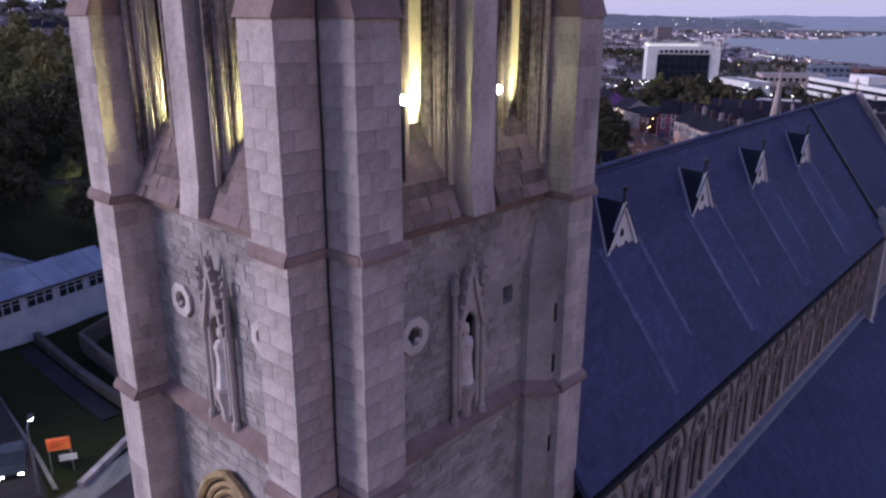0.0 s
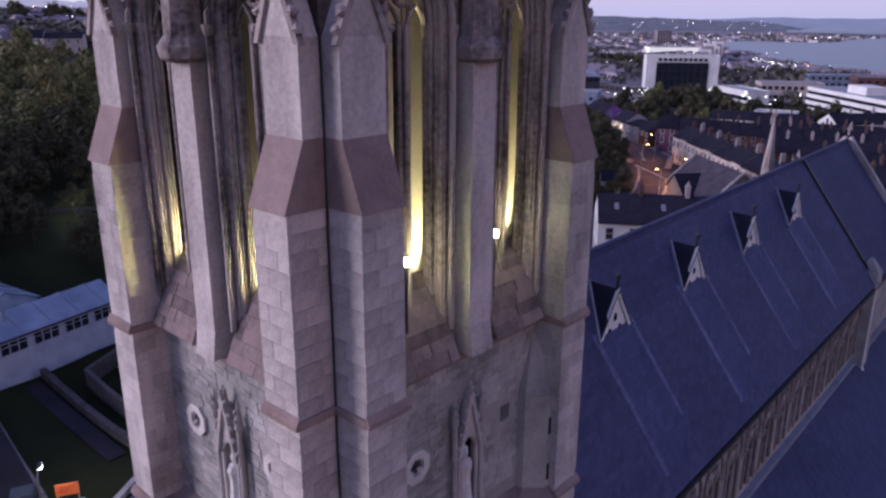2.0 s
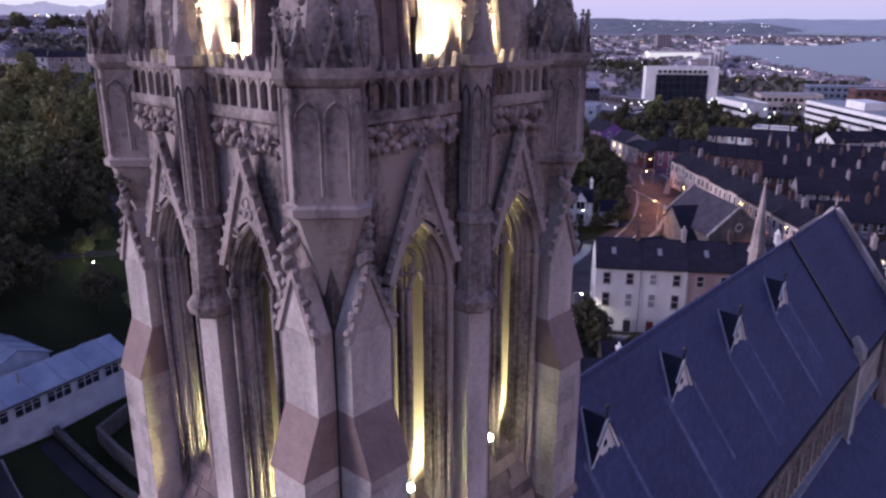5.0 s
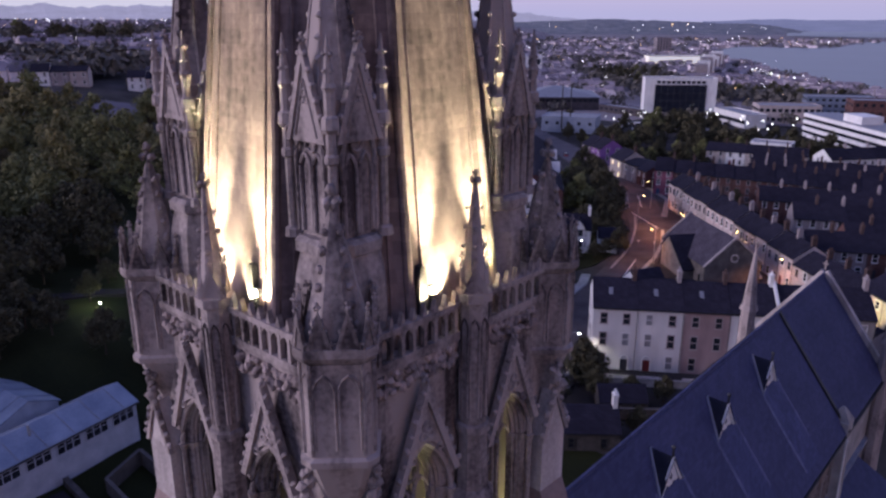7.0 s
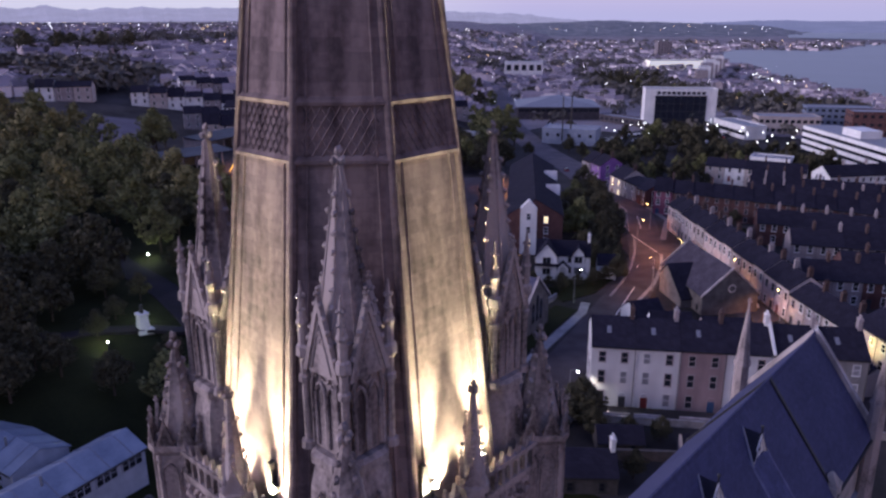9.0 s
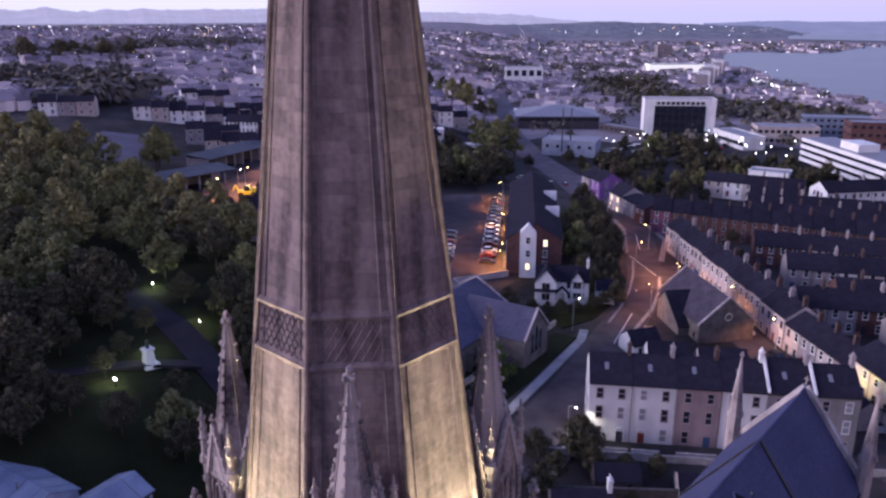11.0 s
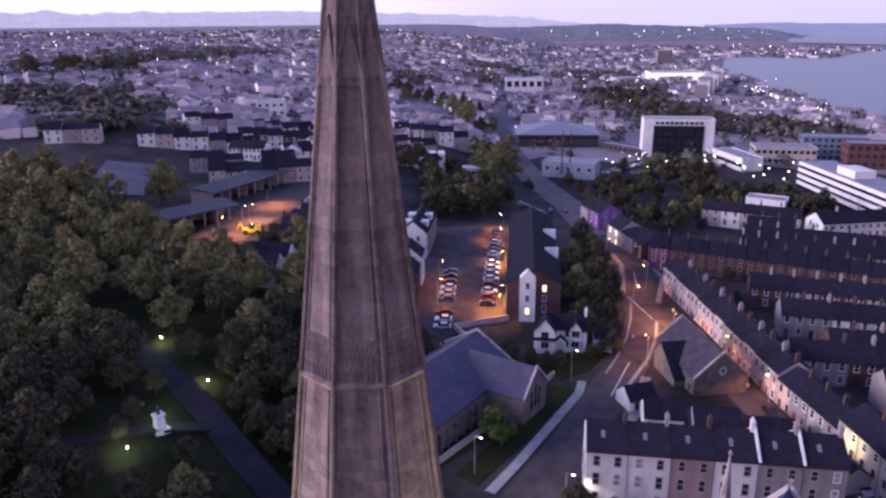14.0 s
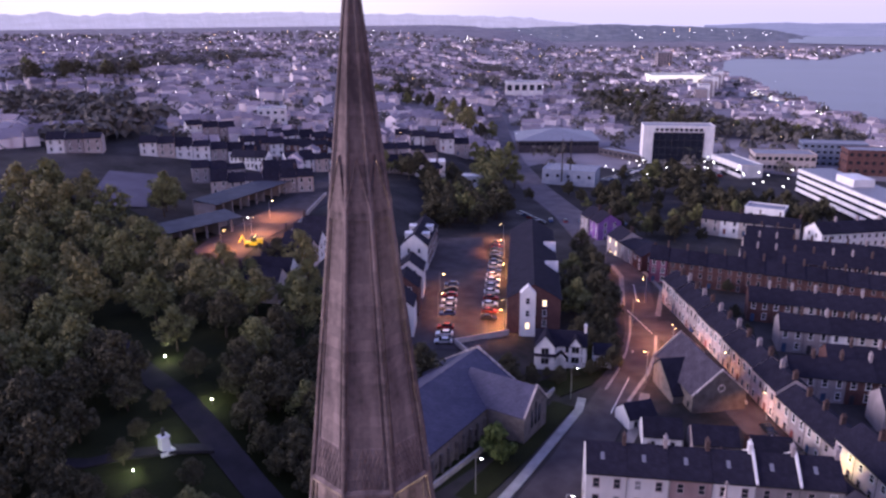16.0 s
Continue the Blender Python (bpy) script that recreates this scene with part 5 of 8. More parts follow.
ribbon("pavement", [(-31.0, 1.2), (-34.0, 8.5), (-35, 24)], 2.2, PAVING, "paved footpath beside the pale wall", "pavement", 0.16)
ribbon("road", [(-56.6, 7.7), (-50, 8.1), (-40.5, 8.4)], 1.6, PARKPATH, "worn gravel path along the boundary wall", "path", 0.10)
for a, b in (((-47.6, 104), (-52.5, 120)), ((-58.2, 131.8), (-58.9, 133.4)), ((-55.1, 133.2), (-55.8, 134.8)), ((-60.2, 145.2), (-72.5, 155.1)), ((-74, 163), (-84, 179))):
    ribbon("road_marking", [a, b], 0.16, WHITE, "white painted road line", "road marking", 0.20)


# ---------------------------------------------------------------- houses
def window_meshes(w, h, frame_mat, glass_mat, bars=True):
    t = 0.08
    xs = [-w / 2 - 0.14, -w / 2 - t, -w / 2 + 0.04, w / 2 - 0.04, w / 2 + t, w / 2 + 0.14]
    zs = [-t - 0.1, -t, 0.05, h * 0.48, h * 0.54, h - 0.05, h + t]

    def pick(glass):
        def fill(i, j):
            if j == 0:
                return 0
            if i in (0, 4):
                return None
            if i in (1, 3) or j in (1, 5) or (j == 3 and bars):
                return 0
            return glass
        return fill
    bm = bmesh.new()
    grid_solid(bm, xs, zs, pick(None), -0.07, 0.04)
    f = mesh_from("window_frame", bm, frame_mat)
    bm = bmesh.new()
    add_box(bm, -w / 2, w / 2, -0.025, 0.0, 0, h)
    p = mesh_from("pane", bm, glass_mat)
    bm = bmesh.new()
    grid_solid(bm, xs, zs, pick(1), -0.07, 0.04)
    return f, p, mesh_from("window", bm, [frame_mat, glass_mat])


LIT = make_glow("lit_window", (1.0, 0.72, 0.36), 1.6)
BLIND = make_material("window_blind", (0.16, 0.16, 0.18), (0.24, 0.24, 0.27), 0.5, 1, 6, 0)
WIN = {"dark": window_meshes(0.95, 1.55, WHITE, GLASS), "blind": window_meshes(0.95, 1.55, WHITE, BLIND), "lit": window_meshes(0.95, 1.55, WHITE, LIT),
       "tall": window_meshes(0.9, 1.9, GREYWALL, GLASS), "shade": window_meshes(0.9, 1.9, AGEDWHITE, BLIND), "small": window_meshes(0.6, 1.1, DARKMETAL, GLASS), "grey": window_meshes(0.85, 1.35, GREYWALL, GLASS)}
DOORS = [make_material("door_paint", c, tuple(v * 1.5 for v in c), 0.5, 1, 8, 0.1) for c in ((0.03, 0.03, 0.04), (0.12, 0.02, 0.02), (0.03, 0.06, 0.12))]


def gable_block(w, d, eave, ridge, base=-2.5):
    bm = bmesh.new()
    add_prism(bm, [(0, base), (d, base), (d, eave), (d / 2, ridge), (0, eave)], w, UPX)
    return fixed(bm)


def roof_slab(w, d, eave, ridge, side, over=0.25, thick=0.14, ends=0.06):
    bm = bmesh.new()
    k = (ridge - eave) / (d / 2)
    y0, y1 = (-over, d / 2) if side < 0 else (d + over, d / 2)
    z0, z1 = eave - over * k, ridge
    vs = [bm.verts.new(p) for p in ((-ends, y0, z0 + 0.03), (w + ends, y0, z0 + 0.03), (w + ends, y1, z1 + 0.03), (-ends, y1, z1 + 0.03))]
    ws = [bm.verts.new(v.co + Vector((0, 0, thick))) for v in vs]
    bm.faces.new(vs[::-1])
    bm.faces.new(ws)
    for i in range(4):
        j = (i + 1) % 4
        bm.faces.new((vs[i], vs[j], ws[j], ws[i]))
    return fixed(bm)


def chimney_mesh(bx=0.9, by=0.55, h=1.6):
    bm = bmesh.new()
    add_box(bm, -bx / 2, bx / 2, -by / 2, by / 2, -1.2, h)
    add_box(bm, -bx / 2 - 0.07, bx / 2 + 0.07, -by / 2 - 0.07, by / 2 + 0.07, h - 0.22, h - 0.05)
    for x in (-0.28, 0, 0.28):
        add_frustum(bm, x, 0, h, h + 0.45, 0.11, 0.09, 8)
    return bm


CHIMNEY = {"brick": mesh_from("chimney", chimney_mesh(), OLDBRICK), "grey": mesh_from("chimney", chimney_mesh(), GREYWALL), "white": mesh_from("chimney", chimney_mesh(), WHITE)}


def put(name, me, parent, m, label=""):
    ob = new(name, me)
    ob.parent, ob.matrix_basis = parent, m
    return tagged(ob, label)


def house(m, w, d, eave, ridge, wall, label, category="house", group="", floors=3, bays=2, door=0, chimney="brick", wins=("dark",), roof=None, gable_win=False, back=False, seed=0, parapet=None, skylight=False, plain=False):
    rnd = random.Random(seed)
    h = thing("house", label, category, group, m=m)
    part("wall", gable_block(w, d, eave, ridge - 0.05), wall, h)
    for side in (-1, 1):
        part("roof_slope", roof_slab(w, d, eave, ridge, side), roof or TOWNSLATE, h)
    if chimney:
        put("chimney", CHIMNEY[chimney], h, Matrix.Translation((w - 0.4, d / 2, ridge)) @ Matrix.Rotation(math.pi / 2, 4, "Z"))
    storey = eave / floors
    for f in range(floors):
        for b in range(bays):
            x = w * (b + 0.5) / bays
            z = storey * f + 0.9
            if f == 0 and b == door:
                bm = bmesh.new()
                add_box(bm, x - 0.48, x + 0.48, -0.05, 0.02, 0, 2.1)
                dr = part("door", bm, DOORS[seed % 3], h, "painted front door")
                bm = bmesh.new()
                add_arch_roll(bm, x, 0.58, 0, 2.1, 0.62, -0.05, 0.09, 5)
                add_prism(bm, arch_points(x, 0.5, 2.1, 2.1, 0.55, 4), 0.04, Matrix.Translation((0, -0.03, 0)))
                part("doorcase", fixed(bm), wall, dr)
                continue
            if f == floors - 1 and floors > 2:
                sc = 0.82
            else:
                sc = 1.0
            fr, pn, both = WIN[rnd.choice(wins)]
            if plain:
                put("window", both, h, Matrix.Translation((x, -0.01, z)) @ Matrix.Diagonal((1, 1, sc, 1)))
                continue
            wo = put("window", fr, h, Matrix.Translation((x, -0.01, z)) @ Matrix.Diagonal((1, 1, sc, 1)))
            put("pane", pn, wo, Matrix())
            if back:
                wo = put("window", fr, h, Matrix.Translation((x, d + 0.01, z)) @ Matrix.Rotation(math.pi, 4, "Z"))
                put("pane", pn, wo, Matrix())
    if gable_win:
        for gx, rot in ((0, -math.pi / 2), (w, math.pi / 2)):
            for f in range(floors):
                for fy in (0.3, 0.7):
                    fr, pn, both = WIN[rnd.choice(wins)]
                    if plain:
                        put("window", both, h, Matrix.Translation((gx, d * fy, storey * f + 0.9)) @ Matrix.Rotation(rot, 4, "Z"))
                        continue
                    wo = put("window", fr, h, Matrix.Translation((gx, d * fy, storey * f + 0.9)) @ Matrix.Rotation(rot, 4, "Z"))
                    put("pane", pn, wo, Matrix())
    if parapet:
        bm = bmesh.new()
        add_prism(bm, [(-0.2, eave - 0.2), (d / 2, ridge + 0.1), (d + 0.2, eave - 0.2), (d + 0.2, eave + 0.35), (d / 2, ridge + 0.75), (-0.2, eave + 0.35)], 0.35, Matrix.Translation((w - 0.175, 0, 0)) @ UPX)
        part("party_parapet", fixed(bm), parapet, h, "pale stepped party wall")
    if skylight:
        bm = bmesh.new()
        k = (ridge - eave) / (d / 2)
        v = [bm.verts.new((x, y, eave + k * y + 0.22)) for x, y in ((w * 0.35, d * 0.20), (w * 0.35 + 0.6, d * 0.20), (w * 0.35 + 0.6, d * 0.32), (w * 0.35, d * 0.32))]
        bm.faces.new(v)
        part("skylight", bm, LEAD, h, "small roof light")
    bm = bmesh.new()
    add_box(bm, -0.05, w + 0.05, -0.32, -0.2, eave - 0.22, eave - 0.08)
    add_tube(bm, [(w - 0.12, -0.1, eave - 0.1), (w - 0.12, -0.1, 0)], 0.045, 5)
    part("gutter", bm, DARKMETAL, h)
    return h


def along(x, y, angle, i=0, w=0, z=None):
    c, s = math.cos(radians(angle)), math.sin(radians(angle))
    px, py = x + c * w * i, y + s * w * i
    return Matrix.Translation((px, py, land(px, py) if z is None else z)) @ Matrix.Rotation(radians(angle), 4, "Z")


# the white and grey terrace beside the church
TERRACE = [(AGEDWHITE, "tall white rendered terrace house with sash windows", "shade", "brick", None), (AGEDWHITE, "tall white rendered terrace house with grey blinds", "shade", "grey", None),
           (make_material("mauve_render", (0.20, 0.145, 0.155), (0.31, 0.235, 0.245), 0.85, 2, 10, 0.2, streak=0.4), "tall mauve rendered terrace house", "tall", "brick", None), (AGEDWHITE, "tall white rendered terrace house", "tall", "white", WHITE),
           (make_material("dark_grey_render", (0.15, 0.14, 0.15), (0.24, 0.22, 0.24), 0.85, 2, 10, 0.2), "dark grey rendered terrace house", "tall", "grey", WHITE), (make_material("weathered_grey_render", (0.14, 0.135, 0.14), (0.25, 0.235, 0.24), 0.85, 2, 10, 0.2, streak=0.4), "grey rendered terrace house with pale blinds", "shade", "grey", None)]
for i, (wall, label, win, chim, par) in enumerate(TERRACE):
    house(along(-33.4, 71.7, 34.3, i, 6.15, -1.0), 6.15, 8.5, 9.8, 12.6, wall, label, "house", "terrace beside the church", 3, 2, 1 if i % 2 == 0 else 0, chim, (win, "tall"), None, i == 0, False, i, par, True)
# back additions of the terrace
for i, x in enumerate((1.0, 7.5, 13.2, 19.0, 26.0)):
    house(along(-33.4, 71.7, 34.3, 0, 0, -1.0) @ Matrix.Translation((x, 8.5, 0)), 3.4, 5.5, 5.2, 6.8, GREYWALL if i % 2 else WHITE, "low rear wing of a terrace house", "house", "rear wings", 2, 1, None, "brick" if i % 2 else None, ("dark",), None, True, True, 20 + i)

# the long pink row down the side street
for i in range(13):
    house(along(-69.5, 168.6, -44.5, i, 5.0, -1.1), 5.0, 7.0, 6.6 + 0.3 * (i % 3 == 1), 8.9 + 0.3 * (i % 3 == 1), ROWPINK if i not in (1, 4, 8) else CREAM, "two-storey rendered row house with tall windows", "house", "side street row", 2, 2, i % 2, ("brick", "grey")[i % 2], ("dark", "dark", "grey"), None, i == 0, False, 40 + i)
for i in range(4):
    house(along(-23.0, 122.9, -41.0, i, 5.0, -1.2), 5.0, 7.0, 5.9, 8.1, GREYWALL if i % 2 else CREAM, "two-storey grey rendered row house", "house", "side street row", 2, 2, 0, "brick", ("dark", "grey"), None, False, False, 60 + i)
for i in range(5):
    house(along(-9.0, 110.0, -43.0, i, 5.6, -1.4), 5.6, 8.0, 8.6, 11.0, ROWPINK, "three-storey cream row house under a yellow street lamp", "house", "side street row", 3, 2, i % 2, "brick", ("dark", "dark", "grey"), None, i == 0, False, 70 + i)

# the stone hall at the fork
HALLSLATE = make_material("grey_slate", (0.045, 0.040, 0.056), (0.080, 0.070, 0.092), 0.92, 2, 6, 0.3, 0.1, (0.4, 0.25, 0.015))
hall = house(along(-50.2, 127.0, -40.0, 0, 0, -1.0), 18.7, 11.0, 4.2, 9.2, HALLSTONE, "old stone mission hall with a wide slate roof", "hall", "", 1, 5, None, None, ("small",), HALLSLATE, False, False, 80)
for xx in (-0.2, 18.6):
    bm = bmesh.new()
    add_prism(bm, [(-0.35, 4.0), (5.5, 9.3), (11.35, 4.0), (11.35, 4.4), (5.5, 9.75), (-0.35, 4.4)], 0.35, Matrix.Translation((xx, 0, 0)) @ UPX)
    part("gable_coping", fixed(bm), STONE, hall, "pale gable coping")
bm = bmesh.new()
add_tube(bm, [(18.97, 5.5 + 0.7 * math.cos(a), 5.6 + 0.7 * math.sin(a)) for a in [2 * math.pi * i / 12 for i in range(12)]], 0.1, 5, True)
part("rose_window", bm, STONE, hall, "round stone window ring")
bm = bmesh.new()
add_prism(bm, [(0, -2), (10.0, -2), (10.0, 2.3), (3.0, 7.0), (0, 4.4)], 5.8, Matrix.Translation((4.5, -2.2, 0)))
part("cross_wing", fixed(bm), HALLSTONE, hall, "stone cross wing")
for prof in ([(-0.3, 4.15), (3.0, 7.0), (3.0, 7.22), (-0.3, 4.37)], [(3.0, 7.0), (10.35, 2.06), (10.35, 2.28), (3.0, 7.22)]):
    bm = bmesh.new()
    add_prism(bm, prof, 6.0, Matrix.Translation((4.5, -2.4, 0)))
    part("wing_roof", fixed(bm), TOWNSLATE, hall, "dark slate wing roof")


def low_wall(pts, h, t, mat, label):
    w = thing("boundary_wall", label, "wall", kind="structure")
    for (x0, y0), (x1, y1) in zip(pts, pts[1:]):
        n = max(1, int(math.hypot(x1 - x0, y1 - y0) / 4))
        for i in range(n):
            a, b = (x0 + (x1 - x0) * i / n, y0 + (y1 - y0) * i / n), (x0 + (x1 - x0) * (i + 1) / n, y0 + (y1 - y0) * (i + 1) / n)
            ang = math.atan2(b[1] - a[1], b[0] - a[0])
            ln = math.hypot(b[0] - a[0], b[1] - a[1])
            za, zb = land(*a), land(*b)
            m = Matrix.Translation((a[0], a[1], za)) @ Matrix.Rotation(ang, 4, "Z")
            bm = bmesh.new()
            add_box(bm, 0, ln + 0.02, -t / 2, t / 2, -0.8, h)
            add_box(bm, 0, ln + 0.02, -t / 2 - 0.05, t / 2 + 0.05, h, h + 0.10)
            for v in bm.verts:
                v.co.z += (zb - za) * v.co.x / ln
            part("wall_bay", bm, mat, w, "", m)


# small buildings between the hall and the terrace
for i, (x, y, a, w, d, e, r, wall) in enumerate(((-37, 97, 34, 7, 6, 3.0, 5.2, WHITE), (-29, 100, 34, 8, 6, 3.2, 5.4, GREYWALL), (-42, 101, 60, 6, 5, 2.6, 4.6, WHITE), (-20, 104, 34, 7, 6, 3, 5, BRICK), (-10, 103, -40, 6, 6, 3, 5, GREYWALL))):
    house(along(x, y, a, 0, 0, -0.9), w, d, e, r, wall, "low outbuilding in a back yard", "outbuilding", "", 1, 2, None, None, ("small",), None, False, False, 90 + i)

for i, (x, y, a, w, d, e, r, wall) in enumerate(((-25.0, 50.5, 40, 7.5, 5.5, 2.8, 4.8, DARKRUBBLE), (-25.5, 61.0, 40, 6.0, 4.0, 2.2, 3.6, DARKRUBBLE), (-16.5, 66.5, 34, 6.0, 4.0, 2.2, 3.4, GREYWALL))):
    house(along(x, y, a, 0, 0, -0.9), w, d, e, r, wall, "low dark-roofed shed behind the church", "outbuilding", "sheds behind the church", 1, 2, None, "white" if i == 0 else None, ("small",), None, False, False, 860 + i)
# low front garden walls and steps of the terrace
TERR = along(-33.4, 71.7, 34.3, 0, 0, -1.0)
for i in range(6):
    gw = thing("garden_wall", "low pale garden wall before a terrace house", "wall", "terrace garden walls", m=TERR @ Matrix.Translation((6.15 * i, -2.6, 0)))
    part("wall_bay", box(0.1, 3.9 if i % 2 else 5.6, -0.15, 0.15, -0.5, 0.75), WHITE if i in (0, 1, 3) else GREYWALL, gw)
    part("coping", box(0.05, 3.95 if i % 2 else 5.65, -0.2, 0.2, 0.75, 0.85), STONE, gw)
    dx = 6.15 * (0.75 if i % 2 == 0 else 0.25)
    st = thing("door_step", "pale stone front door steps", "steps", "terrace steps", m=TERR @ Matrix.Translation((6.15 * i + dx, 0, 0)))
    for j in range(2):
        part("step", box(-0.7, 0.7, -0.9 + 0.35 * j, -0.01, -0.3, 0.1 + 0.12 * j), STONE, st)
low_wall([(-29, 57), (-18, 66), (-8, 74)], 1.4, 0.4, DARKRUBBLE, "dark stone wall behind the church yard")

# the stone chapel across the road
CHAPELROOF = make_material("chapel_slate", (0.050, 0.050, 0.088), (0.085, 0.083, 0.135), 0.6, 3, 6, 0.4, 0.1, (0.4, 0.25, 0.012), gap=(0.7, 0.7, 0.7, 1))
chapel = house(along(-58.6, 63.4, 98.9, 0, 0, 0.0), 31.2, 18.0, 4.8, 10.0, HALLSTONE, "grey stone chapel with a blue slate roof", "chapel", "", 1, 7, None, None, ("small",), CHAPELROOF, False, False, 95)
bm = bmesh.new()
add_prism(bm, [(0, -2), (9.0, -2), (9.0, 5.0), (4.5, 9.3), (0, 5.0)], 12.0, Matrix.Translation((19.3, -8.0, 0)))
part("transept", fixed(bm), HALLSTONE, chapel, "stone transept with a tall window")
for s in (-1, 1):
    bm = bmesh.new()
    add_prism(bm, [(4.5 + s * 4.8, 4.75), (4.5, 9.35), (4.5, 9.6), (4.5 + s * 4.8, 5.0)], 14.5, Matrix.Translation((19.3, -8.2, 0)))
    part("transept_roof", fixed(bm), CHAPELROOF, chapel, "blue slate transept roof")
for t, hh in ((-1.5, 5.6), (0, 6.8), (1.5, 5.6)):
    bm = bmesh.new()
    add_prism(bm, arch_points(23.8 + t, 0.45, 1.6, hh - 1.2, 0.9, 4), 0.05, Matrix.Translation((0, -8.05, 0)))
    part("lancet_glass", fixed(bm), GLASS, chapel, "dark lancet window")
bm = bmesh.new()
add_prism(bm, [(-0.3, 4.8), (4.5, 9.5), (9.3, 4.8), (9.3, 5.2), (4.5, 9.95), (-0.3, 5.2)], 0.4, Matrix.Translation((19.3, -8.3, 0)))
part("gable_coping", fixed(bm), STONE, chapel, "pale gable coping")
for xx in (0.0, 31.2):
    bm = bmesh.new()
    add_prism(bm, [(-0.3, 4.6), (9.0, 10.2), (18.3, 4.6), (18.3, 5.0), (9.0, 10.6), (-0.3, 5.0)], 0.4, Matrix.Translation((xx - 0.2, 0, 0)) @ UPX)
    part("gable_coping", fixed(bm), STONE, chapel, "pale gable coping")
for j in range(8):
    part("wall_buttress", box(1.0 + 2.45 * j, 1.5 + 2.45 * j, -0.6, 0.0, -2, 3.2), HALLSTONE, chapel)

# the white villa with gables
villa = house(along(-71.5, 111.5, 33.0, 0, 0, 0.2), 11.5, 6.0, 4.6, 7.0, WHITE, "white two-storey villa with dark window surrounds", "house", "", 2, 4, 1, "white", ("small",), None, True, False, 101)
for gx, gw, y0, top in ((0.2, 4.4, -1.6, 7.4), (7.7, 2.6, -0.25, 6.6)):
    bm = bmesh.new()
    add_prism(bm, [(0, -2), (gw, -2), (gw, 4.6), (gw / 2, top), (0, 4.6)], 1.6 - y0, Matrix.Translation((gx, y0, 0)))
    g = part("gable_bay", fixed(bm), WHITE, villa, "white gable")
    bm = bmesh.new()
    add_prism(bm, [(-0.25, 4.4), (gw / 2, top), (gw + 0.25, 4.4), (gw + 0.25, 4.6), (gw / 2, top + 0.22), (-0.25, 4.6)], 3.2 - y0, Matrix.Translation((gx, y0 - 0.2, 0)))
    part("gable_roof", fixed(bm), TOWNSLATE, villa)
    for f in (0.9, 3.3):
        for t in (-0.42, 0.42):
            m = Matrix.Translation((gx + gw / 2 + t, y0 - 0.01, f))
            put("window_pair", WIN["small"][0], g, m)
            put("window_pane", WIN["small"][1], g, m)
bm = bmesh.new()
add_prism(bm, [(-0.4, 2.75), (4.8, 2.75), (4.5, 3.15), (-0.1, 3.15)], 0.9, Matrix.Translation((0.2, -2.45, 0)))
part("bay_canopy", fixed(bm), TOWNSLATE, villa, "slate canopy over the ground-floor bay")
bm = bmesh.new()
add_prism(bm, [(0, -2), (0.35, -2), (0.35, 1.9), (1.15, 2.6), (1.95, 1.9), (1.95, -2), (2.3, -2), (2.3, 2.3), (1.15, 3.4), (0, 2.3)], 1.5, Matrix.Translation((4.7, -1.5, 0)))
part("porch", fixed(bm), WHITE, villa, "white open porch with a pointed arch")
for side in (-1, 1):
    bm = bmesh.new()
    add_prism(bm, [(1.15, 3.4), (1.15 + side * 1.4, 2.05), (1.15 + side * 1.4, 2.22), (1.15, 3.6)], 1.8, Matrix.Translation((4.7, -1.7, 0)))
    part("porch_roof", fixed(bm), TOWNSLATE, villa)
house(along(-61.2, 119.5, 33.0, 0, 0, 0.2), 4.0, 4.5, 2.6, 4.2, WHITE, "white lean-to beside the villa", "outbuilding", "", 1, 1, None, None, ("small",), None, False, False, 102)

# brick apartment block by the car park
apt = house(along(-86.5, 122.5, 126.5, 0, 0, 0.8) @ Matrix.Translation((0, -12.0, 0)), 62.0, 13.0, 7.8, 11.6, BRICK, "three-storey red brick apartment block with white gables", "apartment block", "", 3, 18, None, None, ("dark", "dark", "dark", "lit"), None, True, True, 110)
for x0 in (-0.6, 22.0, 40.0):
    bm = bmesh.new()
    if x0 < 0:
        add_prism(bm, [(-1.9, -2), (1.9, -2), (1.9, 9.8), (0, 11.8), (-1.9, 9.8)], 2.2, Matrix.Translation((-1.6, 8.0, 0)) @ Matrix.Rotation(-math.pi / 2, 4, "Z") @ Matrix.Translation((0, -0.2, 0)))
        sg = part("white_gable", fixed(bm), WHITE, apt, "white rendered stair gable")
        for f, kind in ((0.8, "lit"), (4.0, "dark"), (7.2, "dark")):
            m = Matrix.Translation((-1.82, 8.0, f)) @ Matrix.Rotation(-math.pi / 2, 4, "Z")
            put("window", WIN[kind][0], sg, m)
            put("pane", WIN[kind][1], sg, m)
    else:
        add_prism(bm, [(-1.7, 7.6), (1.7, 7.6), (1.7, 8.4), (0, 10.6), (-1.7, 8.4)], 3.6, Matrix.Translation((x0, -0.2, 0)))
        part("white_gable", fixed(bm), AGEDWHITE, apt, "pale rendered wall dormer")

# white-gabled houses across the car park
for i in range(3):
    house(along(-102.0 - 8.2 * i, 104.0 + 10.2 * i, 129.0, 0, 0, 1.0 + 0.1 * i) @ Matrix.Rotation(math.pi, 4, "Z") @ Matrix.Translation((-9, -7.5, 0)), 8.5, 7.5, 6.6, 9.6, BRICK if i % 2 else WHITE, "modern house with a white gable", "house", "car park houses", 3, 2, 0, None, ("dark",), None, True, True, 120 + i, plain=True)

lodge = house(along(-134.0, 142.6, 125.5, 0, 0, -0.4), 24.5, 8.0, 8.2, 11.6, BRICK, "three-storey brick flats with a white gable end and white dormers", "flats", "", 3, 8, None, None, ("dark",), None, True, True, 130)
bm = bmesh.new()
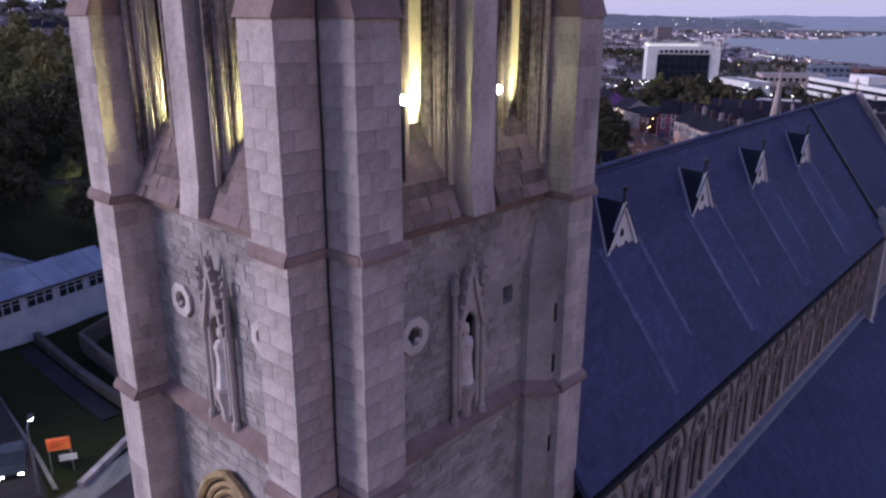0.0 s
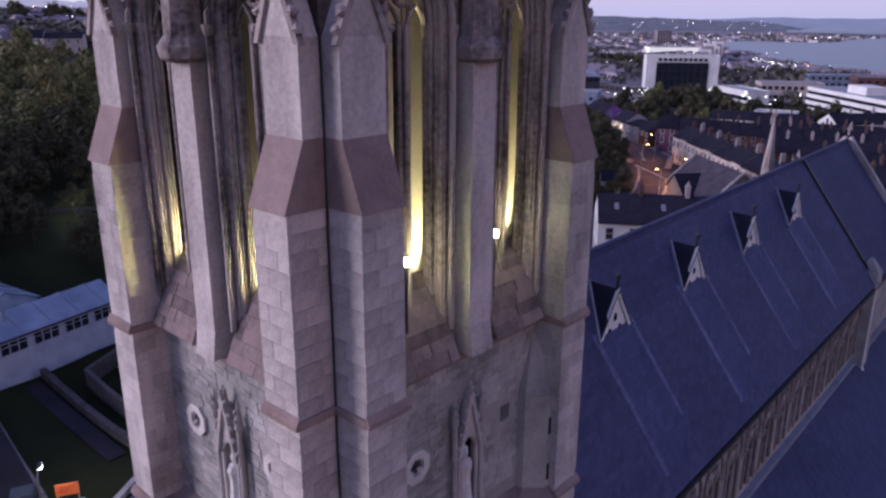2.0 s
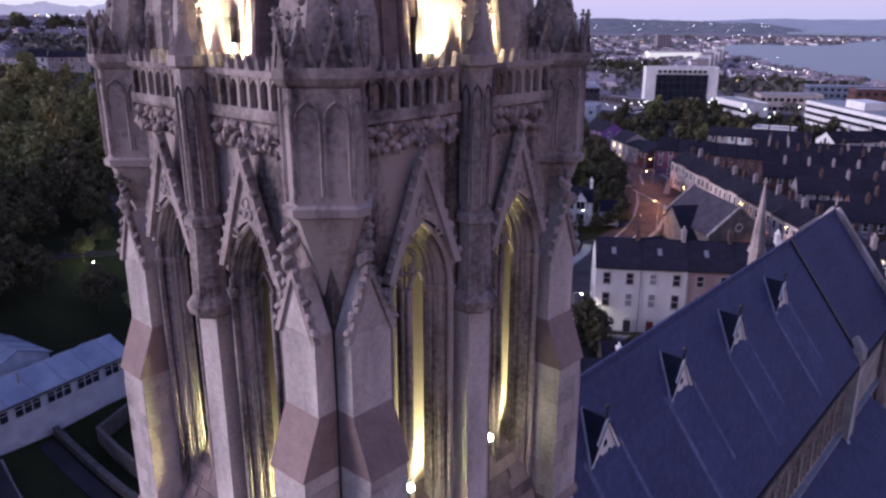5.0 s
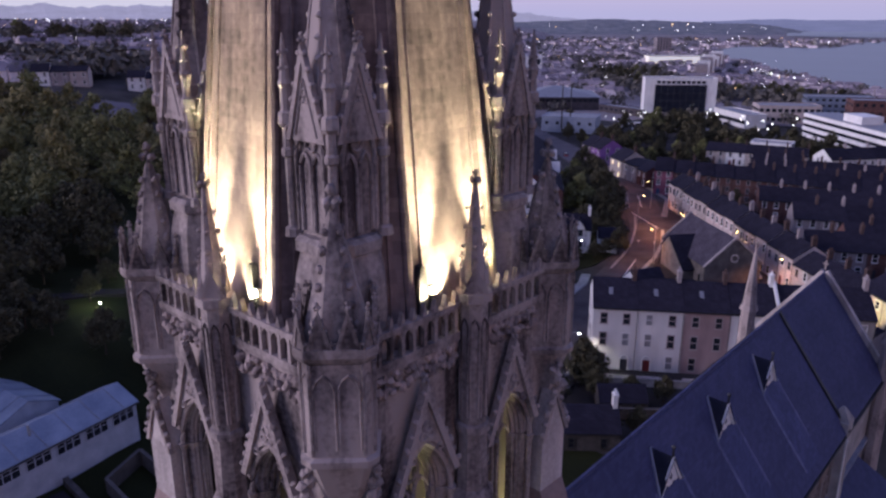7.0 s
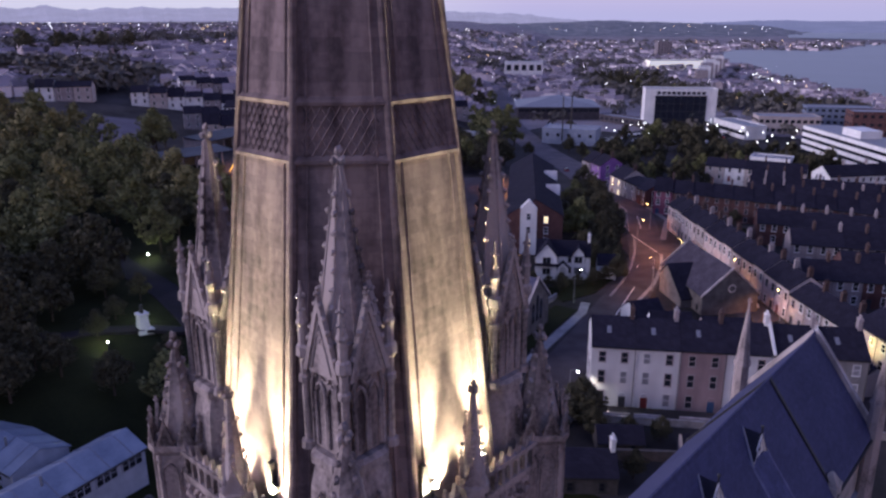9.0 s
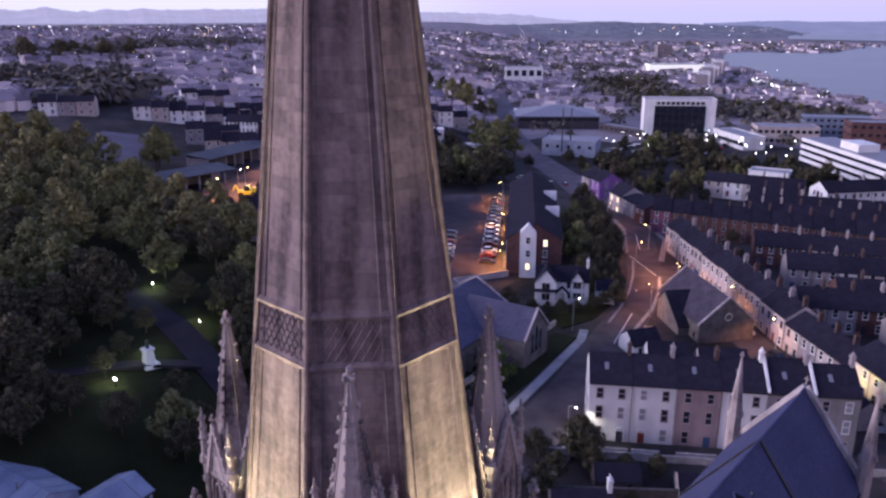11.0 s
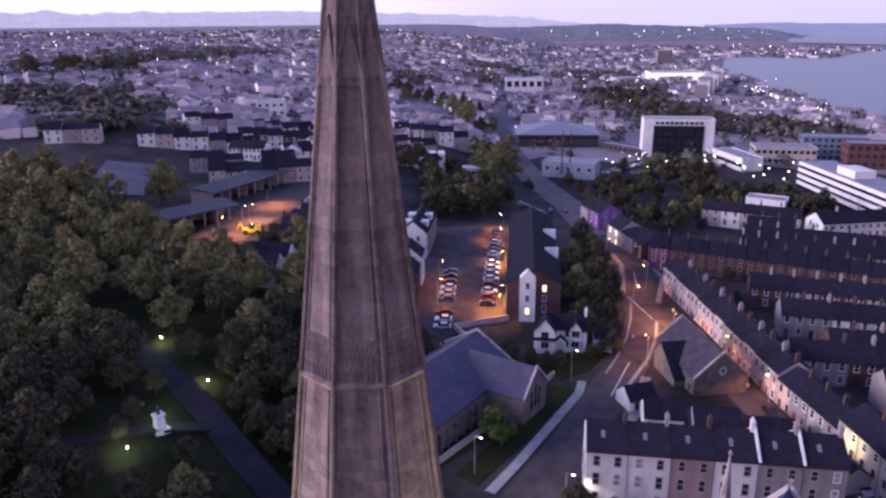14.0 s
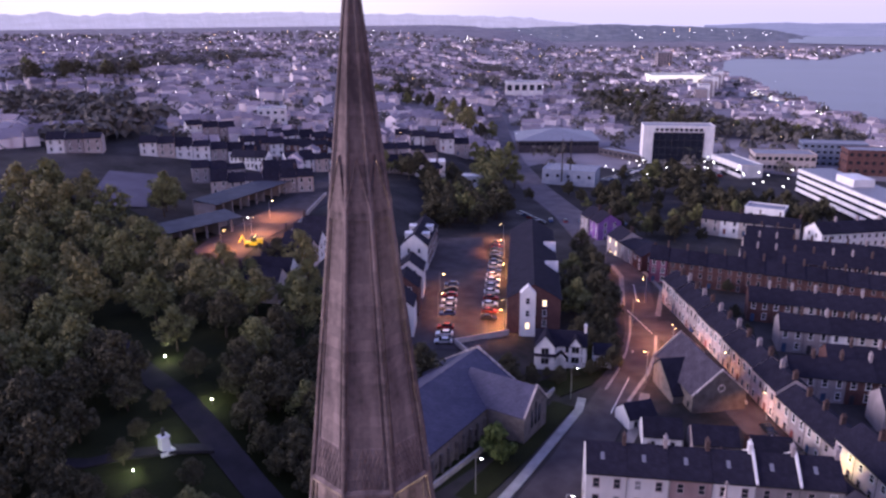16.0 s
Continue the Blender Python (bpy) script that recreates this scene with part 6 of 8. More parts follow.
add_prism(bm, [(-0.15, -3), (8.15, -3), (8.15, 8.2), (4.0, 11.75), (-0.15, 8.2)], 0.35, Matrix.Translation((-0.38, 0, 0)) @ UPX)
part("white_gable", fixed(bm), WHITE, lodge, "white rendered gable end")
for f in (1.0, 3.7, 6.2):
    for t in (2.4, 5.6):
        put("window", WIN["small"][0], lodge, Matrix.Translation((-0.39, t, f)) @ Matrix.Rotation(-math.pi / 2, 4, "Z"))
        put("window_pane", WIN["small"][1], lodge, Matrix.Translation((-0.39, t, f)) @ Matrix.Rotation(-math.pi / 2, 4, "Z"))
for xd in (7.0, 15.5):
    for y0, y1 in ((0.3, 2.6), (5.4, 7.7)):
        dm = part("dormer", box(xd - 1.4, xd + 1.4, y0, y1, 8.3, 10.3), WHITE, lodge, "white flat-topped dormer")
        part("dormer_roof", box(xd - 1.6, xd + 1.6, y0 - 0.2, y1 + 0.2, 10.3, 10.5), WHITE, dm)

# purple, magenta and brick houses along the far road
for i, (x, y, a, w, d, e, r, wall, lab, z) in enumerate(((-81.6, 184.0, 22, 5.2, 9, 7.4, 10.4, PINKWALL, "magenta painted gabled corner house", -2.6), (-100.6, 200.0, -35, 9.5, 10, 6.0, 7.0, GREYWALL, "grey rendered shop with a low roof", -3.4), (-108.5, 205.6, -35, 9, 9, 6.4, 9.2, CREAM, "cream rendered pub with lit windows", -3.8), (-124.5, 220.0, -34, 7.5, 9, 7.4, 10.4, PURPLE, "tall purple painted corner house", -4.9), (-131.2, 224.5, -34, 7, 9, 7.4, 10.4, GREYWALL, "grey rendered three-storey corner house", -5.2), (-92.6, 194.4, -35, 6.0, 9, 5.2, 7.6, BRICK, "low brick shop beside the magenta house", -2.9))):
    house(along(x, y, a, 0, 0, z), w, d, e, r, wall, lab, "house", "", 3 if e > 7 else 2, 2, 0, "brick" if i != 1 else None, ("dark", "dark", "lit") if i == 2 else ("dark",), None, True, False, 140 + i)
for i in range(11):
    house(along(-76.6, 186.0, 22, i, 5.3, -2.7 - 0.22 * i), 5.3, 8.5, 7.2, 10.0, BRICK, "three-storey dark red brick terrace house", "house", "brick terrace", 3, 2, 0, "brick", ("grey",), None, False, False, 150 + i, plain=True)

# rows of dark-roofed houses between the side street and the river
ROWCOL = [BRICK, GREYWALL, GREYWALL, BRICK, CREAM, WHITE]
for r, (x, y, n, a) in enumerate(((-47, 171, 11, 25), (-24, 133, 9, 32), (-20, 144, 8, 30), (-34, 156, 12, 28), (-66, 214, 13, 24), (-72, 232, 12, 24), (0, 112, 7, 40), (-78, 250, 3, 22), (-6, 130, 7, 35))):
    rnd = random.Random(r)
    for i in range(n):
        wall = ROWCOL[rnd.randrange(6)]
        m = along(x, y, a, i, 5.4)
        m.translation.z = land(x, y) - 0.06 * i
        house(m, 5.4, 7.5, 5.4, 8.2, wall, {"red_brick": "small red brick terrace house", "grey_render": "small grey terrace house", "cream_render": "small cream terrace house", "white_render": "small white terrace house"}[wall.name], "house", "back street rows", 2, 2, 0, rnd.choice(("brick", "grey")), ("dark",), None, False, False, 200 + 20 * r + i, plain=True)


# ---------------------------------------------------------------- larger buildings towards the river
def block(m, w, d, h, wall, label, category, rows=0, cols=0, win=(1.6, 1.5), glass=GLASS, side=True, band=None, base=-4, roof=LEAD):
    """A flat-roofed block with a parapet and real window panes."""
    b = thing("building", label, category, m=m)
    part("wall", box(0, w, 0, d, base, h), wall, b)
    bm = bmesh.new()
    for x0, x1, y0, y1 in ((-0.15, w + 0.15, -0.15, 0.25), (-0.15, w + 0.15, d - 0.25, d + 0.15), (-0.15, 0.25, 0.25, d - 0.25), (w - 0.25, w + 0.15, 0.25, d - 0.25)):
        add_box(bm, x0, x1, y0, y1, h, h + 0.5)
    part("parapet", bm, wall, b)
    part("roof", box(0.3, w - 0.3, 0.3, d - 0.3, h, h + 0.1), roof, b, "flat roof")
    bm = bmesh.new()
    add_box(bm, -win[0] / 2, win[0] / 2, -0.06, 0.0, 0, win[1])
    me = mesh_from("window", bm, glass)
    for r in range(rows):
        z = h * (r + 0.35) / rows
        for c in range(cols):
            put("window", me, b, Matrix.Translation((w * (c + 0.5) / cols, 0, z)))
        if side:
            n = max(2, int(cols * d / w))
            for c in range(n):
                put("window", me, b, Matrix.Translation((0, d * (c + 0.5) / n, z)) @ Matrix.Rotation(-math.pi / 2, 4, "Z"))
    return b


CURTAIN = make_material("dark_curtain_glass", (0.010, 0.012, 0.022), (0.022, 0.026, 0.042), 0.08, 3, 2, 0)
# office with a white frame and dark glass front
office = block(along(-190.1, 382.5, 34.5, 0, 0, -11.4) @ Matrix.Diagonal((0.875, 0.87, 1.13, 1)), 45, 15, 21.5, WHITE, "white framed office block with a dark glass front", "office", 0, 0)
bm = bmesh.new()
add_box(bm, 6.5, 38.5, -0.3, 0.0, 3.5, 18.6)
part("glass_front", bm, CURTAIN, office, "dark glass curtain wall")
for i in range(9):
    bm = bmesh.new()
    add_box(bm, 6.5 + 4 * i - 0.12, 6.5 + 4 * i + 0.12, -0.42, -0.3, 3.5, 18.6)
    part("mullion", bm, DARKMETAL, office)
for i in range(5):
    bm = bmesh.new()
    add_box(bm, 6.5, 38.5, -0.40, -0.3, 3.5 + 3.7 * i - 0.1, 3.5 + 3.7 * i + 0.1)
    part("transom", bm, DARKMETAL, office)
for i in range(10):
    bm = bmesh.new()
    add_box(bm, 7.5 + 3.1 * i, 9.6 + 3.1 * i, -0.35, -0.05, 19.2, 20.6)
    part("top_opening", bm, GLASS, office, "dark rooftop opening")
bm = bmesh.new()
add_box(bm, 0.5, 44, -0.5, 0, 0, 2.6)
part("ground_glazing", bm, GLASS, office)
block(along(-157, 402, -40, 0, 0, -9.6), 34, 12, 7.0, WHITE, "low white office wing with lit entrance", "office", 1, 14, (2.4, 2.0), GLASS)
block(along(-134, 406, 32, 0, 0, -9.6), 32, 16, 9.5, CREAM, "cream municipal building with rows of windows", "municipal building", 2, 10, (2.2, 1.8))
# striped block
STRIPW = make_material("white_concrete", (0.6, 0.6, 0.6), (0.78, 0.77, 0.76), 0.8, 3, 8, 0.1)
strip = thing("building", "white and dark banded office slab", "office", m=along(-96, 358, -46, 0, 0, -8.0))
for i in range(4):
    part("white_band", box(0, 75, 0, 16, 3.0 * i + 1.3, 3.0 * i + 2.9), STRIPW, strip, "white concrete band")
    part("glass_band", box(0.4, 74.6, 0.4, 15.6, 3.0 * i - 0.1, 3.0 * i + 1.3), CURTAIN, strip, "dark window band")
    for j in range(24):
        put("mullion", WIN["small"][0], strip, Matrix.Translation((1.5 + 3.1 * j, 0.38, 3.0 * i - 0.05)))
part("roof", box(0.5, 74.5, 0.5, 15.5, 11.9, 12.05), LEAD, strip, "dull grey flat roof")
part("roof_box", box(28, 42, 3, 12, 11.9, 15.2), STRIPW, strip, "white plant room")
block(along(-92, 424, 30, 0, 0, -9.0), 46, 14, 13, BRICK, "red brick office block", "office", 3, 12, (1.8, 1.6))
block(along(-120, 440, 28, 0, 0, -10), 34, 14, 13, make_material("blue_grey_panel", (0.12, 0.14, 0.20), (0.2, 0.23, 0.3), 0.6, 2, 8, 0.1), "blue-grey panelled office block", "office", 4, 10, (1.8, 1.4))
block(along(-94, 290, 10, 0, 0, -7.0), 15, 9, 5.5, WHITE, "plain white flat-roofed store", "store", 1, 3)
# pyramid-roofed hall
HALLWALL = make_material("dark_brown_panel", (0.05, 0.042, 0.05), (0.10, 0.085, 0.095), 0.8, 3, 6, 0.2)
pyr = thing("building", "low hall with a broad grey pyramid roof", "hall", m=along(-267.2, 366.6, 39.6, 0, 0, -8.5))
part("wall", box(0, 50, 0, 40, -4, 7.2), HALLWALL, pyr)
bm = bmesh.new()
add_frustum(bm, 0, 0, 7.2, 12.4, 1.0, 0.06, 4, None, Matrix.Translation((25, 20, 0)) @ Matrix.Diagonal((26.5, 21.5, 1, 1)))
part("pyramid_roof", bm, LEAD, pyr, "broad grey pyramid roof")
part("glass_band", box(-0.1, 50.1, -0.1, 40.1, 4.2, 6.0), GLASS, pyr)
for i in range(16):
    part("pilaster", box(0.2 + 3.3 * i, 0.6 + 3.3 * i, -0.35, 0.1, -3, 7.2), HALLWALL, pyr)
block(along(-225.7, 394.1, -13, 0, 0, -9.0), 36, 8, 3.6, HALLWALL, "long low dark service building", "service building", 1, 9, (2.4, 1.4))
block(along(-203, 301, 22, 0, 0, -7.0), 27, 16, 5.5, make_material("pale_blue_cladding", (0.22, 0.25, 0.33), (0.34, 0.37, 0.45), 0.6, 2, 6, 0.1), "pale blue clad garage", "garage", 1, 5)
for dx in (0, 3.0):
    mast = thing("mast", "slender dark steel mast", "mast", m=along(-193 + dx, 304 + dx, 22, 0, 0, -7))
    bm = bmesh.new()
    add_frustum(bm, 0, 0, 0, 22, 0.35, 0.25, 6)
    part("pole", bm, DARKMETAL, mast)
# pale gabled flats by the river
for i in range(6):
    house(along(-56, 262, 51.5, i, 8.6, -8.6), 8.6, 10, 8.6, 11.6, WHITE, "pale rendered block of flats", "flats", "riverside flats", 3, 3, 1, "grey", ("dark", "grey"), None, True, False, 400 + i, plain=True)
for i in range(5):
    house(along(-100, 262, 15, i, 7, -7.0), 7, 8, 5.4, 8.0, WHITE if i % 2 else CREAM, "small pale two-storey slate-roofed house", "house", "", 2, 2, 0, "brick", ("dark",), None, True, False, 420 + i, plain=True)
# distant long sheds and arena
block(along(-490, 640, 40, 0, 0, -8), 40, 22, 13, WHITE, "white flat-roofed leisure centre building", "hall", 1, 5, (5, 6))
# walls and parapet of this hall emit light in place of lamps
block(along(-512.8, 1008, 38, 0, 0, -19), 80, 40, 8, make_glow("glowing_hall_walls", (1.0, 0.93, 0.78), 0.38), "long waterside hall, its light put into glowing walls", "hall", 0, 0)
block(along(-636, 1271, 43, 0, 0, -19), 26, 20, 26, GREYWALL, "pale concrete tower block by the water", "tower block", 6, 5, (2.5, 2.5))
for i in range(9):
    block(along(-420 + 9 * i, 1010 - 27 * i, -60, 0, 0, -18), 22, 12, 12 + (i * 7) % 9, STRIPW if i % 2 else GREYWALL, "tall pale riverside apartment block", "flats", 4, 5, (2.0, 1.8))

# prefab classrooms below the tower
PREFAB = make_material("prefab_panel", (0.30, 0.32, 0.39), (0.44, 0.46, 0.54), 0.6, 1.5, 6, 0.1)
FELT = make_material("pale_sheet_roof", (0.13, 0.155, 0.225), (0.25, 0.285, 0.37), 0.5, 2.5, 5, 0.2, streak=0.5)
pane_bm = bmesh.new()
add_box(pane_bm, -1.3, 1.3, -0.05, 0.0, 0, 1.15)
PFPANE = mesh_from("pane", pane_bm, GLASS)
frame_bm = bmesh.new()
for x0, x1 in ((-1.40, -1.27), (-0.49, -0.38), (0.38, 0.49), (1.27, 1.40)):
    add_box(frame_bm, x0, x1, -0.09, 0.01, -0.1, 1.25)
for z0, z1 in ((-0.1, 0.02), (1.13, 1.25), (0.74, 0.80)):
    add_box(frame_bm, -1.27, 1.27, -0.085, 0.01, z0, z1)
PFFRAME = mesh_from("window_frame", frame_bm, PREFAB)
for i, (m, ln, dp) in enumerate(((along(-53.3, -11.1, 102.5, 0, 0, 3.35), 30.2, 6.0), (along(-76.9, 3.9, 10.3, 0, 0, 3.45), 12.0, 6.6))):
    pf = thing("classroom", "long white prefabricated classroom with a low sheet roof", "classroom", "prefab classrooms", m=m)
    part("wall", gable_block(ln, dp, 2.75, 4.1, -3), PREFAB, pf, "white panel wall")
    for side in (-1, 1):
        part("roof_slope", roof_slab(ln, dp, 2.75, 4.15, side, 0.3, 0.12, 0.2), FELT, pf, "pale sheet roof")
    for j in range(int(ln / 3.3)):
        wv = put("window", PFFRAME, pf, Matrix.Translation((2.0 + 3.3 * j, -0.01, 1.15)))
        put("pane", PFPANE, wv, Matrix())
    for j in range(int(ln / 3)):
        for sgn in (-1, 1):
            bm = bmesh.new()
            add_tube(bm, [(3.0 * j + 1.5, -0.25 if sgn < 0 else dp + 0.25, 2.86), (3.0 * j + 1.5, dp / 2, 4.33)], 0.05, 4)
            part("roof_batten", bm, LEADROLL, pf)
    bm = bmesh.new()
    add_box(bm, -0.2, ln + 0.2, -0.42, -0.30, 2.55, 2.68)
    part("gutter", bm, DARKMETAL, pf)
    for xv in (ln * 0.2, ln * 0.63):
        bm = bmesh.new()
        add_frustum(bm, xv, dp / 2 - 1.2, 3.5, 4.9, 0.12, 0.12, 8)
        part("roof_vent", bm, GALVANISED, pf)

# boundary walls and a low yard
low_wall([(-57.4, 9.1), (-40.6, 10.0), (-40.2, 30), (-42, 50)], 0.8, 0.5, DARKRUBBLE, "low dark stone boundary wall")
low_wall([(-45.0, 11.9), (-53.8, 11.8), (-56.2, 16.6), (-47, 17.4)], 1.7, 0.3, DARKRUBBLE, "dark stone wall of a small yard")
low_wall([(-32.5, 2.5), (-36.2, 8.1), (-37.5, 24)], 0.45, 0.4, STONE, "low pale kerb wall beside the drive")
low_wall([(-56.5, 60), (-58.5, 84), (-61, 104)], 1.0, 0.35, RUBBLE, "low stone chapel boundary wall")
low_wall([(-80, 103), (-92, 108), (-86, 121)], 1.4, 0.3, CREAM, "rendered car park wall")
low_wall([(-36, 64), (-16, 78), (4, 92)], 1.0, 0.3, RUBBLE, "stone wall before the terrace gardens")

# depot sheds and the yellow digger
SHEDROOF = make_material("dark_sheet_roof", (0.030, 0.033, 0.050), (0.060, 0.064, 0.088), 0.6, 3, 5, 0.2)
for i, (x, y, a, ln, dp_w) in enumerate(((-188.4, 87.5, 91, 26, 8.5), (-209, 116, 107, 46, 9.0))):
    dp = thing("depot_shed", "long open-fronted depot shed with a dark sheet roof", "shed", m=along(x, y, a, 0, 0))
    bm = bmesh.new()
    add_prism(bm, [(-1.0, 4.5), (dp_w + 0.5, 5.4), (dp_w + 0.5, 5.6), (-1.0, 4.7)], ln, UPX)
    part("roof", fixed(bm), SHEDROOF, dp, "dark blue-grey sheet roof")
    part("rear_wall", box(0, ln, dp_w, dp_w + 0.4, -3, 5.3), GREYWALL, dp)
    for j in range(int(ln / 4.4) + 1):
        part("post", box(4.4 * j, 4.4 * j + 0.4, -0.2, 0.2, -2, 4.6), GREYWALL, dp)
    for j in range(int(ln / 8)):
        part("bay_wall", box(8.8 * j + 0.1, 8.8 * j + 0.3, 0.2, dp_w, -2, 4.6), GREYWALL, dp)
ribbon("road", [(-239, 96), (-252, 104), (-278, 122)], 19, COURT, "dark hard-surfaced sports court", "court", 0.45, False)
low_wall([(-146, 90), (-164, 111.5), (-188.5, 140), (-207, 163)], 1.5, 0.4, RUBBLE, "long stone wall behind the depot yard")
for i in range(7):
    x, y = -130.5 - 4.6 * i, 89 + 6.8 * i
    house(along(x, y, 214, 0, 0, land(x, y)), 11.0, 7.8, 4.8, 7.9, WHITE if i % 3 else CREAM, "house with a white gable and dark slate roof", "house", "houses beside the depot", 2, 3, None, ("brick", None)[i % 2], ("dark",), None, True, False, 820 + i, plain=True)
dg = thing("digger", "yellow wheeled digger parked in the depot yard", "digger", m=along(-170.2, 105.5, 50, 0, 0))
YEL = make_material("yellow_paint", (0.55, 0.40, 0.02), (0.75, 0.58, 0.05), 0.4, 1, 8, 0.1)
part("chassis", box(-2.6, 2.6, -1.1, 1.1, 0.7, 1.7), YEL, dg)
part("cab", box(-0.8, 0.9, -0.9, 0.9, 1.7, 3.2), GLASS, dg, "glazed cab")
part("bonnet", box(0.9, 2.6, -0.8, 0.8, 1.7, 2.4), YEL, dg)
bm = bmesh.new()
add_tube(bm, [(-2.4, 0, 1.6), (-3.2, 0, 3.6), (-4.4, 0, 1.4)], 0.22, 6)
part("arm", bm, YEL, dg)
bm = bmesh.new()
add_box(bm, 2.7, 3.6, -1.2, 1.2, 0.3, 1.2)
part("bucket", bm, DARKMETAL, dg)
for x in (-1.8, 1.7):
    for y in (-1.15, 1.15):
        bm = bmesh.new()
        add_frustum(bm, 0, 0, -0.25, 0.25, 0.75, 0.75, 14, None, Matrix.Translation((x, y, 0.75)) @ Matrix.Rotation(math.pi / 2, 4, "X"))
        part("wheel", bm, DARKMETAL, dg)


# ---------------------------------------------------------------- parked cars
def car(m, paint, label):
    c = thing("car", label, "car", "parked cars", m=m)
    bm = bmesh.new()
    add_prism(bm, [(-2.1, 0.35), (2.1, 0.35), (2.15, 0.75), (1.2, 0.92), (-1.9, 0.95), (-2.15, 0.8)], 1.7, Matrix.Translation((0, -0.85, 0)))
    part("body", fixed(bm), paint, c)
    bm = bmesh.new()
    add_prism(bm, [(-1.75, 0.94), (1.05, 0.90), (0.35, 1.42), (-1.25, 1.45)], 1.5, Matrix.Translation((0, -0.75, 0)))
    part("cabin", fixed(bm), GLASS, c, "dark glazed cabin")
    bm = bmesh.new()
    add_box(bm, -1.2, 0.32, -0.7, 0.7, 1.44, 1.49)
    part("car_roof", bm, paint, c)
    for x in (-1.35, 1.35):
        for y in (-0.78, 0.78):
            bm = bmesh.new()
            add_frustum(bm, 0, 0, -0.1, 0.1, 0.32, 0.32, 12, None, Matrix.Translation((x, y, 0.32)) @ Matrix.Rotation(math.pi / 2, 4, "X"))
            part("wheel", bm, DARKMETAL, c)
    for y in (-0.6, 0.6):
        part("headlight", box(2.1, 2.18, y - 0.18, y + 0.18, 0.62, 0.76), LEAD, c)
        part("tail_light", box(-2.2, -2.12, y - 0.15, y + 0.15, 0.68, 0.82), DOORS[1], c)
    return c


LIT_LENS = make_glow("headlight_glow", (1.0, 0.94, 0.75), 12.0)
PAINT = [make_material("car_paint", c, tuple(min(1, v * 1.3 + 0.01) for v in c), 0.25, 2, 4, 0, metal=0.2) for c in ((0.02, 0.02, 0.025), (0.45, 0.45, 0.47), (0.20, 0.02, 0.02), (0.05, 0.08, 0.18), (0.70, 0.70, 0.70))]
CARNAMES = ["dark parked car in the car park", "silver parked car in the car park", "red parked car in the car park", "blue parked car in the car park", "white parked car in the car park"]
protos = {}
for i in range(16):
    k = (i * 7 + i // 3) % 5
    f = i / 15
    x, y = -95.6 - 43.0 * f, 125.0 + 58.0 * f
    m = Matrix.Translation((x, y, land(x, y) + 0.1)) @ Matrix.Rotation(radians(40), 4, "Z")
    protos[k] = copy_thing(protos[k], m) if k in protos else car(m, PAINT[k], CARNAMES[k])
for i in range(10):
    k = (i * 3 + 1) % 5
    x, y = -94.5 - 25.0 * i / 9, 106.5 + 31.0 * i / 9
    if i == 3:
        continue
    m = Matrix.Translation((x, y, land(x, y) + 0.1)) @ Matrix.Rotation(radians(220), 4, "Z")
    protos[k] = copy_thing(protos[k], m) if k in protos else car(m, PAINT[k], CARNAMES[k])
def far_car(m, paint, label):
    c = thing("car", label, "car", "cars in the town car parks", m=m)
    bm = bmesh.new()
    add_prism(bm, [(-2.1, 0.15), (2.1, 0.15), (2.15, 0.75), (1.2, 0.92), (-1.9, 0.95), (-2.15, 0.8)], 1.7, Matrix.Translation((0, -0.85, 0)))
    part("body", fixed(bm), paint, c)
    bm = bmesh.new()
    add_prism(bm, [(-1.75, 0.94), (1.05, 0.90), (0.35, 1.42), (-1.25, 1.45)], 1.5, Matrix.Translation((0, -0.75, 0)))
    part("cabin", fixed(bm), GLASS, c, "dark glazed cabin")
    return c


far_protos = [far_car(Matrix.Translation((-150 - 4 * k, 226 + 2 * k, land(-150 - 4 * k, 226 + 2 * k))), PAINT[k], CARNAMES[k].replace("the car park", "a town car park")) for k in range(5)]
crnd = random.Random(5)
for i in range(46):
    k = crnd.randrange(5)
    x, y = -182 + 13 * (i % 4) + crnd.uniform(-1, 1), 330 + 3.4 * (i // 4) + 8 * (i % 4) + crnd.uniform(-0.4, 0.4)
    copy_thing(far_protos[k], Matrix.Translation((x, y, land(x, y) + 0.1)) @ Matrix.Rotation(radians(20), 4, "Z"))
for i in range(14):
    k = crnd.randrange(5)
    x, y = -150 + 4.5 * i, 232 + 4.0 * i
    copy_thing(far_protos[k], Matrix.Translation((x, y, land(x, y) + 0.1)) @ Matrix.Rotation(radians(130), 4, "Z"))
lit_car = car(Matrix.Translation((-38.2, 0.2, land(-38.2, 0.2) + 0.2)) @ Matrix.Rotation(radians(-22), 4, "Z"), PAINT[0], "dark car on the drive with headlights on")
for y in (-0.6, 0.6):
    part("headlight_beam", box(2.181, 2.21, y - 0.16, y + 0.16, 0.62, 0.78), LIT_LENS, lit_car, "glowing headlight")
for k, x, y, a in ((4, -31.0, 126.0, -45), (0, -22.0, 117.5, -43), (0, -14.0, 111.5, -43), (1, -3.0, 103.0, -43), (3, -52.5, 154.0, 60), (0, 2.5, 97.5, -43), (2, -80, 190, 125), (1, -39, 16, 100)):
    copy_thing(protos[k], Matrix.Translation((x, y, land(x, y) + 0.1)) @ Matrix.Rotation(radians(a), 4, "Z"))


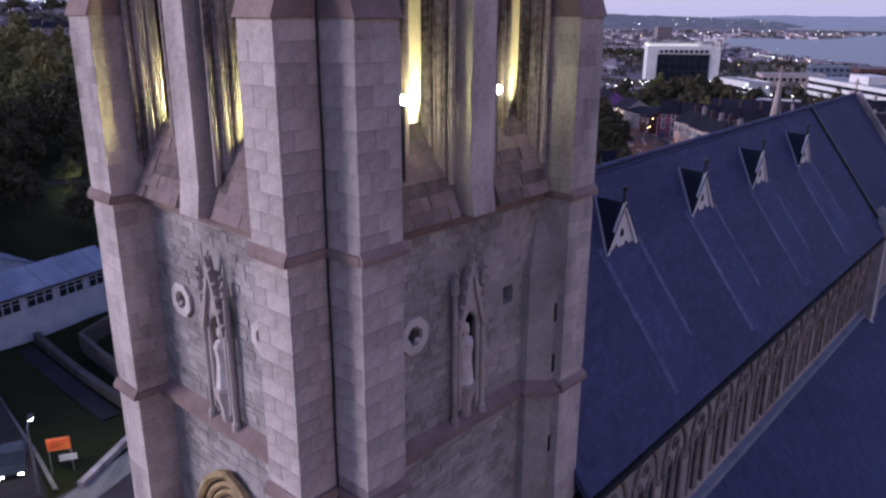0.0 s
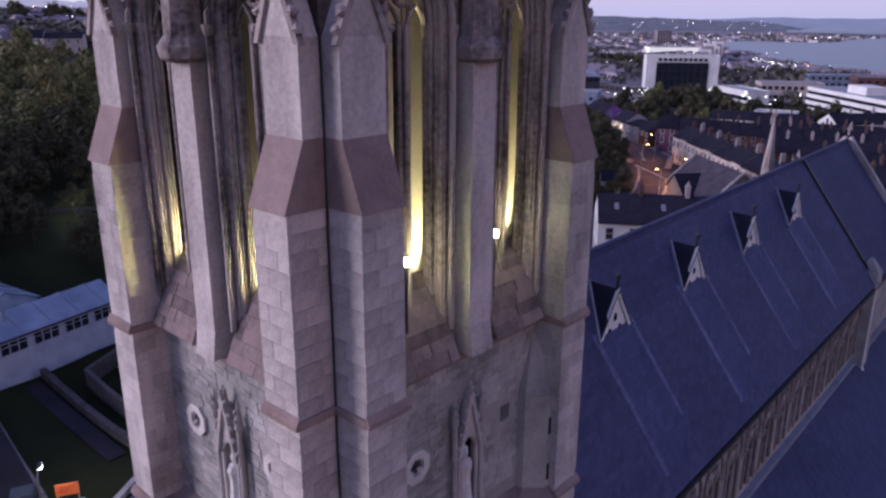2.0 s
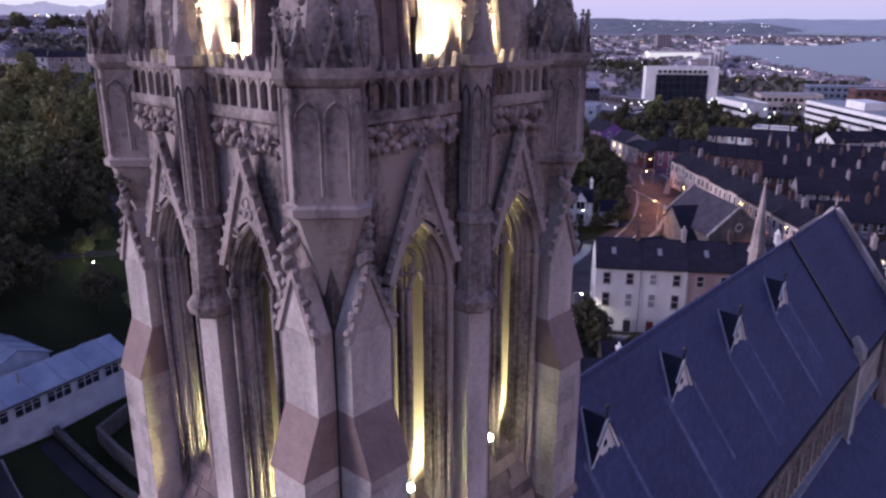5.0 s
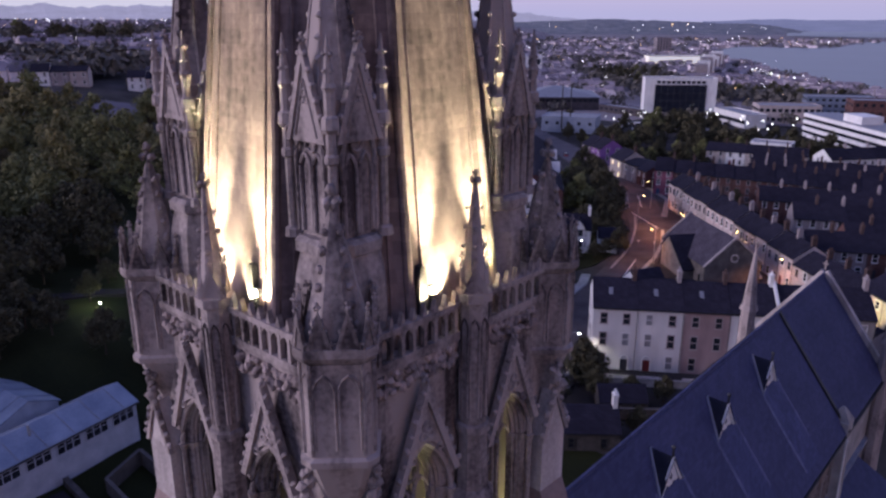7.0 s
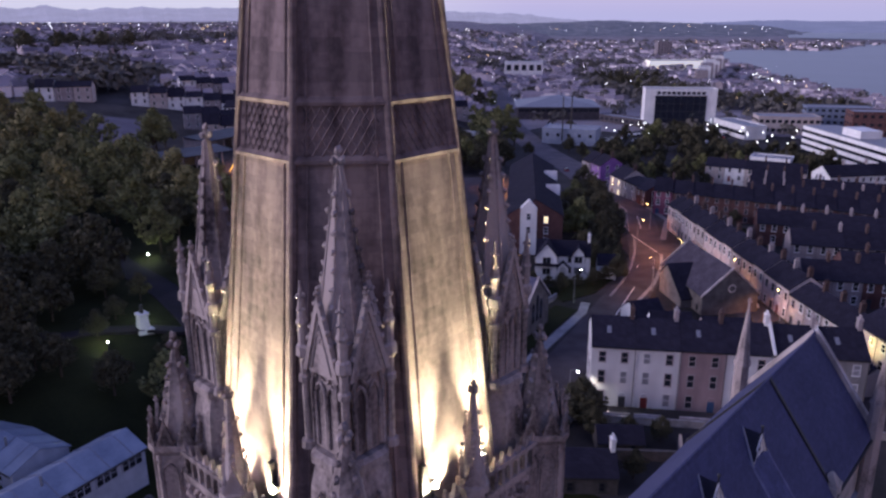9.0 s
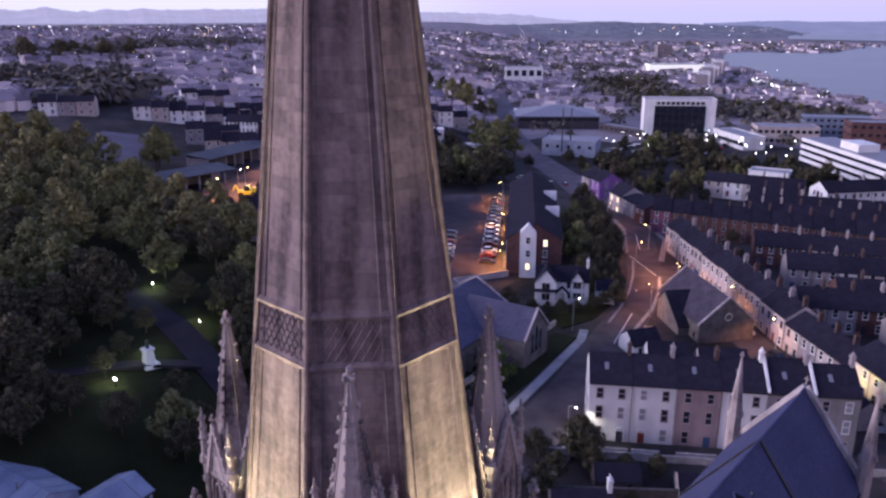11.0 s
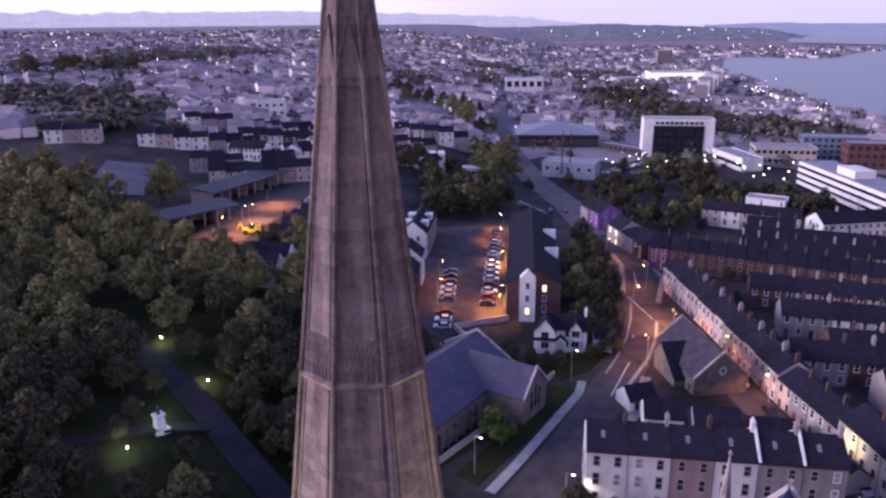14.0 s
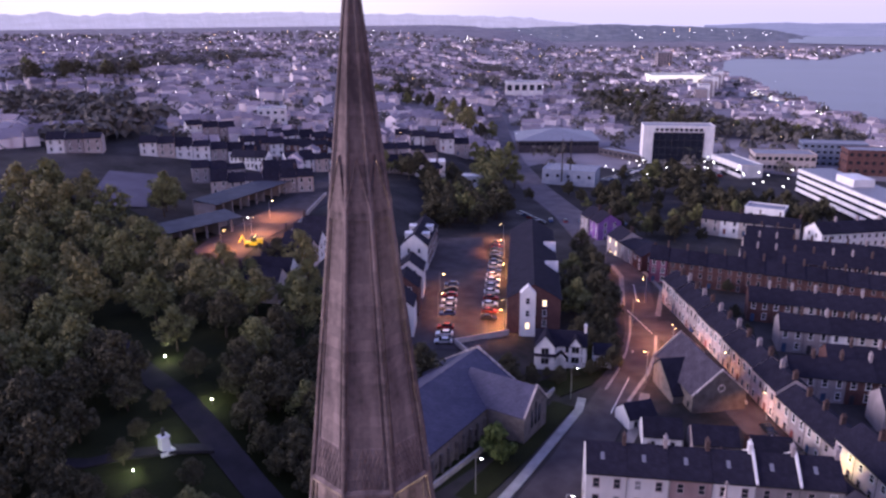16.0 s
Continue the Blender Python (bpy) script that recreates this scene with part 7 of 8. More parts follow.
# ---------------------------------------------------------------- street lamps
def street_lamp(x, y, h, angle, glow, label, arms=1, z=None):
    z = land(x, y) if z is None else z
    s = thing("street_lamp", label, "street lamp", "street lamps", m=Matrix.Translation((x, y, z)) @ Matrix.Rotation(radians(angle), 4, "Z"))
    bm = bmesh.new()
    add_frustum(bm, 0, 0, -0.5, h, 0.09, 0.05, 8)
    part("pole", bm, GALVANISED, s)
    for k in range(arms):
        d = 1 if k == 0 else -1
        bm = bmesh.new()
        add_tube(bm, [(0, 0, h - 0.1), (d * 0.5, 0, h + 0.15), (d * 1.0, 0, h + 0.15)], 0.04, 6)
        part("arm", bm, GALVANISED, s)
        bm = bmesh.new()
        add_box(bm, *sorted((d * 0.8, d * 1.45)), -0.15, 0.15, h + 0.08, h + 0.22)
        hd = part("lamp_head", bm, DARKMETAL, s)
        bm = bmesh.new()
        add_box(bm, *sorted((d * 0.9, d * 1.3)), -0.13, 0.13, h - 0.03, h + 0.075)
        part("lens", bm, glow, hd, "glowing lens")
    return s


ORANGE = make_glow("sodium_glow", (1.0, 0.55, 0.16), 26.0)
PALEGLOW = make_glow("white_lamp_glow", (1.0, 0.93, 0.80), 22.0)
for x, y, h, a, glow, arms in STREET:
    if h < 2:
        bl = thing("bollard_light", "low glowing park light beside the path", "park light", "park lights", m=Matrix.Translation((x, y, land(x, y))))
        bm = bmesh.new()
        add_frustum(bm, 0, 0, -0.4, h, 0.09, 0.08, 8)
        part("post", bm, DARKMETAL, bl)
        bm = bmesh.new()
        add_frustum(bm, 0, 0, h, h + 0.22, 0.11, 0.09, 8)
        part("lens", bm, PALEGLOW, bl, "glowing lens")
        continue
    street_lamp(x, y, h, a, ORANGE if glow and glow != 5 else PALEGLOW, "tall street lamp with a glowing orange lantern" if glow and glow != 5 else "tall street lamp with a white lantern", arms)

# orange sign by the church drive
sg = thing("notice_sign", "orange notice board on posts beside a white panel", "sign", m=along(-35.5, 2.5, 62, 0, 0) @ Matrix.Diagonal((0.78, 1, 0.8, 1)))
part("board", box(-1.0, 1.0, -0.05, 0.05, 2.3, 3.5), make_material("orange_board", (0.55, 0.10, 0.03), (0.75, 0.18, 0.06), 0.5, 1, 6, 0.0), sg, "orange board")
part("panel", box(-0.1, 1.4, -0.25, -0.18, 1.3, 1.9), WHITE, sg, "white panel")
for x in (-0.9, 0.9):
    part("post", box(x - 0.05, x + 0.05, 0.05, 0.13, -1, 3.5), GALVANISED, sg)
SIGNBAR = make_material("sign_bar", (0.4, 0.05, 0.02), (0.45, 0.06, 0.03), 0.5, 1, 4, 0)
for i in range(3):
    part("lettering_bar", box(-0.7, 0.7 - 0.3 * i, -0.06, -0.05, 3.15 - 0.25 * i, 3.25 - 0.25 * i), SIGNBAR, sg)

# lit monument in the park
mo = thing("park_monument", "pale stone monument lit by ground lamps", "monument", m=Matrix.Translation((-88.2, 32.9, land(-88.2, 32.9))))
bm = bmesh.new()
for z0, z1, r0, r1 in ((-1.5, 0.4, 1.2, 1.2), (0.4, 2.6, 0.75, 0.6), (2.6, 2.9, 0.8, 0.8)):
    add_frustum(bm, 0, 0, z0, z1, r0, r1, 4)
part("plinth", bm, STRIPW, mo)
bm = bmesh.new()
add_frustum(bm, 0, 0, 2.9, 4.2, 0.3, 0.2, 8)
part("urn", bm, DARKMETAL, mo)


# ---------------------------------------------------------------- trees
def leaf_card(vs, fs, p, s, rnd, out=None):
    a = Vector((rnd.gauss(0, 1), rnd.gauss(0, 1), rnd.gauss(0, 1))).normalized()
    if out is not None:
        a = (out + 0.55 * a).normalized()
    b = a.cross(Vector((rnd.gauss(0, 1), rnd.gauss(0, 1), rnd.gauss(0, 1)))).normalized()
    c = a.cross(b)
    i = len(vs)
    vs += [p - b * s, p - c * s * 0.55, p + b * s, p + c * s * 0.55 + a * 0.2 * s]
    fs.append((i, i + 1, i + 2, i + 3))


def tree_meshes(seed, height, spread, clumps, leaves, size, mat, conic=False):
    rnd = random.Random(seed)
    bm = bmesh.new()
    th = height * 0.35
    add_tube(bm, [(0, 0, -0.6), (0.08, 0, th * 0.5), (0, 0.1, th), (0.2, 0, height * 0.75)], [0.05 * height * 0.55, 0.04 * height * 0.5, 0.03 * height * 0.5, 0.02], 7)
    vs, fs = [], []
    for k in range(clumps):
        f = rnd.random()
        zc = height * (0.30 + 0.68 * f)
        width = spread * (math.sin(math.pi * min(1, 0.22 + 0.80 * f)) if not conic else (1.05 - f))
        ang, rad = rnd.uniform(0, 2 * math.pi), width * math.sqrt(rnd.uniform(0.1, 1.0)) * rnd.uniform(0.8, 1.1)
        c = Vector((rad * math.cos(ang), rad * math.sin(ang), zc))
        if k % 4 == 0:
            add_tube(bm, [(0, 0, th * rnd.uniform(0.7, 1.2)), (c.x * 0.5, c.y * 0.5, (th + zc) / 2), tuple(c)], [0.10, 0.06, 0.02], 5)
        cs = spread * rnd.uniform(0.20, 0.34)
        for _ in range(leaves):
            d = Vector((rnd.gauss(0, 1), rnd.gauss(0, 1), rnd.gauss(0, 0.8)))
            d = d.normalized() * cs * rnd.uniform(0.55, 1.05)
            leaf_card(vs, fs, c + d, size * rnd.uniform(0.6, 1.3), rnd, d.normalized())
    trunk = mesh_from("trunk", bm, BARK)
    me = bpy.data.meshes.new("crown")
    me.from_pydata([tuple(v) for v in vs], [], fs)
    me.materials.append(mat)
    return trunk, me


LEAF2 = make_material("autumn_leaves", (0.066, 0.064, 0.028), (0.215, 0.195, 0.085), 0.8, 1.5, 6, 0.3, 0.9)
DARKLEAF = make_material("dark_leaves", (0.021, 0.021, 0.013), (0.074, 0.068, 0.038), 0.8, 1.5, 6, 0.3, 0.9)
KIND = [tree_meshes(11, 12, 5.0, 54, 54, 0.37, LEAF), tree_meshes(12, 14, 5.4, 56, 54, 0.40, LEAF2), tree_meshes(13, 10, 4.4, 48, 50, 0.34, DARKLEAF), tree_meshes(14, 15, 6.0, 60, 56, 0.41, LEAF),
        tree_meshes(15, 11, 4.8, 52, 50, 0.36, DARKLEAF), tree_meshes(16, 13, 3.2, 46, 50, 0.34, DARKLEAF, True)]
TREELABEL = ["broad leafy tree in dusk shade", "tall tree with yellowing leaves", "dark rounded leafy tree at dusk", "large spreading leafy tree", "dark dense broadleaf tree at dusk", "dark pointed evergreen tree"]


FARTREES = []


def tree(x, y, k, scale=1.0, z=None, group="park trees"):
    if math.hypot(x - 16, y + 14) > 265 or (x < -190 and y < 98):
        FARTREES.append((x, y, k, scale))
        return
    t = thing("tree", TREELABEL[k], "tree", group, m=Matrix.Translation((x, y, land(x, y) if z is None else z)) @ Matrix.Rotation(x * 1.7 + y, 4, "Z") @ Matrix.Diagonal((scale, scale, scale * (0.92 + 0.16 * ((x * 7.3) % 1)), 1)))
    put("trunk", KIND[k][0], t, Matrix())
    put("crown", KIND[k][1], t, Matrix())


def near_line(x, y, pts, d):
    p = Vector((x, y))
    for (x0, y0), (x1, y1) in zip(pts, pts[1:]):
        a, b = Vector((x0, y0)), Vector((x1, y1))
        f = max(0, min(1, (p - a).dot(b - a) / (b - a).length_squared))
        if (p - a.lerp(b, f)).length < d:
            return True
    return False


AVENUE = [(-135, 46), (-118.5, 43.5), (-84, 41.3), (-61, 40.5), (-50, 34)]
rnd = random.Random(21)
spots = []
tries = 0
while len(spots) < 215 and tries < 9000:
    tries += 1
    x, y = rnd.uniform(-245, -58), rnd.uniform(-55, 98)
    if near_line(x, y, [(-156, 86), (-178, 102), (-196, 136)], 15) or near_line(x, y, AVENUE, 6.0) or near_line(x, y, [(-102, 13), (-92, 22), (-86, 40)], 4):
        continue
    if (-101 < x < -78 and 18 < y < 38) or (x > -84 and -26 < y < 27) or (x < -152 and y > 78) or (x > -80 and y > 54) or (-119 < x < -102 and 46 < y < 60) or (x > -100 and y > 92) or (x > -75 and y < -20):
        continue
    if any((x - a) ** 2 + (y - b) ** 2 < 44 for a, b in spots):
        continue
    spots.append((x, y))
for i, (x, y) in enumerate(spots):
    # trees west of x = -118 take paler leaf kinds, the rest mostly dark
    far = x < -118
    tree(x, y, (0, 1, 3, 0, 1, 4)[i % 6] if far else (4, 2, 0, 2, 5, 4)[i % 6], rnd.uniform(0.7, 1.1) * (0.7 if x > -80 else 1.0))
for x, y, k, s in ((-80, 3, 2, 0.7), (-79, 11, 4, 0.7), (-81, 18, 2, 0.55), (-82, -5, 4, 0.8), (-85, -13, 2, 0.8), (-88, 8, 4, 0.8), (-88, 15, 2, 0.6), (-87, 0, 4, 0.8), (-78, -12, 2, 0.6), (-227, 108, 3, 0.95), (-230, 113, 0, 0.9), (-221, 104, 3, 0.85), (-214, 84, 3, 1.0), (-236, 86, 1, 1.0), (-205, 76, 0, 1.0), (-246, 78, 3, 1.1), (-226, 76, 1, 1.0), (-106, 49, 2, 0.6), (-101, 56, 4, 0.8), (-94, 63, 2, 0.9), (-100, 64, 4, 0.9), (-82, 47.5, 4, 0.6), (-77, 46.5, 2, 0.5), (-106, 62, 0, 0.8), (-86, 66, 4, 0.8), (-76, 66, 2, 0.8), (-61, 47, 2, 0.5), (-58, 50, 4, 0.5), (-88, 26, 4, 0.4), (-93, 31, 2, 0.4), (-108, 37, 4, 0.6), (-98, 37.5, 2, 0.45), (-88, 48.5, 2, 0.75), (-91.5, 57, 4, 0.9), (-85, 59, 0, 0.8), (-75, 50, 4, 0.8), (-70, 48, 2, 0.7), (-64, 47, 4, 0.7), (-80, 52, 2, 0.8), (-79, 61, 4, 0.8), (-72, 57, 0, 0.7), (-66, 54, 2, 0.6), (-97, 52, 2, 0.7), (-68, 63, 4, 0.7),
                   (-109, 21, 4, 1.0), (-110, 29, 2, 1.0), (-96, 12, 4, 0.9), (-84, 16, 2, 0.6), (-75, 22, 4, 0.55), (-68, 27, 2, 0.6), (-63, 32, 4, 0.5), (-117, 36, 4, 0.9), (-103, 34, 2, 0.7), (-99, 24, 4, 0.7), (-72, 32, 2, 0.5), (-80, 33, 4, 0.45), (-103, 7, 0, 1.0), (-92, 4, 2, 0.8)):
    tree(x, y, k, s)
for x, y, k, s in ((-72, 139, 2, 0.9), (-77, 147, 4, 1.0), (-83, 155, 2, 1.0), (-79, 140, 0, 0.9), (-88, 163, 4, 1.0), (-94, 171, 2, 1.0), (-86, 150, 4, 1.0), (-100, 180, 2, 0.9), (-93, 160, 0, 0.9), (-70, 129, 4, 0.7), (-107, 187, 4, 0.9),
                   (-66, 127, 2, 0.55), (-61, 128, 2, 0.5), (-57, 121, 4, 0.5), (-73, 104, 4, 0.5), (-66, 103, 2, 0.45), (-62, 107, 4, 0.4), (-69, 100, 2, 0.5), (-64, 96, 4, 0.5), (-68.5, 106.5, 4, 0.28), (-66, 108.5, 2, 0.26), (-63.5, 110.0, 4, 0.28), (-61.5, 112.5, 2, 0.3), (-59.5, 115.5, 4, 0.34), (-59.0, 119.0, 2, 0.36), (-61.0, 123.5, 4, 0.45), (-63.5, 127.5, 2, 0.5), (-66.5, 134.0, 4, 0.6), (-71.0, 143.0, 2, 0.7), (-75.5, 151.0, 4, 0.75)):
    tree(x, y, k, s, group="roadside trees")
for x, y, k, s in ((-193, 248, 0, 1.15), (-213, 276, 3, 1.25), (-220, 271, 0, 1.2), (-207, 283, 0, 1.1), (-201, 256, 0, 1.1), (-186, 240, 2, 1.0), (-210, 266, 3, 1.0), (-183, 226, 2, 0.9), (-174, 214, 4, 0.9), (-196, 226, 4, 0.9), (-207, 240, 2, 1.0), (-166, 206, 2, 0.9), (-186, 210, 4, 1.0), (-176, 200, 2, 0.9), (-199, 213, 4, 0.9),
                   (-158, 196, 2, 0.9), (-220, 250, 4, 1.0), (-212, 225, 2, 0.9), (-140, 330, 2, 1.2), (-132, 322, 4, 1.2), (-128, 332, 2, 1.2), (-145, 322, 4, 1.0), (-92, 312, 2, 1.1), (-84, 308, 4, 1.1), (-99, 306, 4, 1.0), (-77, 300, 2, 0.9),
                   (-142, 270, 4, 0.9), (-150, 276, 2, 0.9), (-134, 262, 4, 0.8), (-160, 340, 0, 1.0), (-150, 345, 4, 1.0), (-172, 330, 2, 0.9), (-205, 330, 4, 0.8), (-118, 258, 2, 0.8)):
    tree(x, y, k, s, group="town trees")
mrnd = random.Random(8)
for i in range(46):
    f, q = mrnd.random(), mrnd.random()
    x, y = -168 - 40 * q + 8 * f, 176 + 40 * f + 46 * q
    if not near_line(x, y, ROAD_MAIN, 11):
        tree(x, y, (2, 4, 4, 2, 0)[i % 5], mrnd.uniform(0.7, 1.05), group="town trees")
for i in range(64):
    x, y = mrnd.uniform(-185, -92), mrnd.uniform(228, 322)
    if near_line(x, y, ROAD_MAIN, 10) or y < 205 - 0.45 * (x + 92) or near_line(x, y, [(-190, 340), (-135, 385)], 14) or near_line(x, y, [(-203, 301), (-178, 311)], 14):
        continue
    tree(x, y, (2, 4, 0, 2)[i % 4], mrnd.uniform(0.4, 0.75), group="town trees")
for x, y, n, rad, k, sc in ((-335, 645, 9, 34, 4, 1.1), (-272, 578, 9, 32, 2, 1.1), (-227, 523, 8, 26, 4, 1.1), (-408, 742, 9, 40, 2, 1.2), (-180, 541, 6, 24, 4, 1.0), (-143, 534, 5, 22, 2, 1.0), (-314, 378, 5, 16, 1, 1.2), (-249, 317, 5, 14, 0, 1.1),
                            (-223, 223, 5, 12, 4, 1.0), (-117, 298, 3, 6, 4, 1.0), (-102, 297, 3, 6, 2, 1.1), (-73, 302, 3, 7, 4, 1.0), (-106, 245, 4, 9, 2, 0.9), (-437, 423, 6, 20, 4, 1.0), (-361, 415, 5, 18, 5, 1.0), (-405, 424, 5, 18, 2, 1.0), (-640, 252, 10, 50, 4, 1.4), (-150, 300, 5, 18, 4, 0.8), (-160, 355, 5, 16, 2, 0.8)):
    for i in range(n):
        a, q = 2.4 * i + x, rad * math.sqrt((i + 0.5) / n)
        tree(x + q * math.cos(a), y + q * math.sin(a), k if i % 3 else (2, 0, 4)[i % 2], sc * (0.85 + 0.3 * ((i * 0.37) % 1)), group="town trees")
def wood_mesh():
    """All trees too far off to tell apart, joined: a short trunk and a crown of leaf clumps each."""
    wrnd = random.Random(31)
    small = [tree_meshes(41 + k, h, r, 40, 22, 0.62, BARK, k == 5) for k, (h, r) in enumerate(((12, 5.0), (14, 5.4), (10, 4.4), (15, 6.0), (11, 4.8), (13, 3.2)))]
    flat = []
    for trunk, crown in small:
        pair = []
        for me in (trunk, crown):
            co = np.empty(len(me.vertices) * 3, np.float32)
            me.vertices.foreach_get("co", co)
            pair.append((co.reshape(-1, 3), [tuple(p.vertices) for p in me.polygons]))
        flat.append(pair)
    vv, ff, mi, base = [], [], [], 0
    for x, y, k, sc in FARTREES:
        a = wrnd.uniform(0, 6.28)
        c, s = math.cos(a) * sc, math.sin(a) * sc
        for part_i, (co, faces) in enumerate(flat[k]):
            q = co @ np.array(((c, s, 0), (-s, c, 0), (0, 0, sc))) + np.array((x, y, land(x, y)))
            vv.append(q)
            ff += [tuple(i + base for i in f) for f in faces]
            mi += [0 if part_i == 0 else (1, 2, 3, 1, 3, 3)[k]] * len(faces)
            base += len(co)
    me = bpy.data.meshes.new("distant_trees")
    me.from_pydata(np.concatenate(vv), [], ff)
    for m in (BARK, LEAF, LEAF2, DARKLEAF):
        me.materials.append(m)
    me.polygons.foreach_set("material_index", mi)
    tagged(new("distant_trees", me), "dark leafy trees through the town and hill", "trees", kind="stuff")


wood_mesh()
tree(-31.6, 66.8, 2, 0.72, -1.0, "roadside trees")
tree(-30.5, 67.0, 4, 0.55, -1.0, "roadside trees")
tree(-36.0, 62.0, 4, 0.5, -1.0, "roadside trees")
for x, y, k, sc in ((-31.5, 61.0, 2, 0.4), (-28.0, 64.5, 4, 0.4), (-24.5, 67.2, 2, 0.35), (-21, 69.5, 4, 0.32), (-30.5, 56.0, 4, 0.45), (-14, 72, 2, 0.3), (-33.5, 53.0, 2, 0.5), (-19.5, 59.5, 4, 0.35)):
    tree(x, y, k, sc, group="roadside trees")
for x, y, k, sc in ((-24, 128, 2, 0.4), (-32, 146, 4, 0.4), (-42, 158, 2, 0.4), (-12, 124, 4, 0.35), (-20, 142, 2, 0.4), (-4, 132, 4, 0.4), (-36, 176, 2, 0.4), (-50, 171, 4, 0.35), (-8, 148, 2, 0.4), (4, 118, 4, 0.4), (-27, 168, 2, 0.4), (-60, 190, 4, 0.4)):
    tree(x, y, k, sc, group="garden trees")
bush = tree_meshes(30, 5.2, 2.5, 40, 60, 0.24, make_material("clipped_bush_leaves", (0.035, 0.055, 0.012), (0.10, 0.13, 0.035), 0.8, 1.0, 6, 0.3, 0.8))
b = thing("round_bush", "round clipped green bush lit by a lamp", "bush", m=Matrix.Translation((-54.4, 76.3, -0.8)) @ Matrix.Scale(1.42, 4))
put("trunk", bush[0], b, Matrix())
put("foliage", bush[1], b, Matrix())

# ---------------------------------------------------------------- houses on the western hill
LEFTCOL = [WHITE, WHITE, CREAM, GREYWALL, BRICK, GREYWALL]
for r, (dist, off, n, step_w) in enumerate(((292, -20, 9, 6.5), (312, -70, 12, 7), (335, 10, 12, 6.5), (352, -90, 12, 7.5), (372, -10, 14, 7), (398, -60, 14, 8))):
    rnd = random.Random(50 + r)
    for i in range(n):
        lateral = off + i * step_w
        x, y = 16 - 0.83 * dist + 0.557 * lateral, -14 + 0.557 * dist + 0.83 * lateral
        if rnd.random() < 0.12 or lateral < -30 and dist < 335 or lateral < -42 and dist > 360:
            continue
        wall = LEFTCOL[rnd.randrange(6)]
        ang = 56 + 6 * (r % 3)
        house(along(x, y, ang, 0, 0), step_w - 0.2, 7.5, 5.2 + rnd.uniform(0, 1.4), 7.8 + rnd.uniform(0, 1.4), wall, {"red_brick": "red brick hillside house", "grey_render": "grey rendered hillside house", "cream_render": "cream rendered hillside house", "white_render": "white rendered hillside house"}[wall.name], "house", "hillside houses", 2, 2, None, rnd.choice(("brick", "grey", None)), ("dark",), None, r < 2, False, 600 + 20 * r + i, plain=True)
for i in range(3):
    house(along(-277, 165.6, 33.5, i, 5.6, land(-272, 169)), 5.6, 7.5, 5.4, 8.0, WHITE, "white rendered terrace house on the hill street", "house", "hill street terrace", 2, 3, 0, "brick", ("dark",), None, True, False, 790 + i, plain=True)
block(along(-352, 232, 52, 0, 0, 16.0), 16, 12, 8.5, WHITE, "white flat-roofed hall on the hill", "hall", 2, 4)
block(along(-242.9, 226.7, 45.5, 0, 0, 3.4), 29.6, 9, 4.0, STRIPW, "long low building with a white roof", "hall", 1, 8, base=-12, roof=WHITE)
block(along(-221.4, 255.1, 51.0, 0, 0, -5.0), 14, 8, 4.0, STRIPW, "low hall with a pale flat roof", "hall", 1, 4, base=-6, roof=WHITE)
for i in range(5):
    house(along(-292, 282, 46, i, 8.5), 8.5, 8, 6.4, 9.2, WHITE if i % 2 else GREYWALL, "pale rendered semi-detached house", "house", "", 2, 2, 0, "brick", ("dark",), None, False, False, 760 + i, plain=True)

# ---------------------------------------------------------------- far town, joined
# pale base colours hold the distance haze over the far houses
FARWALL = make_material("hazed_house_walls", (0.24, 0.205, 0.22), (0.80, 0.72, 0.74), 0.85, 30, 0.5, 0.0, 1.0)
FARROOF = make_material("hazed_house_roofs", (0.125, 0.105, 0.125), (0.29, 0.245, 0.275), 0.8, 30, 0.5, 0.0, 1.0)
rnd = random.Random(77)
walls, roofs, lights, woods, wf = [], [], [], [], []
wfaces, rfaces = [], []


def in_water(x, y):
    return y > 640 and (x > -120 - 0.66 * (y - 668) and y < 1640 and x > -640 or y > 1560 and x > -470)


def far_house(x, y, z, w, d, h, r, ang):
    c, s = math.cos(ang), math.sin(ang)

    def at(a, b, q):
        return (x + c * a - s * b, y + s * a + c * b, z + q)
    i = len(walls)
    walls.extend([at(a, b, q) for q in (-2, h) for a, b in ((0, 0), (w, 0), (w, d), (0, d))] + [at(0, d / 2, r), at(w, d / 2, r)])
    wfaces.extend([(i, i + 1, i + 5, i + 4), (i + 1, i + 2, i + 6, i + 9, i + 5), (i + 2, i + 3, i + 7, i + 6), (i + 3, i, i + 4, i + 8, i + 7)])
    j = len(roofs)
    roofs.extend([at(-0.2, -0.3, h - 0.1), at(w + 0.2, -0.3, h - 0.1), at(w + 0.2, d / 2, r + 0.1), at(-0.2, d / 2, r + 0.1), at(-0.2, d + 0.3, h - 0.1), at(w + 0.2, d + 0.3, h - 0.1)])
    rfaces.extend([(j, j + 1, j + 2, j + 3), (j + 3, j + 2, j + 5, j + 4)])


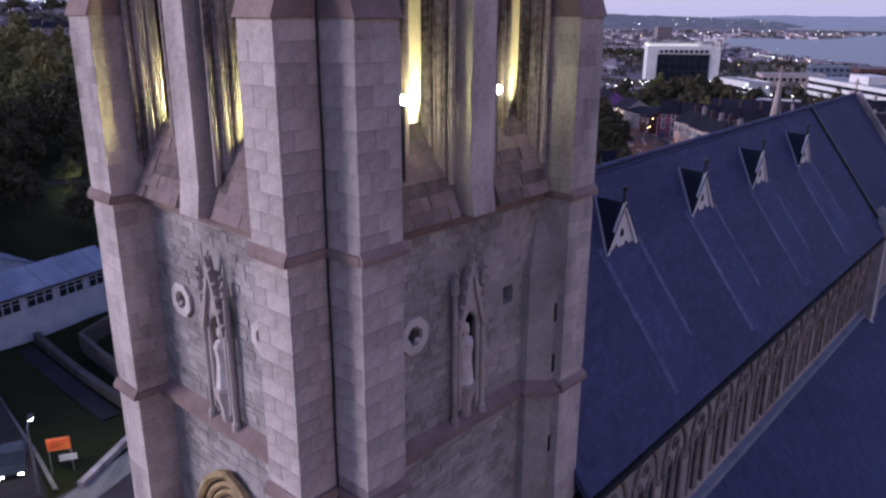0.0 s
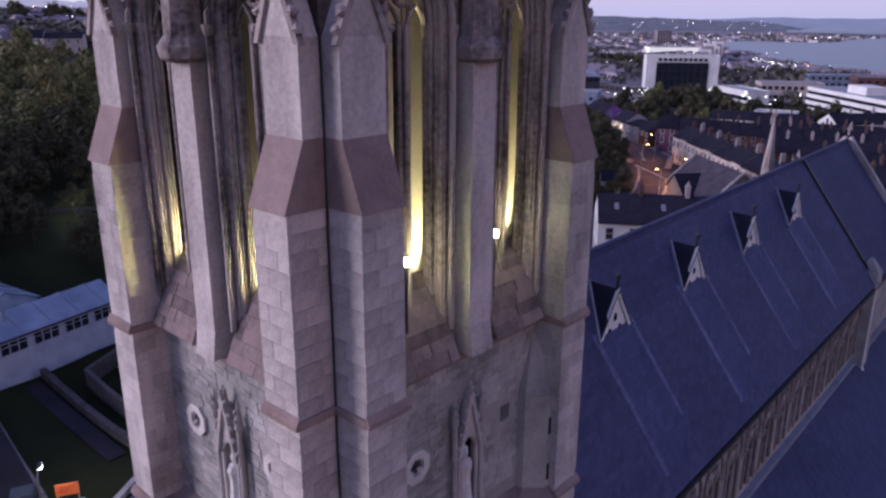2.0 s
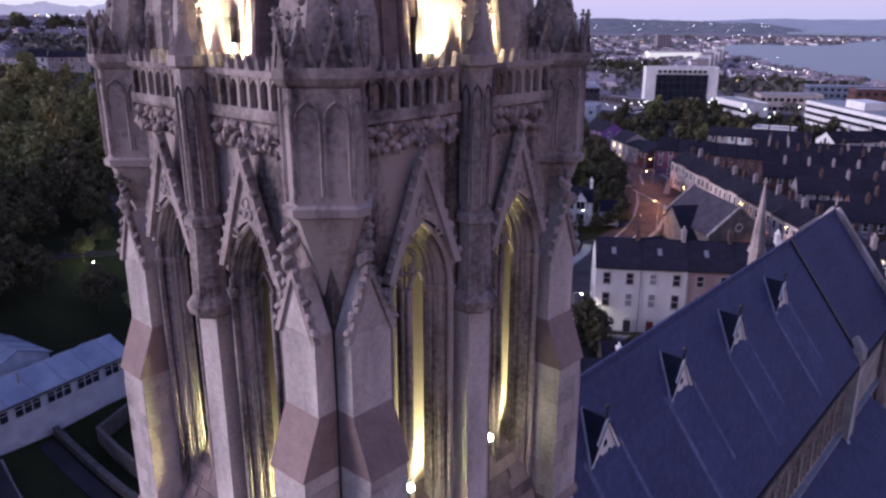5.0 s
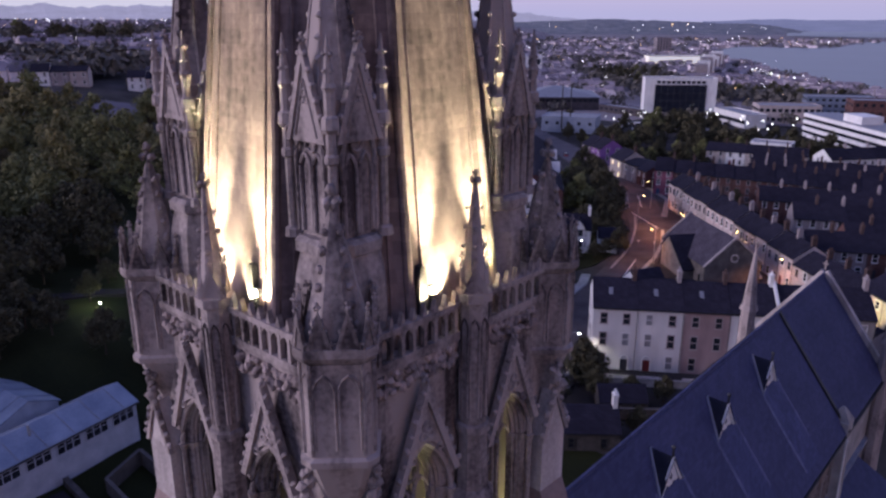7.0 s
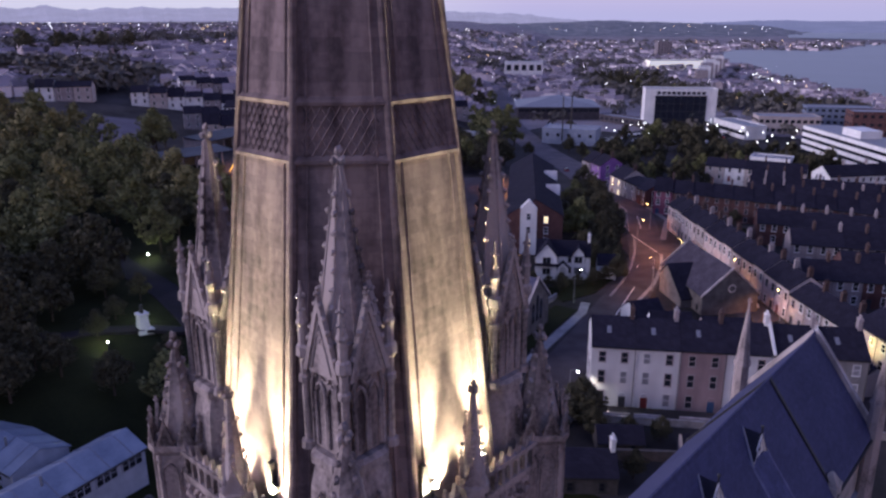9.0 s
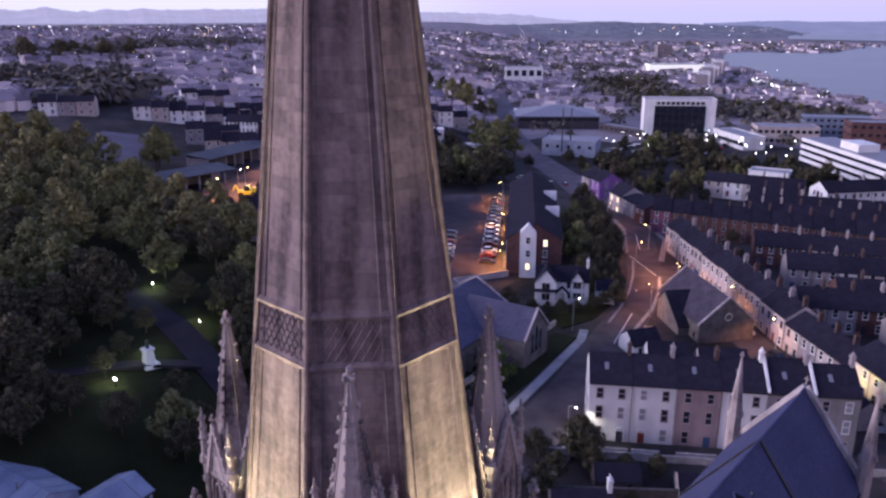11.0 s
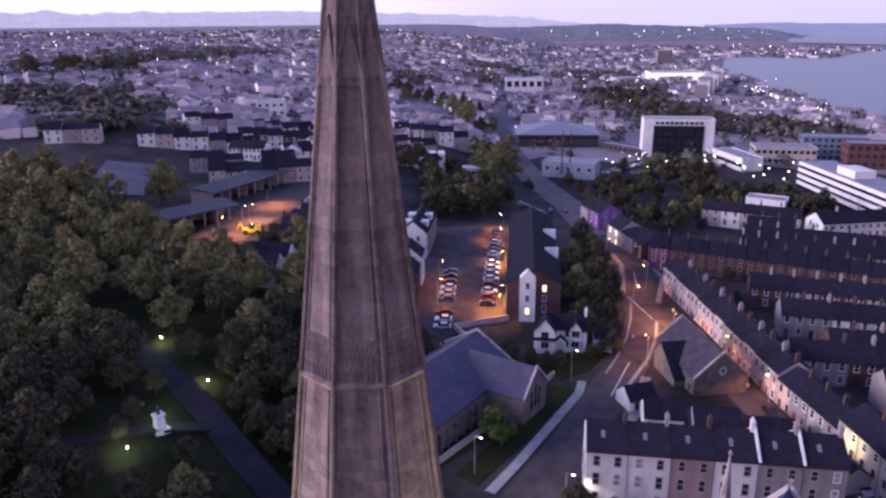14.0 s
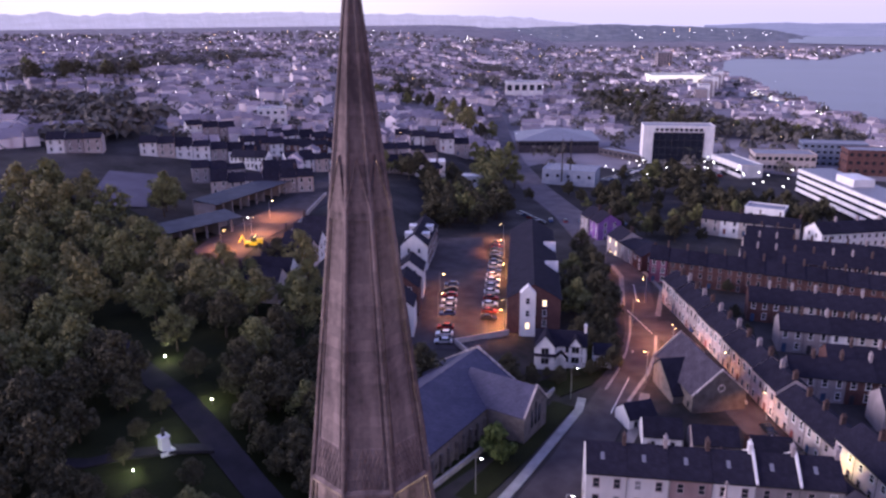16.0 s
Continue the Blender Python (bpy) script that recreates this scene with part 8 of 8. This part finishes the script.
dist = 285.0
while dist < 2300:
    a0 = radians(4) if dist > 415 else radians(46)
    while a0 < radians(88):
        n = rnd.randint(2, 7)
        ang = math.pi + a0 + rnd.choice((0, 0, 0.5, -0.5, 1.2, 0.25)) + rnd.uniform(-.15, .15)
        cx, cy = 16 - math.sin(a0) * dist * rnd.uniform(0.97, 1.03), -14 + math.cos(a0) * dist * rnd.uniform(0.97, 1.03)
        keep = rnd.random() < (0.9 if dist < 1500 else 0.55)
        big = rnd.random() < (0.04 if dist < 1200 else 0.12)
        clear = not in_water(cx, cy) and not (abs(cx + 185) < 90 and 300 < cy < 470) and not (a0 < radians(30) and cy < 500) and not near_line(cx, cy, ROAD_MAIN, 22)
        clear = clear and not any((cx - gx) ** 2 + (cy - gy) ** 2 < rr * rr for gx, gy, rr in ((-335, 645, 60), (-272, 578, 52), (-227, 523, 45), (-408, 742, 60), (-185, 545, 40), (-143, 534, 34)))
        clear = clear and not (a0 > radians(57) and dist < 374)
        clear = clear and not (radians(63.5) < a0 < radians(71.5) and 358 < dist < 600)
        clear = clear and not (dist < 330 and (-292 < cx < -180 and cy < 165 or cy > 165 and cx > -300)) and not (dist < 420 and cx > -320 and cy > 190)
        if keep and clear:
            for i in range(1 if big else n):
                w = rnd.uniform(16, 36) if big else rnd.uniform(5.2, 7.5)
                x, y = cx - math.cos(ang) * w * i, cy - math.sin(ang) * w * i
                if in_water(x, y):
                    break
                h = rnd.uniform(4.2, 6.0)
                far_house(x, y, land(x, y), w, rnd.uniform(10, 18) if big else 7.5, h, h + (1.0 if big else rnd.uniform(2.0, 2.8)), ang)
        if clear or dist > 450:
            for _ in range(7):
                x, y = cx + rnd.uniform(-32, 32), cy + rnd.uniform(-32, 32)
                if rnd.random() < 0.42 and not in_water(x, y) and not near_line(x, y, ROAD_MAIN, 12):
                    woods.append((x, y, rnd.uniform(2.0, 5.0) * (1 + dist / 4000)))
            for _ in range(2):
                if rnd.random() < 0.25 and not in_water(cx, cy):
                    lx, ly = cx + rnd.uniform(-25, 25), cy + rnd.uniform(-25, 25)
                    lights.append((lx, ly, land(lx, ly) + rnd.uniform(7, 10), 0.22 * dist / 420 * rnd.uniform(0.35, 1.1) ** 1.5))
        a0 += (n * 6.5 + rnd.uniform(5, 20)) / dist
    dist *= 1.043
for name, vv, ff, mat, label in (("far_houses", walls, wfaces, FARWALL, "walls of the far town houses, paled by haze in their colour"), ("far_roofs", roofs, rfaces, FARROOF, "roofs of the far town houses, paled by haze in their colour")):
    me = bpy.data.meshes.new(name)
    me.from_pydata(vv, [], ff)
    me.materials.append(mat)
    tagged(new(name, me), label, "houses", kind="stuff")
for gx, gy, rad, n in ((-335, 645, 62, 95), (-272, 578, 52, 85), (-227, 523, 42, 70), (-408, 742, 62, 90), (-185, 545, 40, 55), (-143, 534, 34, 45), (-470, 850, 60, 60), (-640, 252, 60, 70), (-520, 520, 40, 50), (-345, 128, 16, 22), (-352, 150, 14, 18), (-392, 178, 20, 28), (-468, 190, 26, 34), (-500, 165, 26, 34), (-386, 144, 24, 40), (-412, 166, 22, 36), (-430, 140, 24, 36), (-766, 377, 60, 90), (-785, 455, 60, 90), (-820, 520, 60, 70), (-720, 300, 50, 60), (-560, 700, 50, 60), (-700, 900, 70, 80), (-900, 760, 80, 90), (-600, 1000, 70, 80)):
    for i in range(n):
        a, q = 2.4 * i, rad * math.sqrt((i + 0.5) / n)
        woods.append((gx + q * math.cos(a), gy + 0.8 * q * math.sin(a), 5.0 + 2.4 * ((i * 0.37) % 1)))
for x, y, s in woods:
    z = land(x, y)
    for _ in range(18):
        d = Vector((rnd.gauss(0, 1), rnd.gauss(0, 1), abs(rnd.gauss(0, 0.9)))).normalized() * s * rnd.uniform(0.6, 1.0)
        vs = []
        i = len(wf)
        leaf = []
        faces = []
        leaf_card(leaf, faces, Vector((x, y, z + s * 0.5)) + d, s * 0.36, rnd, d.normalized())
        wf.append(leaf)
me = bpy.data.meshes.new("far_woods")
me.from_pydata([tuple(v) for q in wf for v in q], [], [(4 * i, 4 * i + 1, 4 * i + 2, 4 * i + 3) for i in range(len(wf))])
# leaf colour lightened to hold the haze over the far woods
me.materials.append(make_material("hazed_far_leaves", (0.050, 0.046, 0.044), (0.125, 0.115, 0.10), 0.85, 1.5, 6, 0.3, 0.9))
tagged(new("far_woods", me), "trees of the far town, leaf colour paled by haze", "trees", kind="stuff")


def glow_dots(name, dots, mat, label):
    vv, ff = [], []
    for x, y, z, s in dots:
        i = len(vv)
        vv.extend([(x + s, y, z), (x, y + s, z), (x - s, y, z), (x, y - s, z), (x, y, z + s), (x, y, z - s)])
        for k in range(4):
            ff.extend([(i + k, i + (k + 1) % 4, i + 4), (i + (k + 1) % 4, i + k, i + 5)])
    me = bpy.data.meshes.new(name)
    me.from_pydata(vv, [], ff)
    me.materials.append(mat)
    tagged(new(name, me), label, "lamps", kind="stuff")


for i in range(70):
    a, d = radians(rnd.uniform(19, 44)), rnd.uniform(2850, 3450)
    lights.append((16 - math.sin(a) * d, -14 + math.cos(a) * d, -14 + 30 * math.sin(min(1, (d / 3900 - 0.72) / 0.28) * math.pi / 2), rnd.uniform(0.6, 1.5)))
glow_dots("far_street_lights", [d for i, d in enumerate(lights) if i % 4], make_glow("far_white_lamps", (1.0, 0.92, 0.86), 6.0), "tiny white street lights of the far town")
glow_dots("far_sodium_lights", [d for i, d in enumerate(lights) if i % 4 == 0], make_glow("far_sodium_lamps", (1.0, 0.60, 0.22), 6.0), "tiny orange street lights of the far town")
quay = [(-330 + 160 * f + rnd.uniform(-6, 6), 905 - 215 * f + rnd.uniform(-8, 8), -13, rnd.uniform(0.35, 0.8)) for f in [i / 24 for i in range(25)]]
yard = [(-120 + rnd.uniform(-40, 30), 375 + rnd.uniform(-22, 25), -5 + rnd.uniform(-1, 2), 0.42) for _ in range(26)] + [(-185 + rnd.uniform(-12, 25), 352 + rnd.uniform(-35, 25), -4, 0.34) for _ in range(14)]
glow_dots("quay_lights", quay + yard, make_glow("quay_lamps", (1.0, 0.95, 0.80), 5.0), "bright white lamps along the quay and yards")

# ---------------------------------------------------------------- river and hills
for reach in ([(420, 470), (60, 580), (-139, 668), (-178, 700), (-232, 760), (-300, 870), (-400, 1037), (-500, 1230), (-544, 1342), (-610, 1500), (-631, 1606), (-580, 1650), (-500, 1660), (-461, 1700), (-478, 1900), (-500, 2137), (-380, 2260), (300, 2700), (1800, 2600), (2400, 900)],
              [(-841, 2546), (-1475, 4443), (-402, 4768), (1258, 4622), (900, 2800), (300, 2780), (-300, 2440)],
              [(-1160, 3420), (-1367, 3610), (-1560, 4200), (-1400, 4230), (-1180, 3720), (-1050, 3480)]):
    bm = bmesh.new()
    bm.faces.new([bm.verts.new((x, y, -18.8)) for x, y in reach])
    tagged(part("river", bm, WATER), "wide calm river reflecting the dusk sky", "river", kind="structure")
# jetty in the river
jt = thing("jetty", "long dark timber jetty in the river", "jetty", m=Matrix.Translation((-298, 890, -18.8)) @ Matrix.Rotation(radians(-50), 4, "Z"))
part("deck", box(0, 62, 0, 4, 2.0, 2.6), BARK, jt)
part("pier_head", box(56, 74, -6, 9, 1.6, 5.2), BARK, jt)
for i in range(9):
    for y in (0.4, 3.6):
        part("pile", box(7 * i, 7 * i + 0.5, y - 0.25, y + 0.25, -2, 2.0), BARK, jt)


def hills(name, knots, dist, seed, mat, label, rough):
    """A range seen far off: knots are (bearing, height of the crest)."""
    bm = bmesh.new()
    rows = []
    a0, a1 = knots[0][0], knots[-1][0]
    n = int((a1 - a0) / 0.12)
    for i in range(n + 1):
        g = a0 + (a1 - a0) * i / n
        top = knots[-1][1]
        for (b0, h0), (b1, h1) in zip(knots, knots[1:]):
            if b0 <= g < b1:
                top = h0 + (h1 - h0) * step(b0, b1, g)
                break
        a = radians(g)
        top += rough * noise.fractal(Vector((g * 0.5 + seed, seed, 0)), 0.8, 2.1, 6) * 2
        row = []
        for k in range(9):
            q = k / 7
            dd = dist * (0.72 + 0.28 * min(q, 1.1))
            rise = math.sin(min(q, 1) * math.pi / 2) ** 1.3 if q <= 1 else 0.85
            x, y = 16 - math.sin(a) * dd, -14 + math.cos(a) * dd
            z = -22 + (top + 22) * rise + (rough * 1.2 * noise.fractal(Vector((g * 0.9, q * 3, seed)), 0.8, 2.1, 4) if 0 < q < 1 else 0)
            row.append(bm.verts.new((x, y, z)))
        rows.append(row)
    for r0, r1 in zip(rows, rows[1:]):
        for k in range(8):
            bm.faces.new((r0[k], r1[k], r1[k + 1], r0[k + 1]))
    return tagged(part(name, fixed(bm), mat), label, "hills", kind="structure")


# a steady lavender emission stands for air haze over the backdrops
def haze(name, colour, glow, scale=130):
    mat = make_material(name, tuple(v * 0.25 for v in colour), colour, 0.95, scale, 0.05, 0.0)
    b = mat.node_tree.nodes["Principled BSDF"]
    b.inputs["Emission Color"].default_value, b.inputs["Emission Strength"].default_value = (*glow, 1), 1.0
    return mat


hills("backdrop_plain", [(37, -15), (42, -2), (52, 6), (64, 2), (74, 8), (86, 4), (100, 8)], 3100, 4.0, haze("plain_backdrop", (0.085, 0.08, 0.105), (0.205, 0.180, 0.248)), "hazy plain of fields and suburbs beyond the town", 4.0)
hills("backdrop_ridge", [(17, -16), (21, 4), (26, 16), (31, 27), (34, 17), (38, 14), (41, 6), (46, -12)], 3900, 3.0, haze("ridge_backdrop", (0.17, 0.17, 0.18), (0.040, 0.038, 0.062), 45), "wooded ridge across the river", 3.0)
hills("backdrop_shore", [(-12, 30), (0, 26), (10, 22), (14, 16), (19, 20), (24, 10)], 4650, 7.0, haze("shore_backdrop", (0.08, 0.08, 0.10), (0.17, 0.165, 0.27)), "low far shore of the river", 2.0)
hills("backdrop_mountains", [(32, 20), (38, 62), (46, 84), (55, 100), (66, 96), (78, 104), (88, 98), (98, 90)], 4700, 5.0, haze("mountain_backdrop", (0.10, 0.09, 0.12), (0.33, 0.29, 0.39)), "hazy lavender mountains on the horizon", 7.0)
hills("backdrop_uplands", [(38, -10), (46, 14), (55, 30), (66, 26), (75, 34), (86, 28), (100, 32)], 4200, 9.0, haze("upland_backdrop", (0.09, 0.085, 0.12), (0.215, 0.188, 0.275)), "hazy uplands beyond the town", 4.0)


# ---------------------------------------------------------------- ashlar blocks, piece by piece on the nearest corner
BLOCKS = {}


def block_for(w, h):
    key = (round(w / 0.1), round(h, 2))
    if key not in BLOCKS:
        BLOCKS[key] = mesh_from("block", fixed(block_mesh(key[0] * 0.1, h)), STONE)
    return BLOCKS[key], key[0] * 0.1


for k, s, b in BUTTRESS:
    near = (k, s) in ((0, 1), (1, -1))
    x0, x1 = sorted((s * 3.2, s * 4.4))
    faces = [(Matrix.Translation((x0, -5.42, 0)), 1.2)]
    faces.append((Matrix.Translation((x1 - 0.03, -5.42, 0)) @ Matrix.Rotation(math.pi / 2, 4, "Z"), 1.05))
    faces.append((Matrix.Translation((x0 + 0.03, -4.37, 0)) @ Matrix.Rotation(-math.pi / 2, 4, "Z"), 1.05))
    rest = bmesh.new()
    for n, (m, width) in enumerate(faces):
        outer = (n == 1) == (s > 0)
        if n and not near and not outer and k not in (0, 1):
            continue
        for z, h, cut, i in ashlar_rows(17 * k + 3 * n + s, 14.2, 31.4):
            if abs(z + h / 2 - 26.75) < 0.25 or abs(z + h / 2 - 21.0) < 0.25:
                continue
            for a, w in ((0, width * cut), (width * cut, width * (1 - cut))):
                me, wr = block_for(w, h)
                at = m @ Matrix.Translation((a + w / 2, 0, z + h / 2)) @ Matrix.Diagonal((w / wr, 1, 1, 1))
                if near and z > 18.0:
                    ob = new("block", me)
                    ob.parent, ob.matrix_basis = b, at
                else:
                    first = len(rest.verts)
                    rest.from_mesh(me)
                    rest.verts.ensure_lookup_table()
                    for v in rest.verts[first:]:
                        v.co = at @ v.co
    for z, h, cut, i in ashlar_rows(5 * k + s, 32.9, 34.8, 0.38):
        for a, w in ((0, 1.2 * cut), (1.2 * cut, 1.2 * (1 - cut))):
            me, wr = block_for(w, h)
            at = Matrix.Translation((x0 + a + w / 2, -4.93, z + h / 2)) @ Matrix.Diagonal((w / wr, 1, 1, 1))
            first = len(rest.verts)
            rest.from_mesh(me)
            rest.verts.ensure_lookup_table()
            for v in rest.verts[first:]:
                v.co = at @ v.co
    tagged(part("ashlar_facing", rest, STONE, b, "coursed sandstone ashlar"), kind="stuff")
